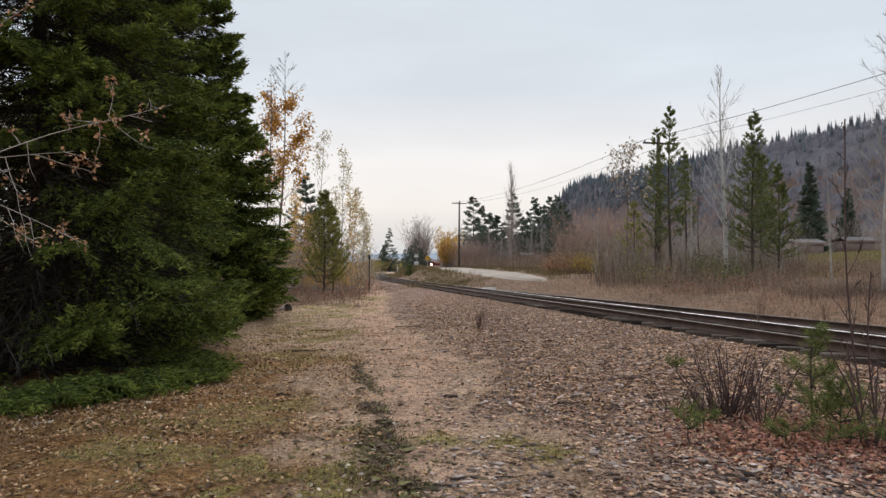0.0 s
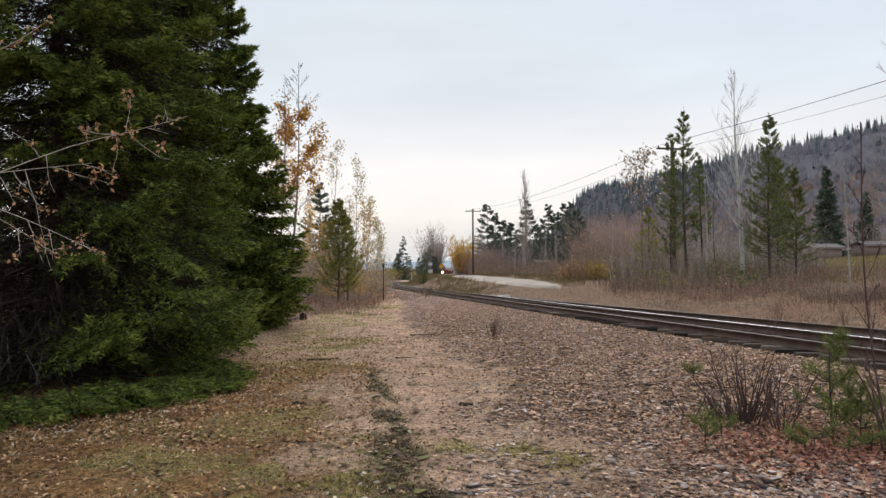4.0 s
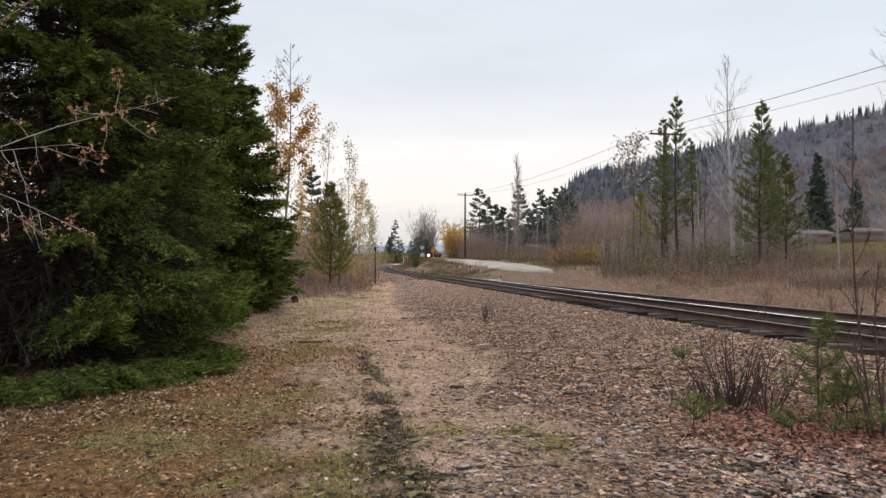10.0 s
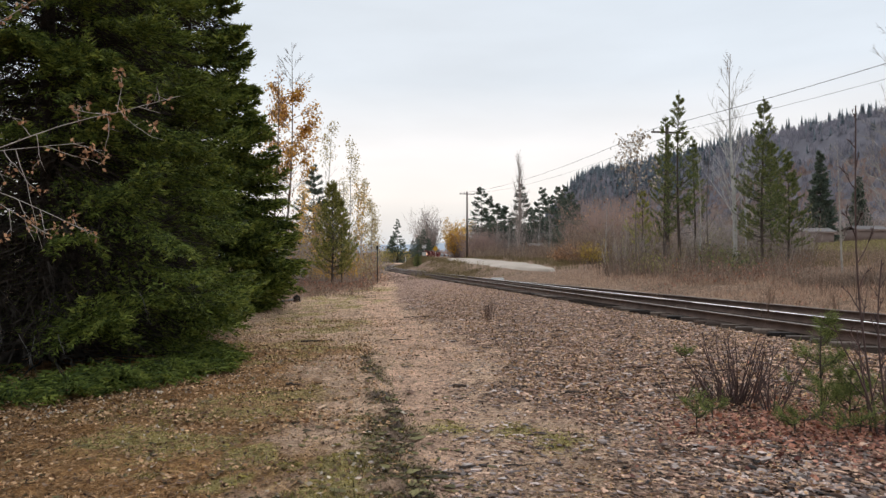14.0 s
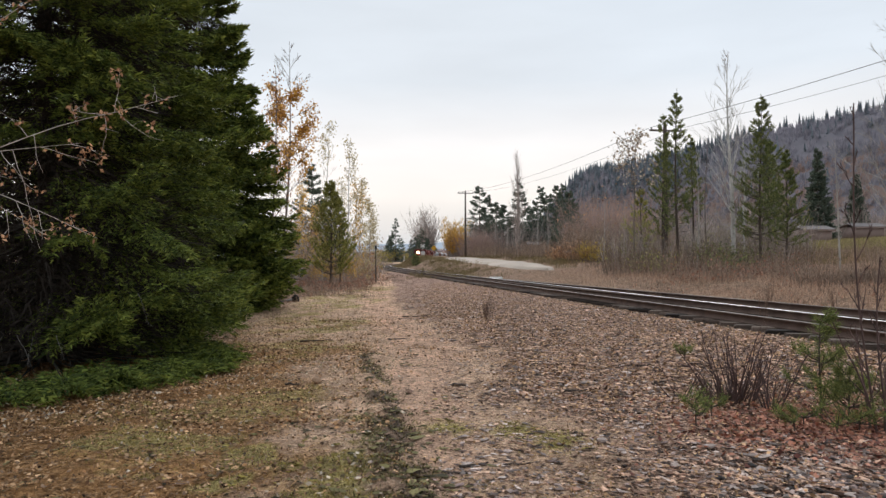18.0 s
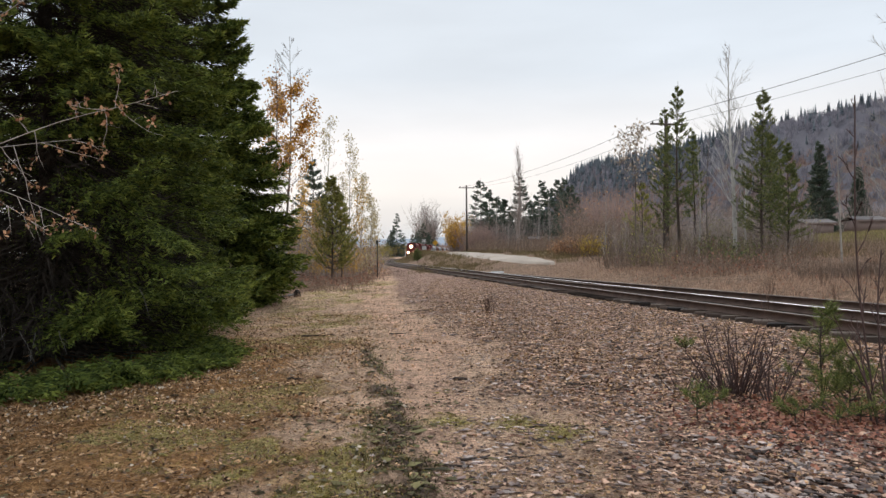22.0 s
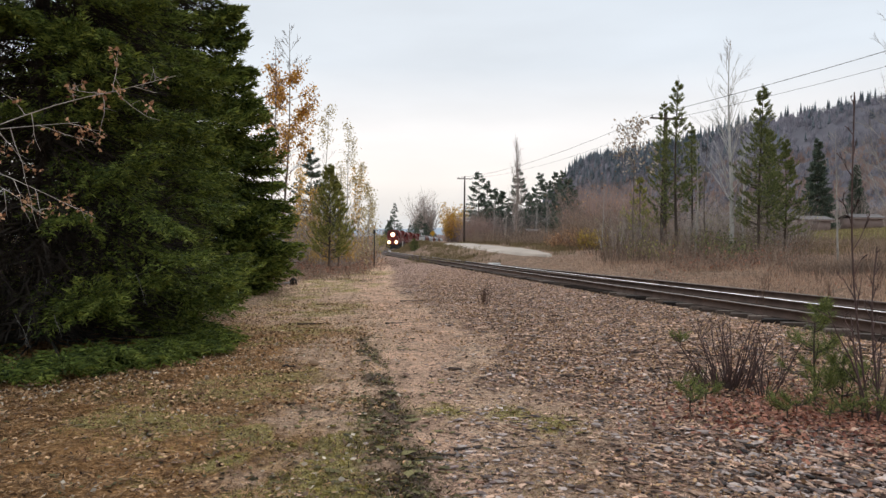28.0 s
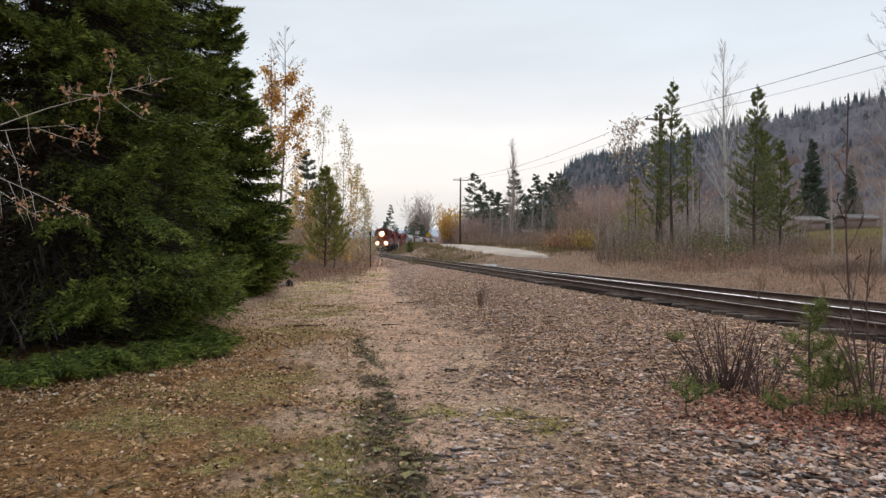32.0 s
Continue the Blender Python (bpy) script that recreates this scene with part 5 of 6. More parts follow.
def canopy(name, label, mat, region, step, lift, seed):
    """The closed tops of the woods as one uneven sheet over the slope."""
    u, v = np.meshgrid(np.arange(*region[0], step), np.arange(*region[1], step))
    x, y = 318 + 0.928 * u - 0.371 * v, 500 + 0.371 * u + 0.928 * v
    z = ground_z(x, y) + lift * smooth01((hill_z(x, y) - 3) / 10) + 3.0 * (fbm(x, y, 9.0, seed) - 0.5) + 2.0 * (hashnoise(x, y, 5.3, seed + 5) - 0.5)
    n, m = u.shape
    i = (np.arange(n - 1)[:, None] * m + np.arange(m - 1)[None]).ravel()
    g = Geo(); g.add(np.stack([x.ravel(), y.ravel(), z.ravel()], 1), np.concatenate([np.stack([i, i + 1, i + m + 1], 1), np.stack([i, i + m + 1, i + m], 1)]))
    tagged(part(name, g, mat, smooth=True), label, "forest", kind="stuff")


canopy("hill_forest", "closed crowns of the bare woods, hazed grey-violet", M_FOREST_BARE, ((-150, 34), (-160, 600)), 2.6, 2.2, 86)
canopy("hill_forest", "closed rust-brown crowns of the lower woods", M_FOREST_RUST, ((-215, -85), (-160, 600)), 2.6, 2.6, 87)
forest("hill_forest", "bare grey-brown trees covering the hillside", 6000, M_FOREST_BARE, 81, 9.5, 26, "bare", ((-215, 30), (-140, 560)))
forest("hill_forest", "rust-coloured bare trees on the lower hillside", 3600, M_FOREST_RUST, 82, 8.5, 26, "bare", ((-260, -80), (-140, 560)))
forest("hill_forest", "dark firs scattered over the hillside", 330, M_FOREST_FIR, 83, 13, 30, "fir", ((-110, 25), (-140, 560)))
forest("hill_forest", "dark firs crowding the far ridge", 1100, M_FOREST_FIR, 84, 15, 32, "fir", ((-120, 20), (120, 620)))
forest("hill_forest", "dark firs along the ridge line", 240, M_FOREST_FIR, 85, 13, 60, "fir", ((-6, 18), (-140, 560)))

# ---------------------------------------------------------------- what lies on the ground
def scatter(rng, n, xr, yr, weight):
    """Random places where weight(x, y) is high; denser near the camera."""
    x, y = rng.uniform(*xr, n), yr[0] * (yr[1] / yr[0]) ** rng.random(n)
    ok = (rng.random(n) < weight(x, y)) & ~on_road(x, y) & (np.abs(x) < y * 0.72 + 0.6)
    return x[ok], y[ok]


def stones(name, label, n, xr, yr, weight, size, mat, seed):
    rng = np.random.default_rng(seed)
    x, y = scatter(rng, n, xr, yr, weight)
    k = len(x)
    sz = size * np.clip(np.exp(rng.normal(size=k) * 0.5), 0.4, 2.0)
    base = np.array([(1, 0, 0), (-1, 0, 0), (0, 1, 0), (0, -1, 0), (0, 0, 1), (0, 0, -1), (0.6, 0.6, 0.6), (-0.6, -0.6, 0.6)])
    tri = np.array([(0, 2, 6), (2, 4, 6), (4, 0, 6), (2, 1, 4), (1, 3, 7), (3, 4, 7), (4, 1, 7), (3, 0, 4)])
    v = base[None] * rng.uniform(0.65, 1.2, (k, 8, 1)) + rng.normal(size=(k, 8, 3)) * 0.2
    v = v * np.stack([sz * rng.uniform(0.9, 2.0, k), sz * rng.uniform(0.5, 1.0, k), sz * rng.uniform(0.12, 0.40, k)], 1)[:, None]
    a = rng.random(k) * 6.283; c, s = np.cos(a)[:, None], np.sin(a)[:, None]
    v = np.stack([v[..., 0] * c - v[..., 1] * s, v[..., 0] * s + v[..., 1] * c, v[..., 2]], -1)
    v += np.stack([x, y, ground_z(x, y) + sz * 0.28], 1)[:, None]
    g = Geo(); g.add(v.reshape(-1, 3), (tri[None] + np.arange(k)[:, None, None] * 8).reshape(-1, 3))
    return tagged(part(name, g, mat), label, "gravel", kind="stuff")


def fallen(name, label, n, xr, yr, weight, size, mat, seed, category="leaves"):
    rng = np.random.default_rng(seed)
    x, y = scatter(rng, n, xr, yr, weight)
    k = len(x)
    d = unit(rng.normal(size=(k, 3)) * (1, 1, 0.3)); sd = unit(np.cross(d, rng.normal(size=(k, 3)) * 0.6 + (0, 0, 1)))
    sz = size * rng.uniform(0.5, 1.35, k)
    g = Geo(); g.leaves(np.stack([x, y, ground_z(x, y) + 0.02 + 0.02 * rng.random(k)], 1), d, sd, sz, sz * rng.uniform(0.35, 0.8, k))
    return tagged(part(name, g, mat), label, category, kind="stuff")


def litter_blades(name, label, n, xr, yr, weight, length, width, mat, seed):
    """Needles and bits of straw lying flat."""
    rng = np.random.default_rng(seed)
    x, y = scatter(rng, n, xr, yr, weight)
    k = len(x)
    d = unit(rng.normal(size=(k, 3)) * (1, 1, 0.22)); sd = unit(np.cross(d, np.tile((0.0, 0, 1), (k, 1)) + rng.normal(size=(k, 3)) * 0.3))
    g = Geo(); g.blades(np.stack([x, y, ground_z(x, y) + 0.012 + 0.012 * rng.random(k)], 1), d, sd, length * rng.uniform(0.4, 1.3, k), width)
    return tagged(part(name, g, mat), label, "litter", kind="stuff")


zone = lambda i: (lambda x, y: zones(x, y)[i])
def ballast_w(x, y):
    s = (x - rail_x(y)) * 0.985
    gr = zones(x, y)[0]
    return np.clip(gr * (0.35 + 0.65 * smooth01((hashnoise(x, y, 0.9, 33) - 0.3) / 0.3)) * smooth01((-s - 0.9) / 0.3) + 0.02, 0, 1) * (s < -0.95)


stones("gravel", "loose grey and brown ballast stones", 34000, (-2, 9), (3.6, 30), ballast_w, 0.0155, M_STONE, 1)
stones("gravel", "brown stones on the shoulder of the line", 100000, (-2, 9), (3.6, 34), ballast_w, 0.0175, M_STONE_B, 2)
stones("gravel", "ballast between the ties", 16000, (-2, 12), (8, 50), lambda x, y: (np.abs(x - rail_x(y) - siding(y) / 2) < 1.6 + siding(y) / 2) * 0.8, 0.035, M_CLOD, 3)
stones("gravel", "brown ballast about the tie ends", 9000, (-2, 9), (9, 46), lambda x, y: np.exp(-((x - rail_x(y) + 1.45) / 0.3) ** 2), 0.034, M_STONE_B, 45)
stones("gravel", "coarse brown stones on the shoulder", 20000, (-1.5, 8), (8, 30), ballast_w, 0.028, M_STONE_B, 29)
stones("gravel", "coarse grey stones on the shoulder", 7000, (-1.5, 8), (8, 26), ballast_w, 0.028, M_STONE, 30)
stones("gravel", "flat grey slates before the shrubs", 4200, (0.9, 4.4), (3.7, 6.3), lambda x, y: smooth01((x - 1.2 - 0.5 * (y - 4)) / 0.8) * smooth01((fbm(x, y, 0.7, 57) - 0.3) * 4), 0.021, M_STONE, 33)
stones("gravel", "reddish slates before the shrubs", 2200, (0.9, 4.4), (3.7, 6.6), lambda x, y: smooth01((x - 1.2 - 0.5 * (y - 4)) / 0.8), 0.022, M_STONE_B, 34)
stones("gravel", "grit between the path and the shoulder", 16000, (-0.2, 3.4), (3.6, 12), lambda x, y: 0.30 + 0.6 * smooth01((fbm(x, y, 0.5, 55) - 0.4) * 4), 0.012, M_STONE_B, 32)
stones("gravel", "scattered grey chips between the path and the shoulder", 4200, (-0.1, 3.2), (3.6, 11), lambda x, y: smooth01((fbm(x, y, 0.6, 56) - 0.35) * 4), 0.017, M_STONE, 44)
stones("clods", "dark crumbs of soil along the rut", 9000, (-2.4, 0.6), (3.8, 13), lambda x, y: np.clip(zones(x, y)[5] * 0.55 * (x < 1.5) + 0.004, 0, 1), 0.019, M_DARKMOSS, 4)
stones("clods", "broken clods along the edge of the rut", 5200, (-2.4, 0.9), (3.8, 12.5), lambda x, y: np.clip(zones(x, y)[5] * 0.6 * (x < 1.5), 0, 1) * smooth01((fbm(x, y, 0.4, 58) - 0.35) * 4), 0.030, M_DARKMOSS, 43)
stones("clods", "small brown crumbs on the path", 2600, (-5, 4), (3.8, 24), lambda x, y: 0.12 + 0.45 * smooth01((hashnoise(x, y, 0.6, 50) - 0.3) * 2), 0.0075, M_CLOD, 5)
stones("moss_cushions", "small olive cushions of moss", 4500, (-4, 1.6), (3.6, 12), lambda x, y: zones(x, y)[1] * smooth01((fbm(x, y, 0.3, 52) - 0.4) * 5), 0.017, M_MOSS, 27)
fallen("fallen_leaves", "brown and tan fallen leaves on the ground", 80000, (-7, 8), (3.8, 22), lambda x, y: np.clip(0.22 + 0.78 * zones(x, y)[2] + 0.2 * zones(x, y)[0], 0, 1) * (0.15 + 0.85 * smooth01((fbm(x, y, 0.45, 51) - 0.42) * 5)) * (1 - 0.75 * zones(x, y)[1]), 0.036, M_LITTER, 6)
fallen("fallen_leaves", "curled tan leaves between the spruces and the rut", 22000, (-4.5, -0.5), (6.2, 18), lambda x, y: smooth01((-x - 0.75 + 0.165 * (11 - np.clip(y, 4, 11)) - 0.4) / 0.4) * (0.1 + 0.9 * smooth01((fbm(x, y, 0.5, 54) - 0.42) * 5)), 0.040, M_LITTER, 31)
# dark leaf shapes stand in for the shadows of the fallen leaves
fallen("fallen_leaves", "dark leaf shapes put in as shadows among the litter", 9000, (-7, 3), (3.8, 24), lambda x, y: np.clip(0.3 + 0.7 * zones(x, y)[2] - 0.4 * zones(x, y)[3], 0, 1) * (0.15 + 0.85 * smooth01((fbm(x, y, 0.35, 53) - 0.45) * 5)), 0.042, M_CLOD, 28)
fallen("fallen_leaves", "brown leaves and debris farther along the path", 13000, (-11, 1), (10, 38), lambda x, y: (np.abs(x + 0.11 * y) < 4) * (0.3 + 0.7 * (fbm(x, y, 1.0, 70) > 0.5)), 0.05, M_LITTER, 23)
fallen("fallen_leaves", "rust-red fallen leaves round the shrubs", 40000, (1.2, 5.8), (4.2, 10), lambda x, y: np.clip(np.exp(-((x - 3.6) / 0.95) ** 2 - ((y - 6.6) / 0.85) ** 2) * 1.2 + 0.008, 0, 1), 0.052, M_RUSTLEAF, 7)
fallen("fallen_leaves", "pale leaves along the skirt of the spruce", 2600, (-6, -1.5), (5, 10), lambda x, y: np.exp(-((np.hypot(x + 5.8, y - 10.3) - 3.9) / 0.5) ** 2) * 0.8, 0.045, M_WITHERED, 8)
fallen("fallen_leaves", "brown leaves drifted over the shoulder of the line", 84000, (-1, 9), (5, 40), lambda x, y: ((x - rail_x(y)) < -1.3) * np.clip(zones(x, y)[0], 0, 1) * smooth01((y - 5) / 5) * 0.7, 0.042, M_LITTER, 9)


def tufts(name, label, n, xr, yr, weight, height, width, mat, seed, category="grass", flat=0.35):
    rng = np.random.default_rng(seed)
    x, y = scatter(rng, n, xr, yr, weight)
    k = len(x)
    d = unit(rng.normal(size=(k, 3)) * (flat, flat, 0) + (0, 0, 1))
    g = Geo(); g.blades(np.stack([x, y, ground_z(x, y) - 0.01], 1), d, unit(np.cross(d, rng.normal(size=(k, 3)))), height * rng.uniform(0.4, 1.2, k), width)
    return tagged(part(name, g, mat), label, category, kind="stuff")


litter_blades("needle_litter", "brown needles and straw strewn over the ground", 120000, (-7, 2), (3.6, 20), lambda x, y: np.clip(0.25 + zones(x, y)[2] - 0.5 * zones(x, y)[3], 0, 1) * (0.3 + 0.7 * smooth01((fbm(x, y, 0.5, 60) - 0.35) * 4)), 0.06, 0.010, M_NEEDLE_LITTER, 21)
litter_blades("needle_litter", "bits of dry stalk on the path and gravel", 28000, (-2, 8), (3.6, 26), lambda x, y: 0.5 + 0 * x, 0.05, 0.008, M_WEED, 22)
fallen("fallen_leaves", "small brown scraps of leaf on the path", 5500, (-3, 3), (3.6, 26), lambda x, y: 0.25 + 0.75 * smooth01((fbm(x, y, 0.6, 63) - 0.42) * 5), 0.026, M_CLOD, 40)
fallen("fallen_leaves", "whitish withered leaves scattered over the litter", 2600, (-6, 0.4), (3.8, 16), lambda x, y: smooth01((fbm(x, y, 0.7, 64) - 0.45) * 5) * smooth01((-x - 0.1 * y + 1.0) / 0.6), 0.040, M_WITHERED, 41)
stones("clods", "dark crumbs and bits of bark on the litter", 5000, (-6, 0.2), (3.8, 17), lambda x, y: (0.1 + 0.9 * smooth01((fbm(x, y, 0.45, 65) - 0.45) * 5)) * smooth01((-x - 0.10 * y + 1.2) / 0.6), 0.017, M_DARKMOSS, 42)
tufts("moss", "low yellow-green moss and short grass", 110000, (-4, 1.6), (3.6, 11), lambda x, y: zones(x, y)[1], 0.04, 0.009, M_MOSS, 11, "moss", 0.8)
tufts("moss", "ragged dark moss on the ridge of the rut", 48000, (-2.6, 1.6), (3.6, 13), lambda x, y: zones(x, y)[5] * (x - rail_x(y) < -4), 0.065, 0.014, M_DARKMOSS, 25, "moss", 0.9)
fallen("fallen_leaves", "dark brown leaves caught along the rut", 12000, (-2.6, 1.6), (3.6, 13), lambda x, y: zones(x, y)[5] * (x - rail_x(y) < -4), 0.04, M_CLOD, 26)
tufts("dry_grass", "tall tan dry grass along the far side of the line", 110000, (2, 34), (13, 62), lambda x, y: np.clip(smooth01((x - rail_x(y) - siding(y) - 2.3) / 1.2), 0, 1) * (0.15 + 0.85 * smooth01((fbm(x, y, 2.2, 40) - 0.3) * 3)) * (1 - 0.92 * smooth01((y - 40) / 8) * (x < 9.5)), 0.27, 0.014, M_GRASS, 12, flat=0.6)
brush("undergrowth", "low bare reddish stems among the dry grass", strip(_r, 40, 1080, 1640, 19, 34, 0.15, 0.6, 0.5, 1.3), M_BRUSH, 61, 26, M_RUSTLEAF, 10, 0.07, 0.010)
tufts("dry_grass", "dull green grass on the rising field", 40000, (8, 80), (40, 130), lambda x, y: smooth01((x - rail_x(y) - 12) / 4), 0.4, 0.05, M_GRASSG, 13)
tufts("meadow", "yellow-green meadow grass before the sheds", 26000, (30, 85), (66, 106), lambda x, y: 1 + 0 * x, 0.35, 0.07, M_MEADOW, 16)
tufts("dry_grass", "short dull grass and moss beside the path", 40000, (-8, -0.5), (8, 34), lambda x, y: np.clip(zones(x, y)[1] * 1.5 + 0.1 * (fbm(x, y, 0.8, 71) > 0.5), 0, 1), 0.07, 0.012, M_MOSS, 24, flat=0.9)
tufts("dry_grass", "short dead grass at the end of the path", 11000, (-12, 1), (14, 60), lambda x, y: np.clip(zones(x, y)[4] + 0.12, 0, 1) * ((x - rail_x(y)) < -2.0), 0.25, 0.012, M_GRASS, 14)

# ---------------------------------------------------------------- poles and wires
def utility_pole(x, y, top, rz, lean=0):
    z = gz(x, y)
    ob = thing("utility_pole", (x, y, z), "weathered wooden utility pole with one crossarm", "utility pole", "utility poles", rz=rz)
    g = Geo(); g.tube([(0, 0, -0.5), (0, 0, (top - z) * 0.5), (0, 0, top - z + 0.35)], [0.17, 0.15, 0.11], 10, cap=True)
    part("pole", g, M_POLE, ob, smooth=True)
    arm = solid("crossarm", bevel_box((2.5, 0.10, 0.12), 0.01, (0, -0.16, top - z - 0.05)), M_POLE, ob)
    for sx in (-1.1, -0.45, 1.1):
        i = Geo(); i.tube([(sx, -0.16, top - z + 0.01), (sx, -0.16, top - z + 0.08), (sx, -0.16, top - z + 0.16)], [0.03, 0.05, 0.02], 8, cap=True)
        part("insulator", i, M_GLASS, arm)
    return ob


POLES = [(2.55, 109.0, 11.2), (14.9, 48.0, 10.1), (27.0, -13.0, 9.9)]
for _x, _y, _t in POLES:
    utility_pole(_x, _y, _t, 11.4)
for _k, (_off, _dz) in enumerate(((-1.1, 0.15), (1.1, 0.15))):
    for _a, _b in ((0, 1), (1, 2)):
        (x0, y0, z0), (x1, y1, z1) = POLES[_a], POLES[_b]
        f = np.linspace(0, 1, 25)
        c, s = math.cos(radians(11.4)), math.sin(radians(11.4))
        pts = np.stack([x0 + (x1 - x0) * f + _off * c, y0 + (y1 - y0) * f + _off * s - 0.16, z0 + (z1 - z0) * f + _dz - 0.9 * 4 * f * (1 - f)], 1)
        g = Geo(); g.tube(pts, 0.015 if _k < 1 else 0.010, 5)
        tagged(part("overhead_wire", g, M_WIRE), "thin dark overhead wire slung between the utility poles", "wire", "overhead wires")


# ---------------------------------------------------------------- signs and line-side things
def crossing_sign(x, y):
    ob = thing("crossing_sign", (x, y, gz(x, y)), "white crossbuck sign on a pale post at the level crossing", "road sign", "crossing signs")
    g = Geo(); g.tube([(0, 0, -0.2), (0, 0, 2.9)], 0.06, 8, cap=True)
    part("post", g, M_POST, ob)
    for a in (35, -35):
        b = solid("blade", bevel_box((1.25, 0.03, 0.24), 0.01), M_WHITE, ob)
        b.matrix_local = pose(0, -0.07 - (0.04 if a < 0 else 0), 2.6, 0, a, 0)
    return ob


crossing_sign(px(737, 166.5), 166.5)
_c = thing("relay_cabinet", (px(737.3, 163), 163, gz(px(737.3, 163), 163)), "pale metal relay cabinet with a dark lid by the crossing", "cabinet")
solid("body", bevel_box((1.0, 0.7, 1.25), 0.03, (0, 0, 0.62)), M_POST, _c); solid("lid", bevel_box((1.12, 0.82, 0.16), 0.03, (0, 0, 1.33)), M_DARKMETAL, _c, "dark lid")
solid("door", bevel_box((0.8, 0.03, 0.95), 0.01, (0, -0.365, 0.62)), M_POST, _c)
_w = thing("warning_sign", (px(757, 150), 150, gz(px(757, 150), 150)), "yellow diamond warning sign on a pale post", "road sign")
g = Geo(); g.tube([(0, 0, -0.2), (0, 0, 2.0)], 0.05, 8, cap=True); part("post", g, M_POST, _w)
_p = solid("panel", bevel_box((0.9, 0.03, 0.9), 0.01), M_SIGNY, _w); _p.matrix_local = pose(0, -0.08, 1.7, 0, 45, 0)

_k = thing("marker_post", (px(654, 43), 43, gz(px(654, 43), 43)), "dark slender line-side marker post with a small head", "post")
g = Geo(); g.tube([(0, 0, -0.3), (0, 0, 2.15)], 0.034, 8, cap=True); part("post", g, M_DARKMETAL, _k)
solid("head", bevel_box((0.13, 0.10, 0.28), 0.03, (0, 0, 2.2)), M_DARKMETAL, _k)
for _x, _d, _h in ((704, 140, 1.3),):
    _k = thing("guide_post", (px(_x, _d), _d, gz(px(_x, _d), _d)), "short white post beside the line", "post", "white posts")
    g = Geo(); g.tube([(0, 0, -0.2), (0, 0, _h)], 0.07, 8, cap=True); part("post", g, M_WHITE, _k)

_sx, _sy = float(rail_x(46.5)) + 2.3, 46.5
_k = thing("switch_box", (_sx, _sy, gz(_sx, _sy) - 0.02), "low pale switch machine beside the turnout", "switch machine", rz=11)
solid("body", bevel_box((0.85, 0.4, 0.16), 0.05, (0, 0, 0.12), 2), M_WHITE, _k); solid("foot", bevel_box((1.4, 0.26, 0.08), 0.015, (0, 0, 0.02)), M_TIE, _k)


def shed(x, y, w, dp, h, rise, name, label):
    z = gz(x, y)
    ob = thing(name, (x, y, z), label, "building", "sheds in the field")
    g = Geo()
    for lo, hi in (((-w / 2, -dp / 2, -0.3), (w / 2, -dp / 2 + 0.15, h)), ((-w / 2, dp / 2 - 0.15, -0.3), (w / 2, dp / 2, h)), ((-w / 2, -dp / 2 + 0.15, -0.3), (-w / 2 + 0.15, dp / 2 - 0.15, h)), ((w / 2 - 0.15, -dp / 2 + 0.15, -0.3), (w / 2, dp / 2 - 0.15, h))):
        g.box(lo, hi)
    part("wall", g, M_SHED, ob)
    for s in (-1, 1):
        r = solid("roof", bevel_box((w + 0.8, math.hypot(dp / 2 + 0.4, rise), 0.12), 0.02), M_ROOF, ob)
        r.matrix_local = pose(0, s * (dp / 4 + 0.15), h + rise / 2, -s * math.degrees(math.atan2(rise, dp / 2 + 0.4)), 0, 0)
    for q in (-1, 1):   # boards along the eaves
        solid("fascia", bevel_box((w + 0.8, 0.05, 0.22), 0.01, (0, q * (dp / 2 + 0.36), h - 0.12)), M_SHED, ob)
    return ob


shed(px(1420, 108), 108, 4.2, 4.6, 1.75, 0.6, "shed", "low brown board shed with a grey roof")
shed(px(1512, 112), 112, 4.4, 4.0, 1.7, 0.6, "shed", "low brown board outbuilding with a grey roof")
_gx, _gy = px(934, 118), 118
shed(_gx, _gy, 1.8, 2.0, 1.6, 0.4, "shed", "small pale hut among the firs")


# ---------------------------------------------------------------- near shrubs, seedlings, sticks
class Split:
    """Sends the first tube to one mesh (the stem) and the rest to another (its twigs)."""
    def __init__(self, stem, twigs):
        self.stem, self.twigs, self.first = stem, twigs, True

    def tube(self, *args):
        (self.stem if self.first else self.twigs).tube(*args)
        self.first = False


def shrub(name, x, y, h, n, seed, mat, label, lean=0.35, sub=6, r=0.007, foot=0.10):
    rng = np.random.default_rng(seed)
    ob = thing(name, (x, y, gz(x, y)), label, "shrub")
    twigs = Geo()
    for i in range(n):
        g, tips = Geo(), []
        a = rng.random() * 6.283
        d = (math.cos(a) * lean * rng.random(), math.sin(a) * lean * rng.random(), 1)
        grow(Split(g, twigs), rng, (math.cos(a) * foot * rng.random(), math.sin(a) * foot * rng.random(), -0.03), d, h * rng.uniform(0.55, 1.05), r * rng.uniform(0.8, 1.4), 1, tips, 0.55, sub, 0.07, 0.1, 5, 0.4)
        part("stem", g, mat, ob)
    part("twig_tangle", twigs, mat, ob)["kind"] = "stuff"
    return ob


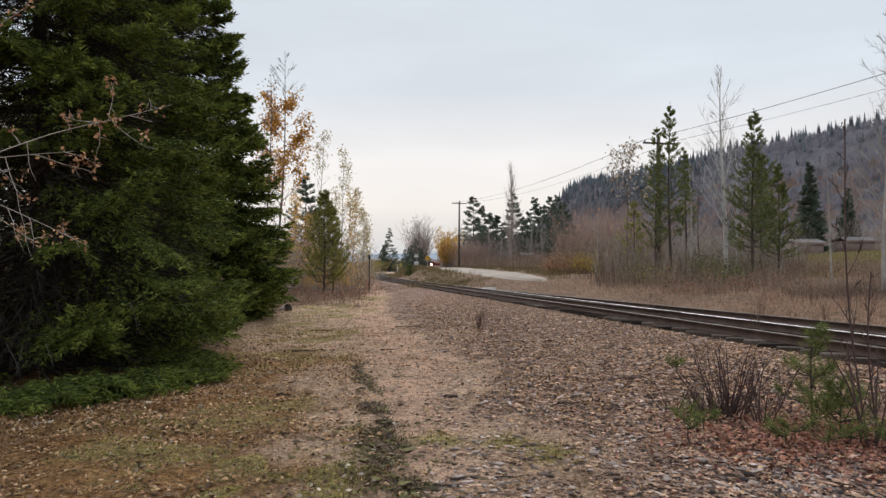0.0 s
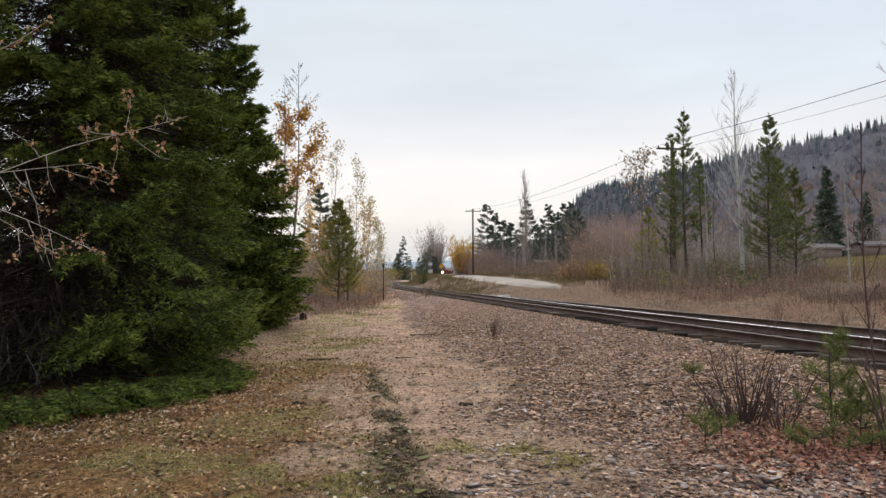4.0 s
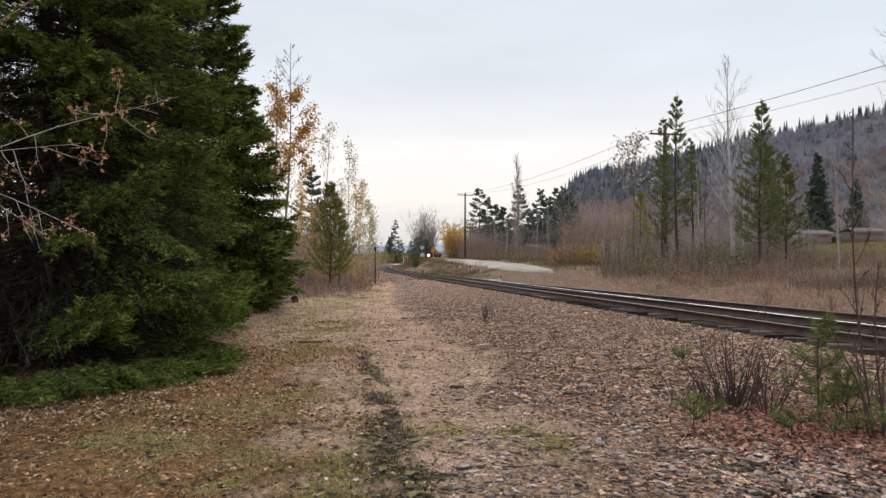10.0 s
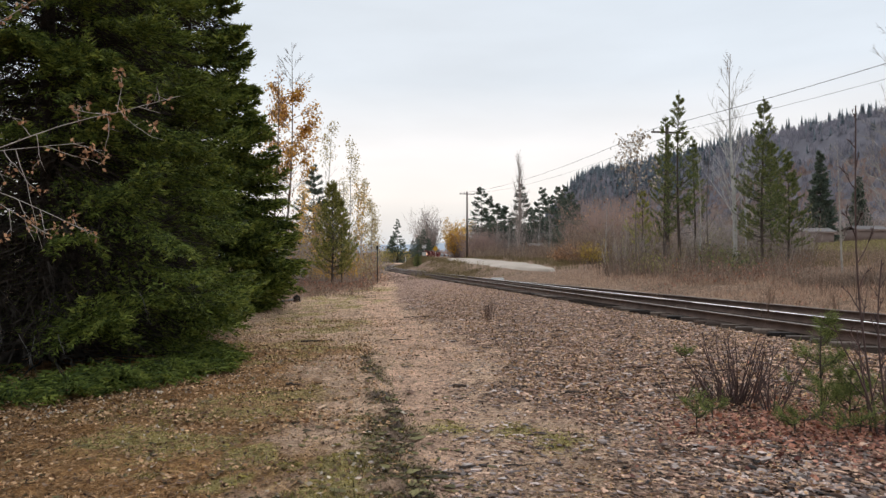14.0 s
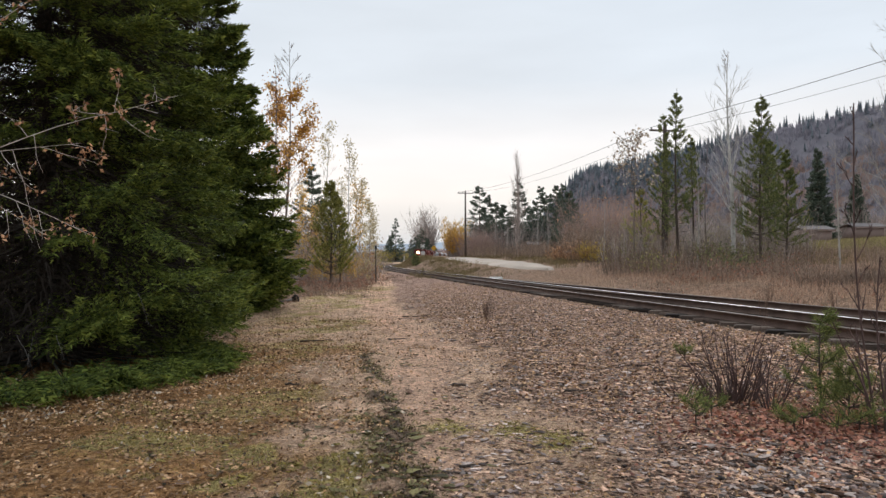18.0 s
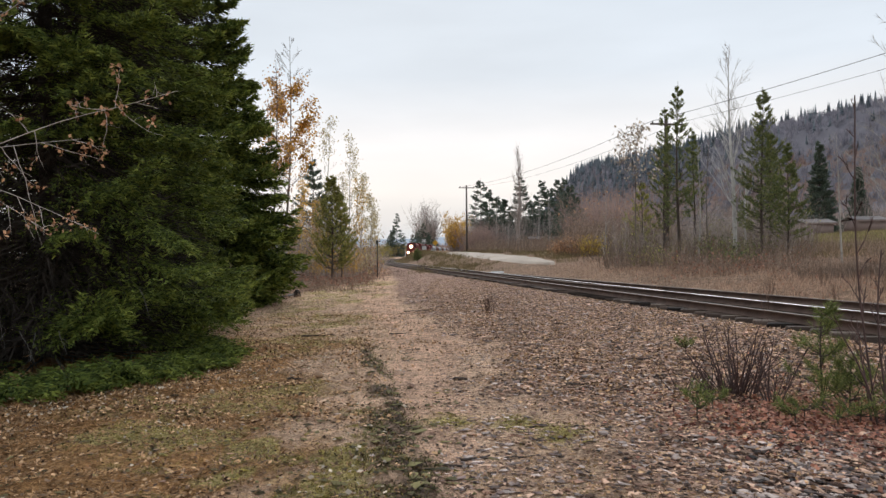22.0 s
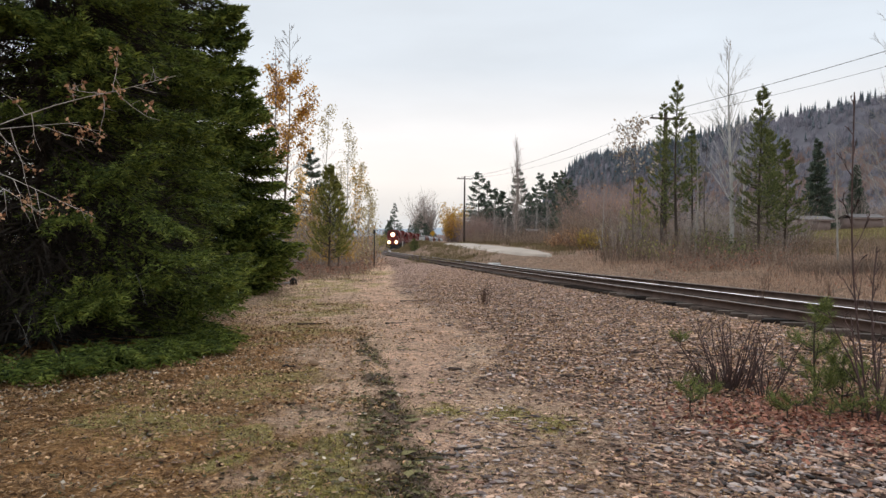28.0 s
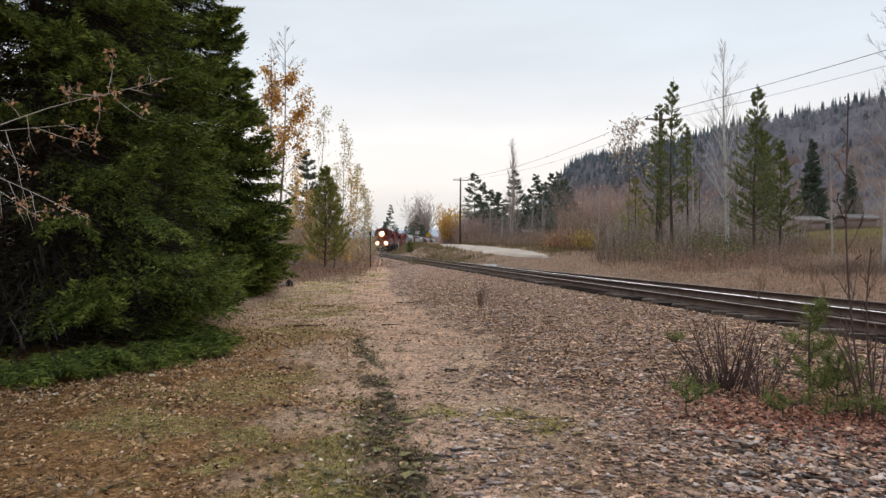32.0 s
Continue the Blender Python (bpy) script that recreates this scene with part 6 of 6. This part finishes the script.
shrub("bare_shrub", 3.16, 7.7, 0.95, 26, 1, M_SHRUB, "bare dark red-brown shrub with many upright stems", 0.85, 4, 0.0085, 0.22)
shrub("bare_shrub", 3.05, 7.75, 0.35, 46, 9, M_SHRUB, "low dark tangle at the foot of the bare shrub", 1.2, 4, 0.008, 0.24)
shrub("bare_shrub", 3.36, 7.3, 0.75, 12, 2, M_SHRUB, "bare dark shrub growing beside the young pine", 0.8, 4, 0.007, 0.12)
shrub("bare_shrub", 3.86, 6.3, 1.2, 4, 3, M_SHRUB, "bare dark shrub at the foot of a thin sapling", 0.45, 3, 0.010)
shrub("bare_shrub", 2.62, 7.9, 0.62, 6, 4, M_SHRUB, "small bare red-brown shrub", 0.9, 3, 0.006)
for _x, _y, _h, _s, _ln in ((3.92, 6.42, 3.1, 8, (-0.055, 0.0)), (4.06, 6.5, 1.7, 18, (-0.02, 0.0))):
    slender("sapling", (_x, _y, gz(_x, _y)), "thin dark bare sapling with few upright twigs", _h, _s, M_SHRUB, 0.010, 13, 0.16, 1.6, 0.12, lean=_ln, sway=0.016, sub=2)
_bare = np.random.default_rng(12)


def young_pine(x, y, h, reach, label, group, low=0.12, whorl=0.075, per=5, needles=26, nl=0.075, shoots=3):
    conifer_thing("young_pine", (x, y, gz(x, y)), lodgepole(_bare, h, reach, low, whorl, per, needles, shoots, nl, 0.0048, 0.55, 0.9), M_YPINE, label, "young pine", group)


young_pine(3.74, 7.07, 0.95, 0.29, "young light green pine beside bare shrubs", "young pines", 0.08, 0.12, 5, 30, 0.085, 3)
young_pine(3.99, 7.0, 0.50, 0.24, "young light green pine beside bare shrubs", "young pines", 0.08, 0.09, 5, 28, 0.08, 4)
for _x, _y, _h, _w2 in ((2.32, 6.6, 0.27, 0.06), (2.60, 6.95, 0.13, 0.10), (3.12, 6.35, 0.12, 0.22), (3.45, 6.25, 0.14, 0.26), (3.28, 6.5, 0.12, 0.22), (3.68, 6.3, 0.16, 0.24), (3.95, 6.15, 0.2, 0.2), (3.46, 10.3, 0.16, 0.08)):
    young_pine(_x, _y, _h, _w2, "small green pine seedling among fallen leaves", "pine seedlings", 0.2, 0.055, 4, 22, 0.055, 2)
conifer_thing("young_pine", (px(725, 92), 92, gz(px(725, 92), 92)), lodgepole(_bare, 1.8, 0.7, 0.1, 0.16, 6, 16, 5, 0.16, 0.04, 0.5, 0.9), M_PINE, "small bushy green pine beyond the line", "young pine")
shrub("dead_weed", px(848, 17.5), 17.5, 0.5, 14, 5, M_WEED, "dead brown weed standing in the gravel", 0.35, 8, 0.006)
shrub("dead_weed", px(858, 17.8), 17.8, 0.75, 4, 6, M_WEED, "thin dead weed stalks in the gravel", 0.2, 4, 0.005)
for _i, (_x, _d) in enumerate(((1335, 15.5), (1348, 21), (1500, 20), (1540, 19), (1440, 22), (1520, 24), (1465, 18))):
    shrub("dead_weed", px(_x, _d), _d, 0.8, 6, 20 + _i, M_WEED, "tall dead weed in the dry grass", 0.3, 6, 0.006)

# dead twigs hanging in the hollow under the spruce
_dt = thing("dead_branch", (-5.2, 8.4, gz(-5.2, 8.4)), "pale dead twigs under the spruce skirt", "branch")
g, _t = Geo(), []
_rd = np.random.default_rng(91)
for _q in range(9):
    grow(g, _rd, (_rd.uniform(-0.5, 1.4), _rd.uniform(-0.2, 0.6), _rd.uniform(0.5, 1.1)), (_rd.normal() * 0.4, _rd.normal() * 0.3, -1), _rd.uniform(0.3, 0.55), 0.004, 1, _t, 0.6, 4, 0.12, -0.1, 4, 0.4)
part("twig_tangle", g, M_DEADTWIG, _dt)["kind"] = "stuff"

# birch whose branches reach in from beside the spruce
def limb(geo, rng, p, d, length, r, bend=0.0, n=11, wig=0.10):
    """A thin crooked limb that bends up (or down) towards its end."""
    d = np.array(d, float) / np.linalg.norm(d)
    pts = [np.array(p, float)]
    for i in range(n - 1):
        d = d + rng.normal(size=3) * (wig, wig, wig * 0.6) + np.array((0, 0, bend / n))
        d = d / np.linalg.norm(d)
        pts.append(pts[-1] + d * length / (n - 1))
    pts = np.array(pts)
    geo.tube(pts, np.linspace(r, r * 0.3, n), 5)
    return pts


_b = thing("birch_tree", (-4.95, 6.0, gz(-4.95, 6.0)), "small pale birch reaching out with few orange leaves", "tree")
g, _t = Geo(), []
_rb = np.random.default_rng(17)
grow(g, _rb, (0, 0, -0.1), (0.0, 0, 1), 5.2, 0.05, 0, [], 0.5, 6, 0.02, 0.1, 7, 0.2)
BIRCH_LIMBS = [  # height, direction, length, radius, bend, side twigs: (part of the way, direction, length, bend)
    (2.13, (1, 0.02, 0.315), 2.76, 0.0066, -0.10, ((0.79, (0.1, 0, 1), 0.36, -0.7), (0.76, (-1, 0.1, 0.06), 0.48, 0.25), (0.80, (0.6, 0.1, -0.75), 0.50, 0.7), (0.755, (0.12, 0, -1), 0.37, 0.1), (0.66, (-0.1, 0, 1), 0.14, 0), (0.50, (-0.5, 0, 0.7), 0.30, -0.3), (0.52, (0.3, 0.1, -1), 0.34, 0), (0.93, (0.1, 0.2, 0.9), 0.13, 0), (0.86, (0.8, 0.1, -0.3), 0.18, 0))),
    (2.41, (1, -0.04, 0.02), 1.80, 0.0054, 0.05, ((0.80, (1, 0, -0.22), 0.55, -0.1), (0.95, (1, 0.1, -0.25), 0.26, 0.2), (0.66, (0.35, 0.1, -1), 0.90, 0.1), (0.60, (0.45, 0, -0.9), 0.38, 0.5), (0.52, (0.4, 0, -0.9), 0.32, 0))),
    (2.52, (1, 0.0, -0.36), 2.00, 0.006, -0.10, ((0.72, (0.4, 0, -1), 0.30, 0.2), (0.62, (0.5, 0.1, -1), 0.42, 0.1), (0.85, (0.9, 0, -0.5), 0.25, 0))),
    (2.52, (1, -0.08, -0.42), 1.60, 0.005, -0.20, ((0.75, (0.2, 0, -1), 0.25, 0.1), (0.88, (0.8, 0.2, -0.6), 0.22, 0))),
    (3.20, (1, 0.1, 0.30), 1.45, 0.006, 0.4, ())]
_lf = []
for _z, _dir, _len, _r4, _bend, _side in BIRCH_LIMBS:
    _main = limb(g, _rb, (0.02, 0, _z), _dir, _len, _r4, _bend, 11, 0.045)
    _lf.append(_main[8:9] if _z == 2.13 else _main[7:])
    for _s4, _d4, _l4, _b4 in _side:
        _q = _main[int(_s4 * 10)] + (_main[min(int(_s4 * 10) + 1, 10)] - _main[int(_s4 * 10)]) * (_s4 * 10 % 1)
        _tw = limb(g, _rb, _q, _d4, _l4, 0.0034, _b4, 7, 0.14)
        _lf.append(_tw[::2] if _rb.random() < 0.6 else _tw[:1])
        for _k4 in (2, 4):
            _dd = _rb.normal(size=3) * (0.6, 0.4, 0.6) + (0.4, 0, -0.2)
            _lf.append(limb(g, _rb, _tw[_k4], _dd, 0.11, 0.002, 0, 4, 0.1)[2:])
part("trunk", g, M_BIRCHTWIG, _b, smooth=True)
part("leaves", leaf_cloud(_rb, _lf, 330, 0.042, 0.022, 0.5), M_BIRCHLEAF, _b)


def stick(x, y, ln, rz, r, seed, name="stick", label="dark fallen stick on the path"):
    rng = np.random.default_rng(seed)
    ob = thing(name, (x, y, gz(x, y) + r * 0.8), label, "stick", "fallen sticks", rz=rz)
    g = Geo(); f = np.linspace(-0.5, 0.5, 7)
    g.tube(np.stack([f * ln, np.cumsum(rng.normal(size=7)) * ln * 0.02, np.abs(rng.normal(size=7)) * 0.006], 1), r * np.linspace(1.1, 0.6, 7), 6, cap=True)
    part("wood", g, M_STICK, ob)


def spot(x, y):
    d = 1.65 * 1230.6 / (y - 467.5)
    return px(x, d), d


for _i, (_x, _y, _l, _rz, _r2) in enumerate(((548, 623, 0.62, 14, 0.018), (570, 585, 0.5, 3, 0.014), (690, 620, 0.34, 15, 0.014), (505, 712, 0.17, 8, 0.014), (800, 704, 0.17, 3, 0.024), (723, 578, 0.7, 20, 0.016), (785, 858, 0.28, -18, 0.012), (825, 843, 0.26, 32, 0.011), (900, 840, 0.25, 18, 0.007), (985, 715, 0.55, 4, 0.013), (1000, 702, 0.4, -12, 0.01), (1180, 700, 0.5, -4, 0.012), (905, 706, 0.2, 0, 0.014), (600, 738, 0.14, -40, 0.012), (1000, 858, 0.12, 10, 0.008), (930, 868, 0.14, -20, 0.006))):
    _a, _d = spot(_x, _y)
    stick(_a, _d, _l, _rz, _r2, _i)
_a, _d = spot(548, 714)
_st = bmesh.new(); bmesh.ops.create_icosphere(_st, subdivisions=2, radius=0.062)
for v in _st.verts:
    v.co = Vector((v.co.x * 1.2, v.co.y, v.co.z * 0.75)) * (0.8 + 0.4 * noise.noise(v.co * 14))
_so = solid("stone", _st, M_CLOD); _so.matrix_world = pose(_a, _d, gz(_a, _d) + 0.03); tagged(_so, "dark rounded stone on the litter", "stone")
for _i, (_x, _y, _r3) in enumerate(((1052, 803, 0.055), (1085, 822, 0.04), (968, 832, 0.035), (858, 862, 0.03), (1105, 600, 0.05), (820, 868, 0.022), (405, 692, 0.035), (700, 690, 0.02), (915, 850, 0.025), (1240, 812, 0.05), (1180, 845, 0.06), (1330, 850, 0.07))):
    _a, _d = spot(_x, _y)
    _st = bmesh.new(); bmesh.ops.create_icosphere(_st, subdivisions=1, radius=_r3)
    for v in _st.verts:
        v.co = Vector((v.co.x * 1.3, v.co.y, v.co.z * 0.6)) * (0.75 + 0.5 * noise.noise(v.co * 30 + Vector((_i * 3.1, 0, 0))))
    _so = solid("stone", _st, M_STONE); _so.matrix_world = pose(_a, _d, gz(_a, _d) + _r3 * 0.3, 0, 0, _i * 40); tagged(_so, "pale grey loose stone lying on the gravel", "stone", "loose stones")
_a, _d = px(511, 25.0), 25.0
_lg = thing("stump", (_a, _d, gz(_a, _d)), "charred low stump at the edge of the spruces", "stump")
g = Geo(); g.tube([(0, 0, -0.1), (0.01, 0, 0.04), (-0.01, 0, 0.11), (0.03, 0, 0.2), (0.05, 0, 0.23)], [0.17, 0.13, 0.14, 0.11, 0.05], 9, cap=True); part("wood", g, M_SHADED_CHAR_BARK, _lg)
g = Geo(); g.tube([(-0.1, -0.1, 0.08), (-0.35, -0.25, 0.04), (-0.6, -0.3, 0.03)], [0.05, 0.035, 0.02], 6, cap=True); part("root", g, M_DEADTWIG, _lg)

# ---------------------------------------------------------------- the train
def wheelset(parent, y, r=0.5):
    for s in (-1, 1):
        g = Geo(); g.tube([(s * 0.70, y, r), (s * 0.83, y, r)], r, 20, cap=True)
        part("wheel", g, M_DARKMETAL, parent)
    g = Geo(); g.tube([(-0.7, y, r), (0.7, y, r)], 0.08, 8); part("axle", g, M_DARKMETAL, parent)


def prism(profile, y0, y1):
    """A bmesh: a cross-section (x, z) drawn out along y."""
    bm = bmesh.new()
    a = [bm.verts.new((x, y0, z)) for x, z in profile]; b = [bm.verts.new((x, y1, z)) for x, z in profile]
    n = len(profile)
    bm.faces.new(a); bm.faces.new(b[::-1])
    for i in range(n):
        bm.faces.new((a[i], b[i], b[(i + 1) % n], a[(i + 1) % n]))
    bmesh.ops.recalc_face_normals(bm, faces=bm.faces)
    return bm


def locomotive(lit):
    """Its nose at y = 0 pointing to -y, rail tops at z = 0."""
    ob = thing("locomotive", (0, 0, 0), "red diesel locomotive with lit headlights" if lit else "red diesel locomotive coupled behind the leading one", "locomotive", "locomotives")
    L = 22.0
    solid("frame", bevel_box((3.0, L - 1.2, 0.42), 0.05, (0, L / 2, 1.35)), M_DARKMETAL, ob)
    solid("fuel_tank", bevel_box((2.7, 5.4, 0.85), 0.18, (0, L / 2, 0.72), 2), M_DARKMETAL, ob)
    solid("nose", prism([(-1.25, 1.55), (1.25, 1.55), (1.25, 2.75), (0.95, 3.15), (-0.95, 3.15), (-1.25, 2.75)], 0.9, 2.9), M_RED, ob)
    solid("cab", prism([(-1.55, 1.55), (1.55, 1.55), (1.55, 3.9), (1.15, 4.45), (0.5, 4.62), (-0.5, 4.62), (-1.15, 4.45), (-1.55, 3.9)], 2.9, 5.6), M_RED, ob)
    solid("hood", prism([(-0.95, 1.55), (0.95, 1.55), (0.95, 4.0), (0.7, 4.3), (-0.7, 4.3), (-0.95, 4.0)], 5.6, 16.0), M_RED, ob)
    solid("radiator", prism([(-1.0, 1.55), (1.0, 1.55), (1.0, 3.4), (1.5, 3.85), (1.5, 4.4), (1.1, 4.65), (-1.1, 4.65), (-1.5, 4.4), (-1.5, 3.85), (-1.0, 3.4)], 16.0, 20.8), M_RED, ob)
    for x in (-0.62, 0.62):
        solid("windshield", bevel_box((1.0, 0.06, 0.62), 0.04, (x, 2.87, 3.55)), M_GLASS, ob)
    for s in (-1, 1):
        solid("cab_window", bevel_box((0.05, 1.1, 0.6), 0.02, (s * 1.56, 4.3, 3.45)), M_GLASS, ob)
        for y in np.arange(6.4, 20.5, 2.4):
            solid("hood_door", bevel_box((0.05, 1.9, 1.9), 0.02, (s * (0.97 if y < 15.5 else 1.02), float(y), 2.6)), M_RED, ob)
        g = Geo()
        for y in np.arange(1.0, 21.2, 1.7):
            if y < 3 or y > 5.6:
                g.tube([(s * 1.46, y, 1.5), (s * 1.46, y, 2.6)], 0.02, 5)
        g.tube([(s * 1.46, 5.8, 2.6), (s * 1.46, 21, 2.6)], 0.02, 5)
        part("handrail", g, M_WHITE, ob)
    for y, r in ((8.0, 0.45), (10.5, 0.35), (12.6, 0.45)):
        g = Geo(); g.tube([(0, y, 4.25), (0, y, 4.55)], r, 14, cap=True); part("roof_fan", g, M_DARKMETAL, ob)
    solid("number_board", bevel_box((1.9, 0.1, 0.34), 0.04, (0, 2.86, 4.12)), M_DARKMETAL, ob)
    solid("snow_plow", prism([(-1.5, 0.12), (1.5, 0.12), (1.5, 1.1), (-1.5, 1.1)], 0.25, 0.45), M_DARKMETAL, ob)
    solid("pilot", bevel_box((3.0, 0.35, 0.75), 0.05, (0, 0.7, 1.35)), M_RED, ob)
    g = Geo(); g.tube([(0, -0.35, 0.95), (0, 0.6, 0.95)], 0.14, 8, cap=True); part("coupler", g, M_DARKMETAL, ob)
    for y in (L / 2 - 6.9, L / 2 + 6.9):
        b = solid("bogie", bevel_box((2.3, 4.4, 0.5), 0.08, (0, y, 0.68)), M_DARKMETAL, ob)
        for k in (-1.75, 0, 1.75):
            wheelset(b, y + k)
    g = Geo(); g.tube([(0, 0.78, HEAD_Z), (0, 0.9, HEAD_Z)], 0.30, 20, cap=True)
    lamp = part("headlight", g, M_LAMP if lit else M_GLASS, ob)
    if lit:
        # glowing ring added round the lens to imitate its glare
        g = Geo(); g.tube([(0, 0.81, HEAD_Z), (0, 0.92, HEAD_Z)], 0.58, 20, cap=True)
        part("glare_ring", g, M_GLARE, lamp)
    solid("headlight_case", bevel_box((1.3, 2.05, 1.3), 0.08, (0, 1.95, HEAD_Z)), M_RED, ob)
    for x in (-0.85, 0.85):
        g = Geo(); g.tube([(x, 0.40, 1.62), (x, 0.52, 1.62)], 0.22, 16, cap=True)
        lamp = part("ditch_light", g, M_DITCH if lit else M_GLASS, ob)
        if lit:
            # the same added glare ring round each ditch light
            g = Geo(); g.tube([(x, 0.44, 1.62), (x, 0.54, 1.62)], 0.46, 16, cap=True)
            part("glare_ring", g, M_GLARE, lamp)
        solid("ditch_light_bracket", bevel_box((0.6, 0.3, 0.6), 0.04, (x, 0.68, 1.62)), M_DARKMETAL, ob)
    return ob


HEAD_Z = 3.42


def hopper_car(mat, label):
    """A covered hopper, its leading end at y = 0."""
    ob = thing("hopper_car", (0, 0, 0), label, "rail car", "covered hopper cars")
    L = 17.5
    solid("body", prism([(-1.5, 1.5), (-1.1, 1.1), (1.1, 1.1), (1.5, 1.5), (1.52, 3.6), (1.2, 4.2), (0.5, 4.45), (-0.5, 4.45), (-1.2, 4.2), (-1.52, 3.6)], 1.0, L - 1.0), mat, ob)
    for y in np.linspace(2.0, L - 2.0, 9):
        for s in (-1, 1):
            solid("rib", bevel_box((0.10, 0.12, 2.2), 0.02, (s * 1.55, float(y), 2.5)), mat, ob)
    for y in (4.3, 8.75, 13.2):
        solid("chute", prism([(-1.1, 1.15), (1.1, 1.15), (0.4, 0.45), (-0.4, 0.45)], y - 1.2, y + 1.2), mat, ob)
    solid("roof_walk", bevel_box((0.8, L - 2.4, 0.08), 0.01, (0, L / 2, 4.5)), M_GREYCAR, ob)
    for y in (2.2, L - 2.2):
        b = solid("bogie", bevel_box((2.2, 2.4, 0.4), 0.06, (0, y, 0.6)), M_DARKMETAL, ob)
        for k in (-0.9, 0.9):
            wheelset(b, y + k, 0.45)
    return ob


TRAIN = [(locomotive(True), 22.0), (locomotive(False), 22.0), (locomotive(False), 22.0), (hopper_car(M_GREYCAR, "pale grey covered hopper car"), 17.5)]
for _i in range(6):
    TRAIN.append((hopper_car(M_BROWNCAR, "brown covered hopper car") if _i == 0 else copy_thing(TRAIN[3 if _i % 2 else 4][0], pose(0, 0, 0)), 17.5))


def head_at(t):
    """How far along the line (by y) the leading nose is."""
    return 332.0 - 4.89 * t - 0.0385 * t * t


def on_line(y0, length):
    """Pose of a vehicle whose leading end is at y0."""
    y1 = y0 + length
    a = Vector((float(rail_x(y0)), y0, float(rail_z(y0)))); b = Vector((float(rail_x(y1)), y1, float(rail_z(y1))))
    d = (b - a).normalized()
    x = d.cross(Vector((0, 0, 1))).normalized(); z = x.cross(d)
    m = Matrix((x, d, z)).transposed().to_4x4()
    return Matrix.Translation(a) @ m


def motions():
    """The train rolls towards the camera round the bend."""
    behind = 0.0
    for car, length in TRAIN:
        walk(car, [(t, on_line(head_at(t) + behind, length)) for t in np.arange(0, 32.01, 1.0)])
        behind += length + 0.6


motions()
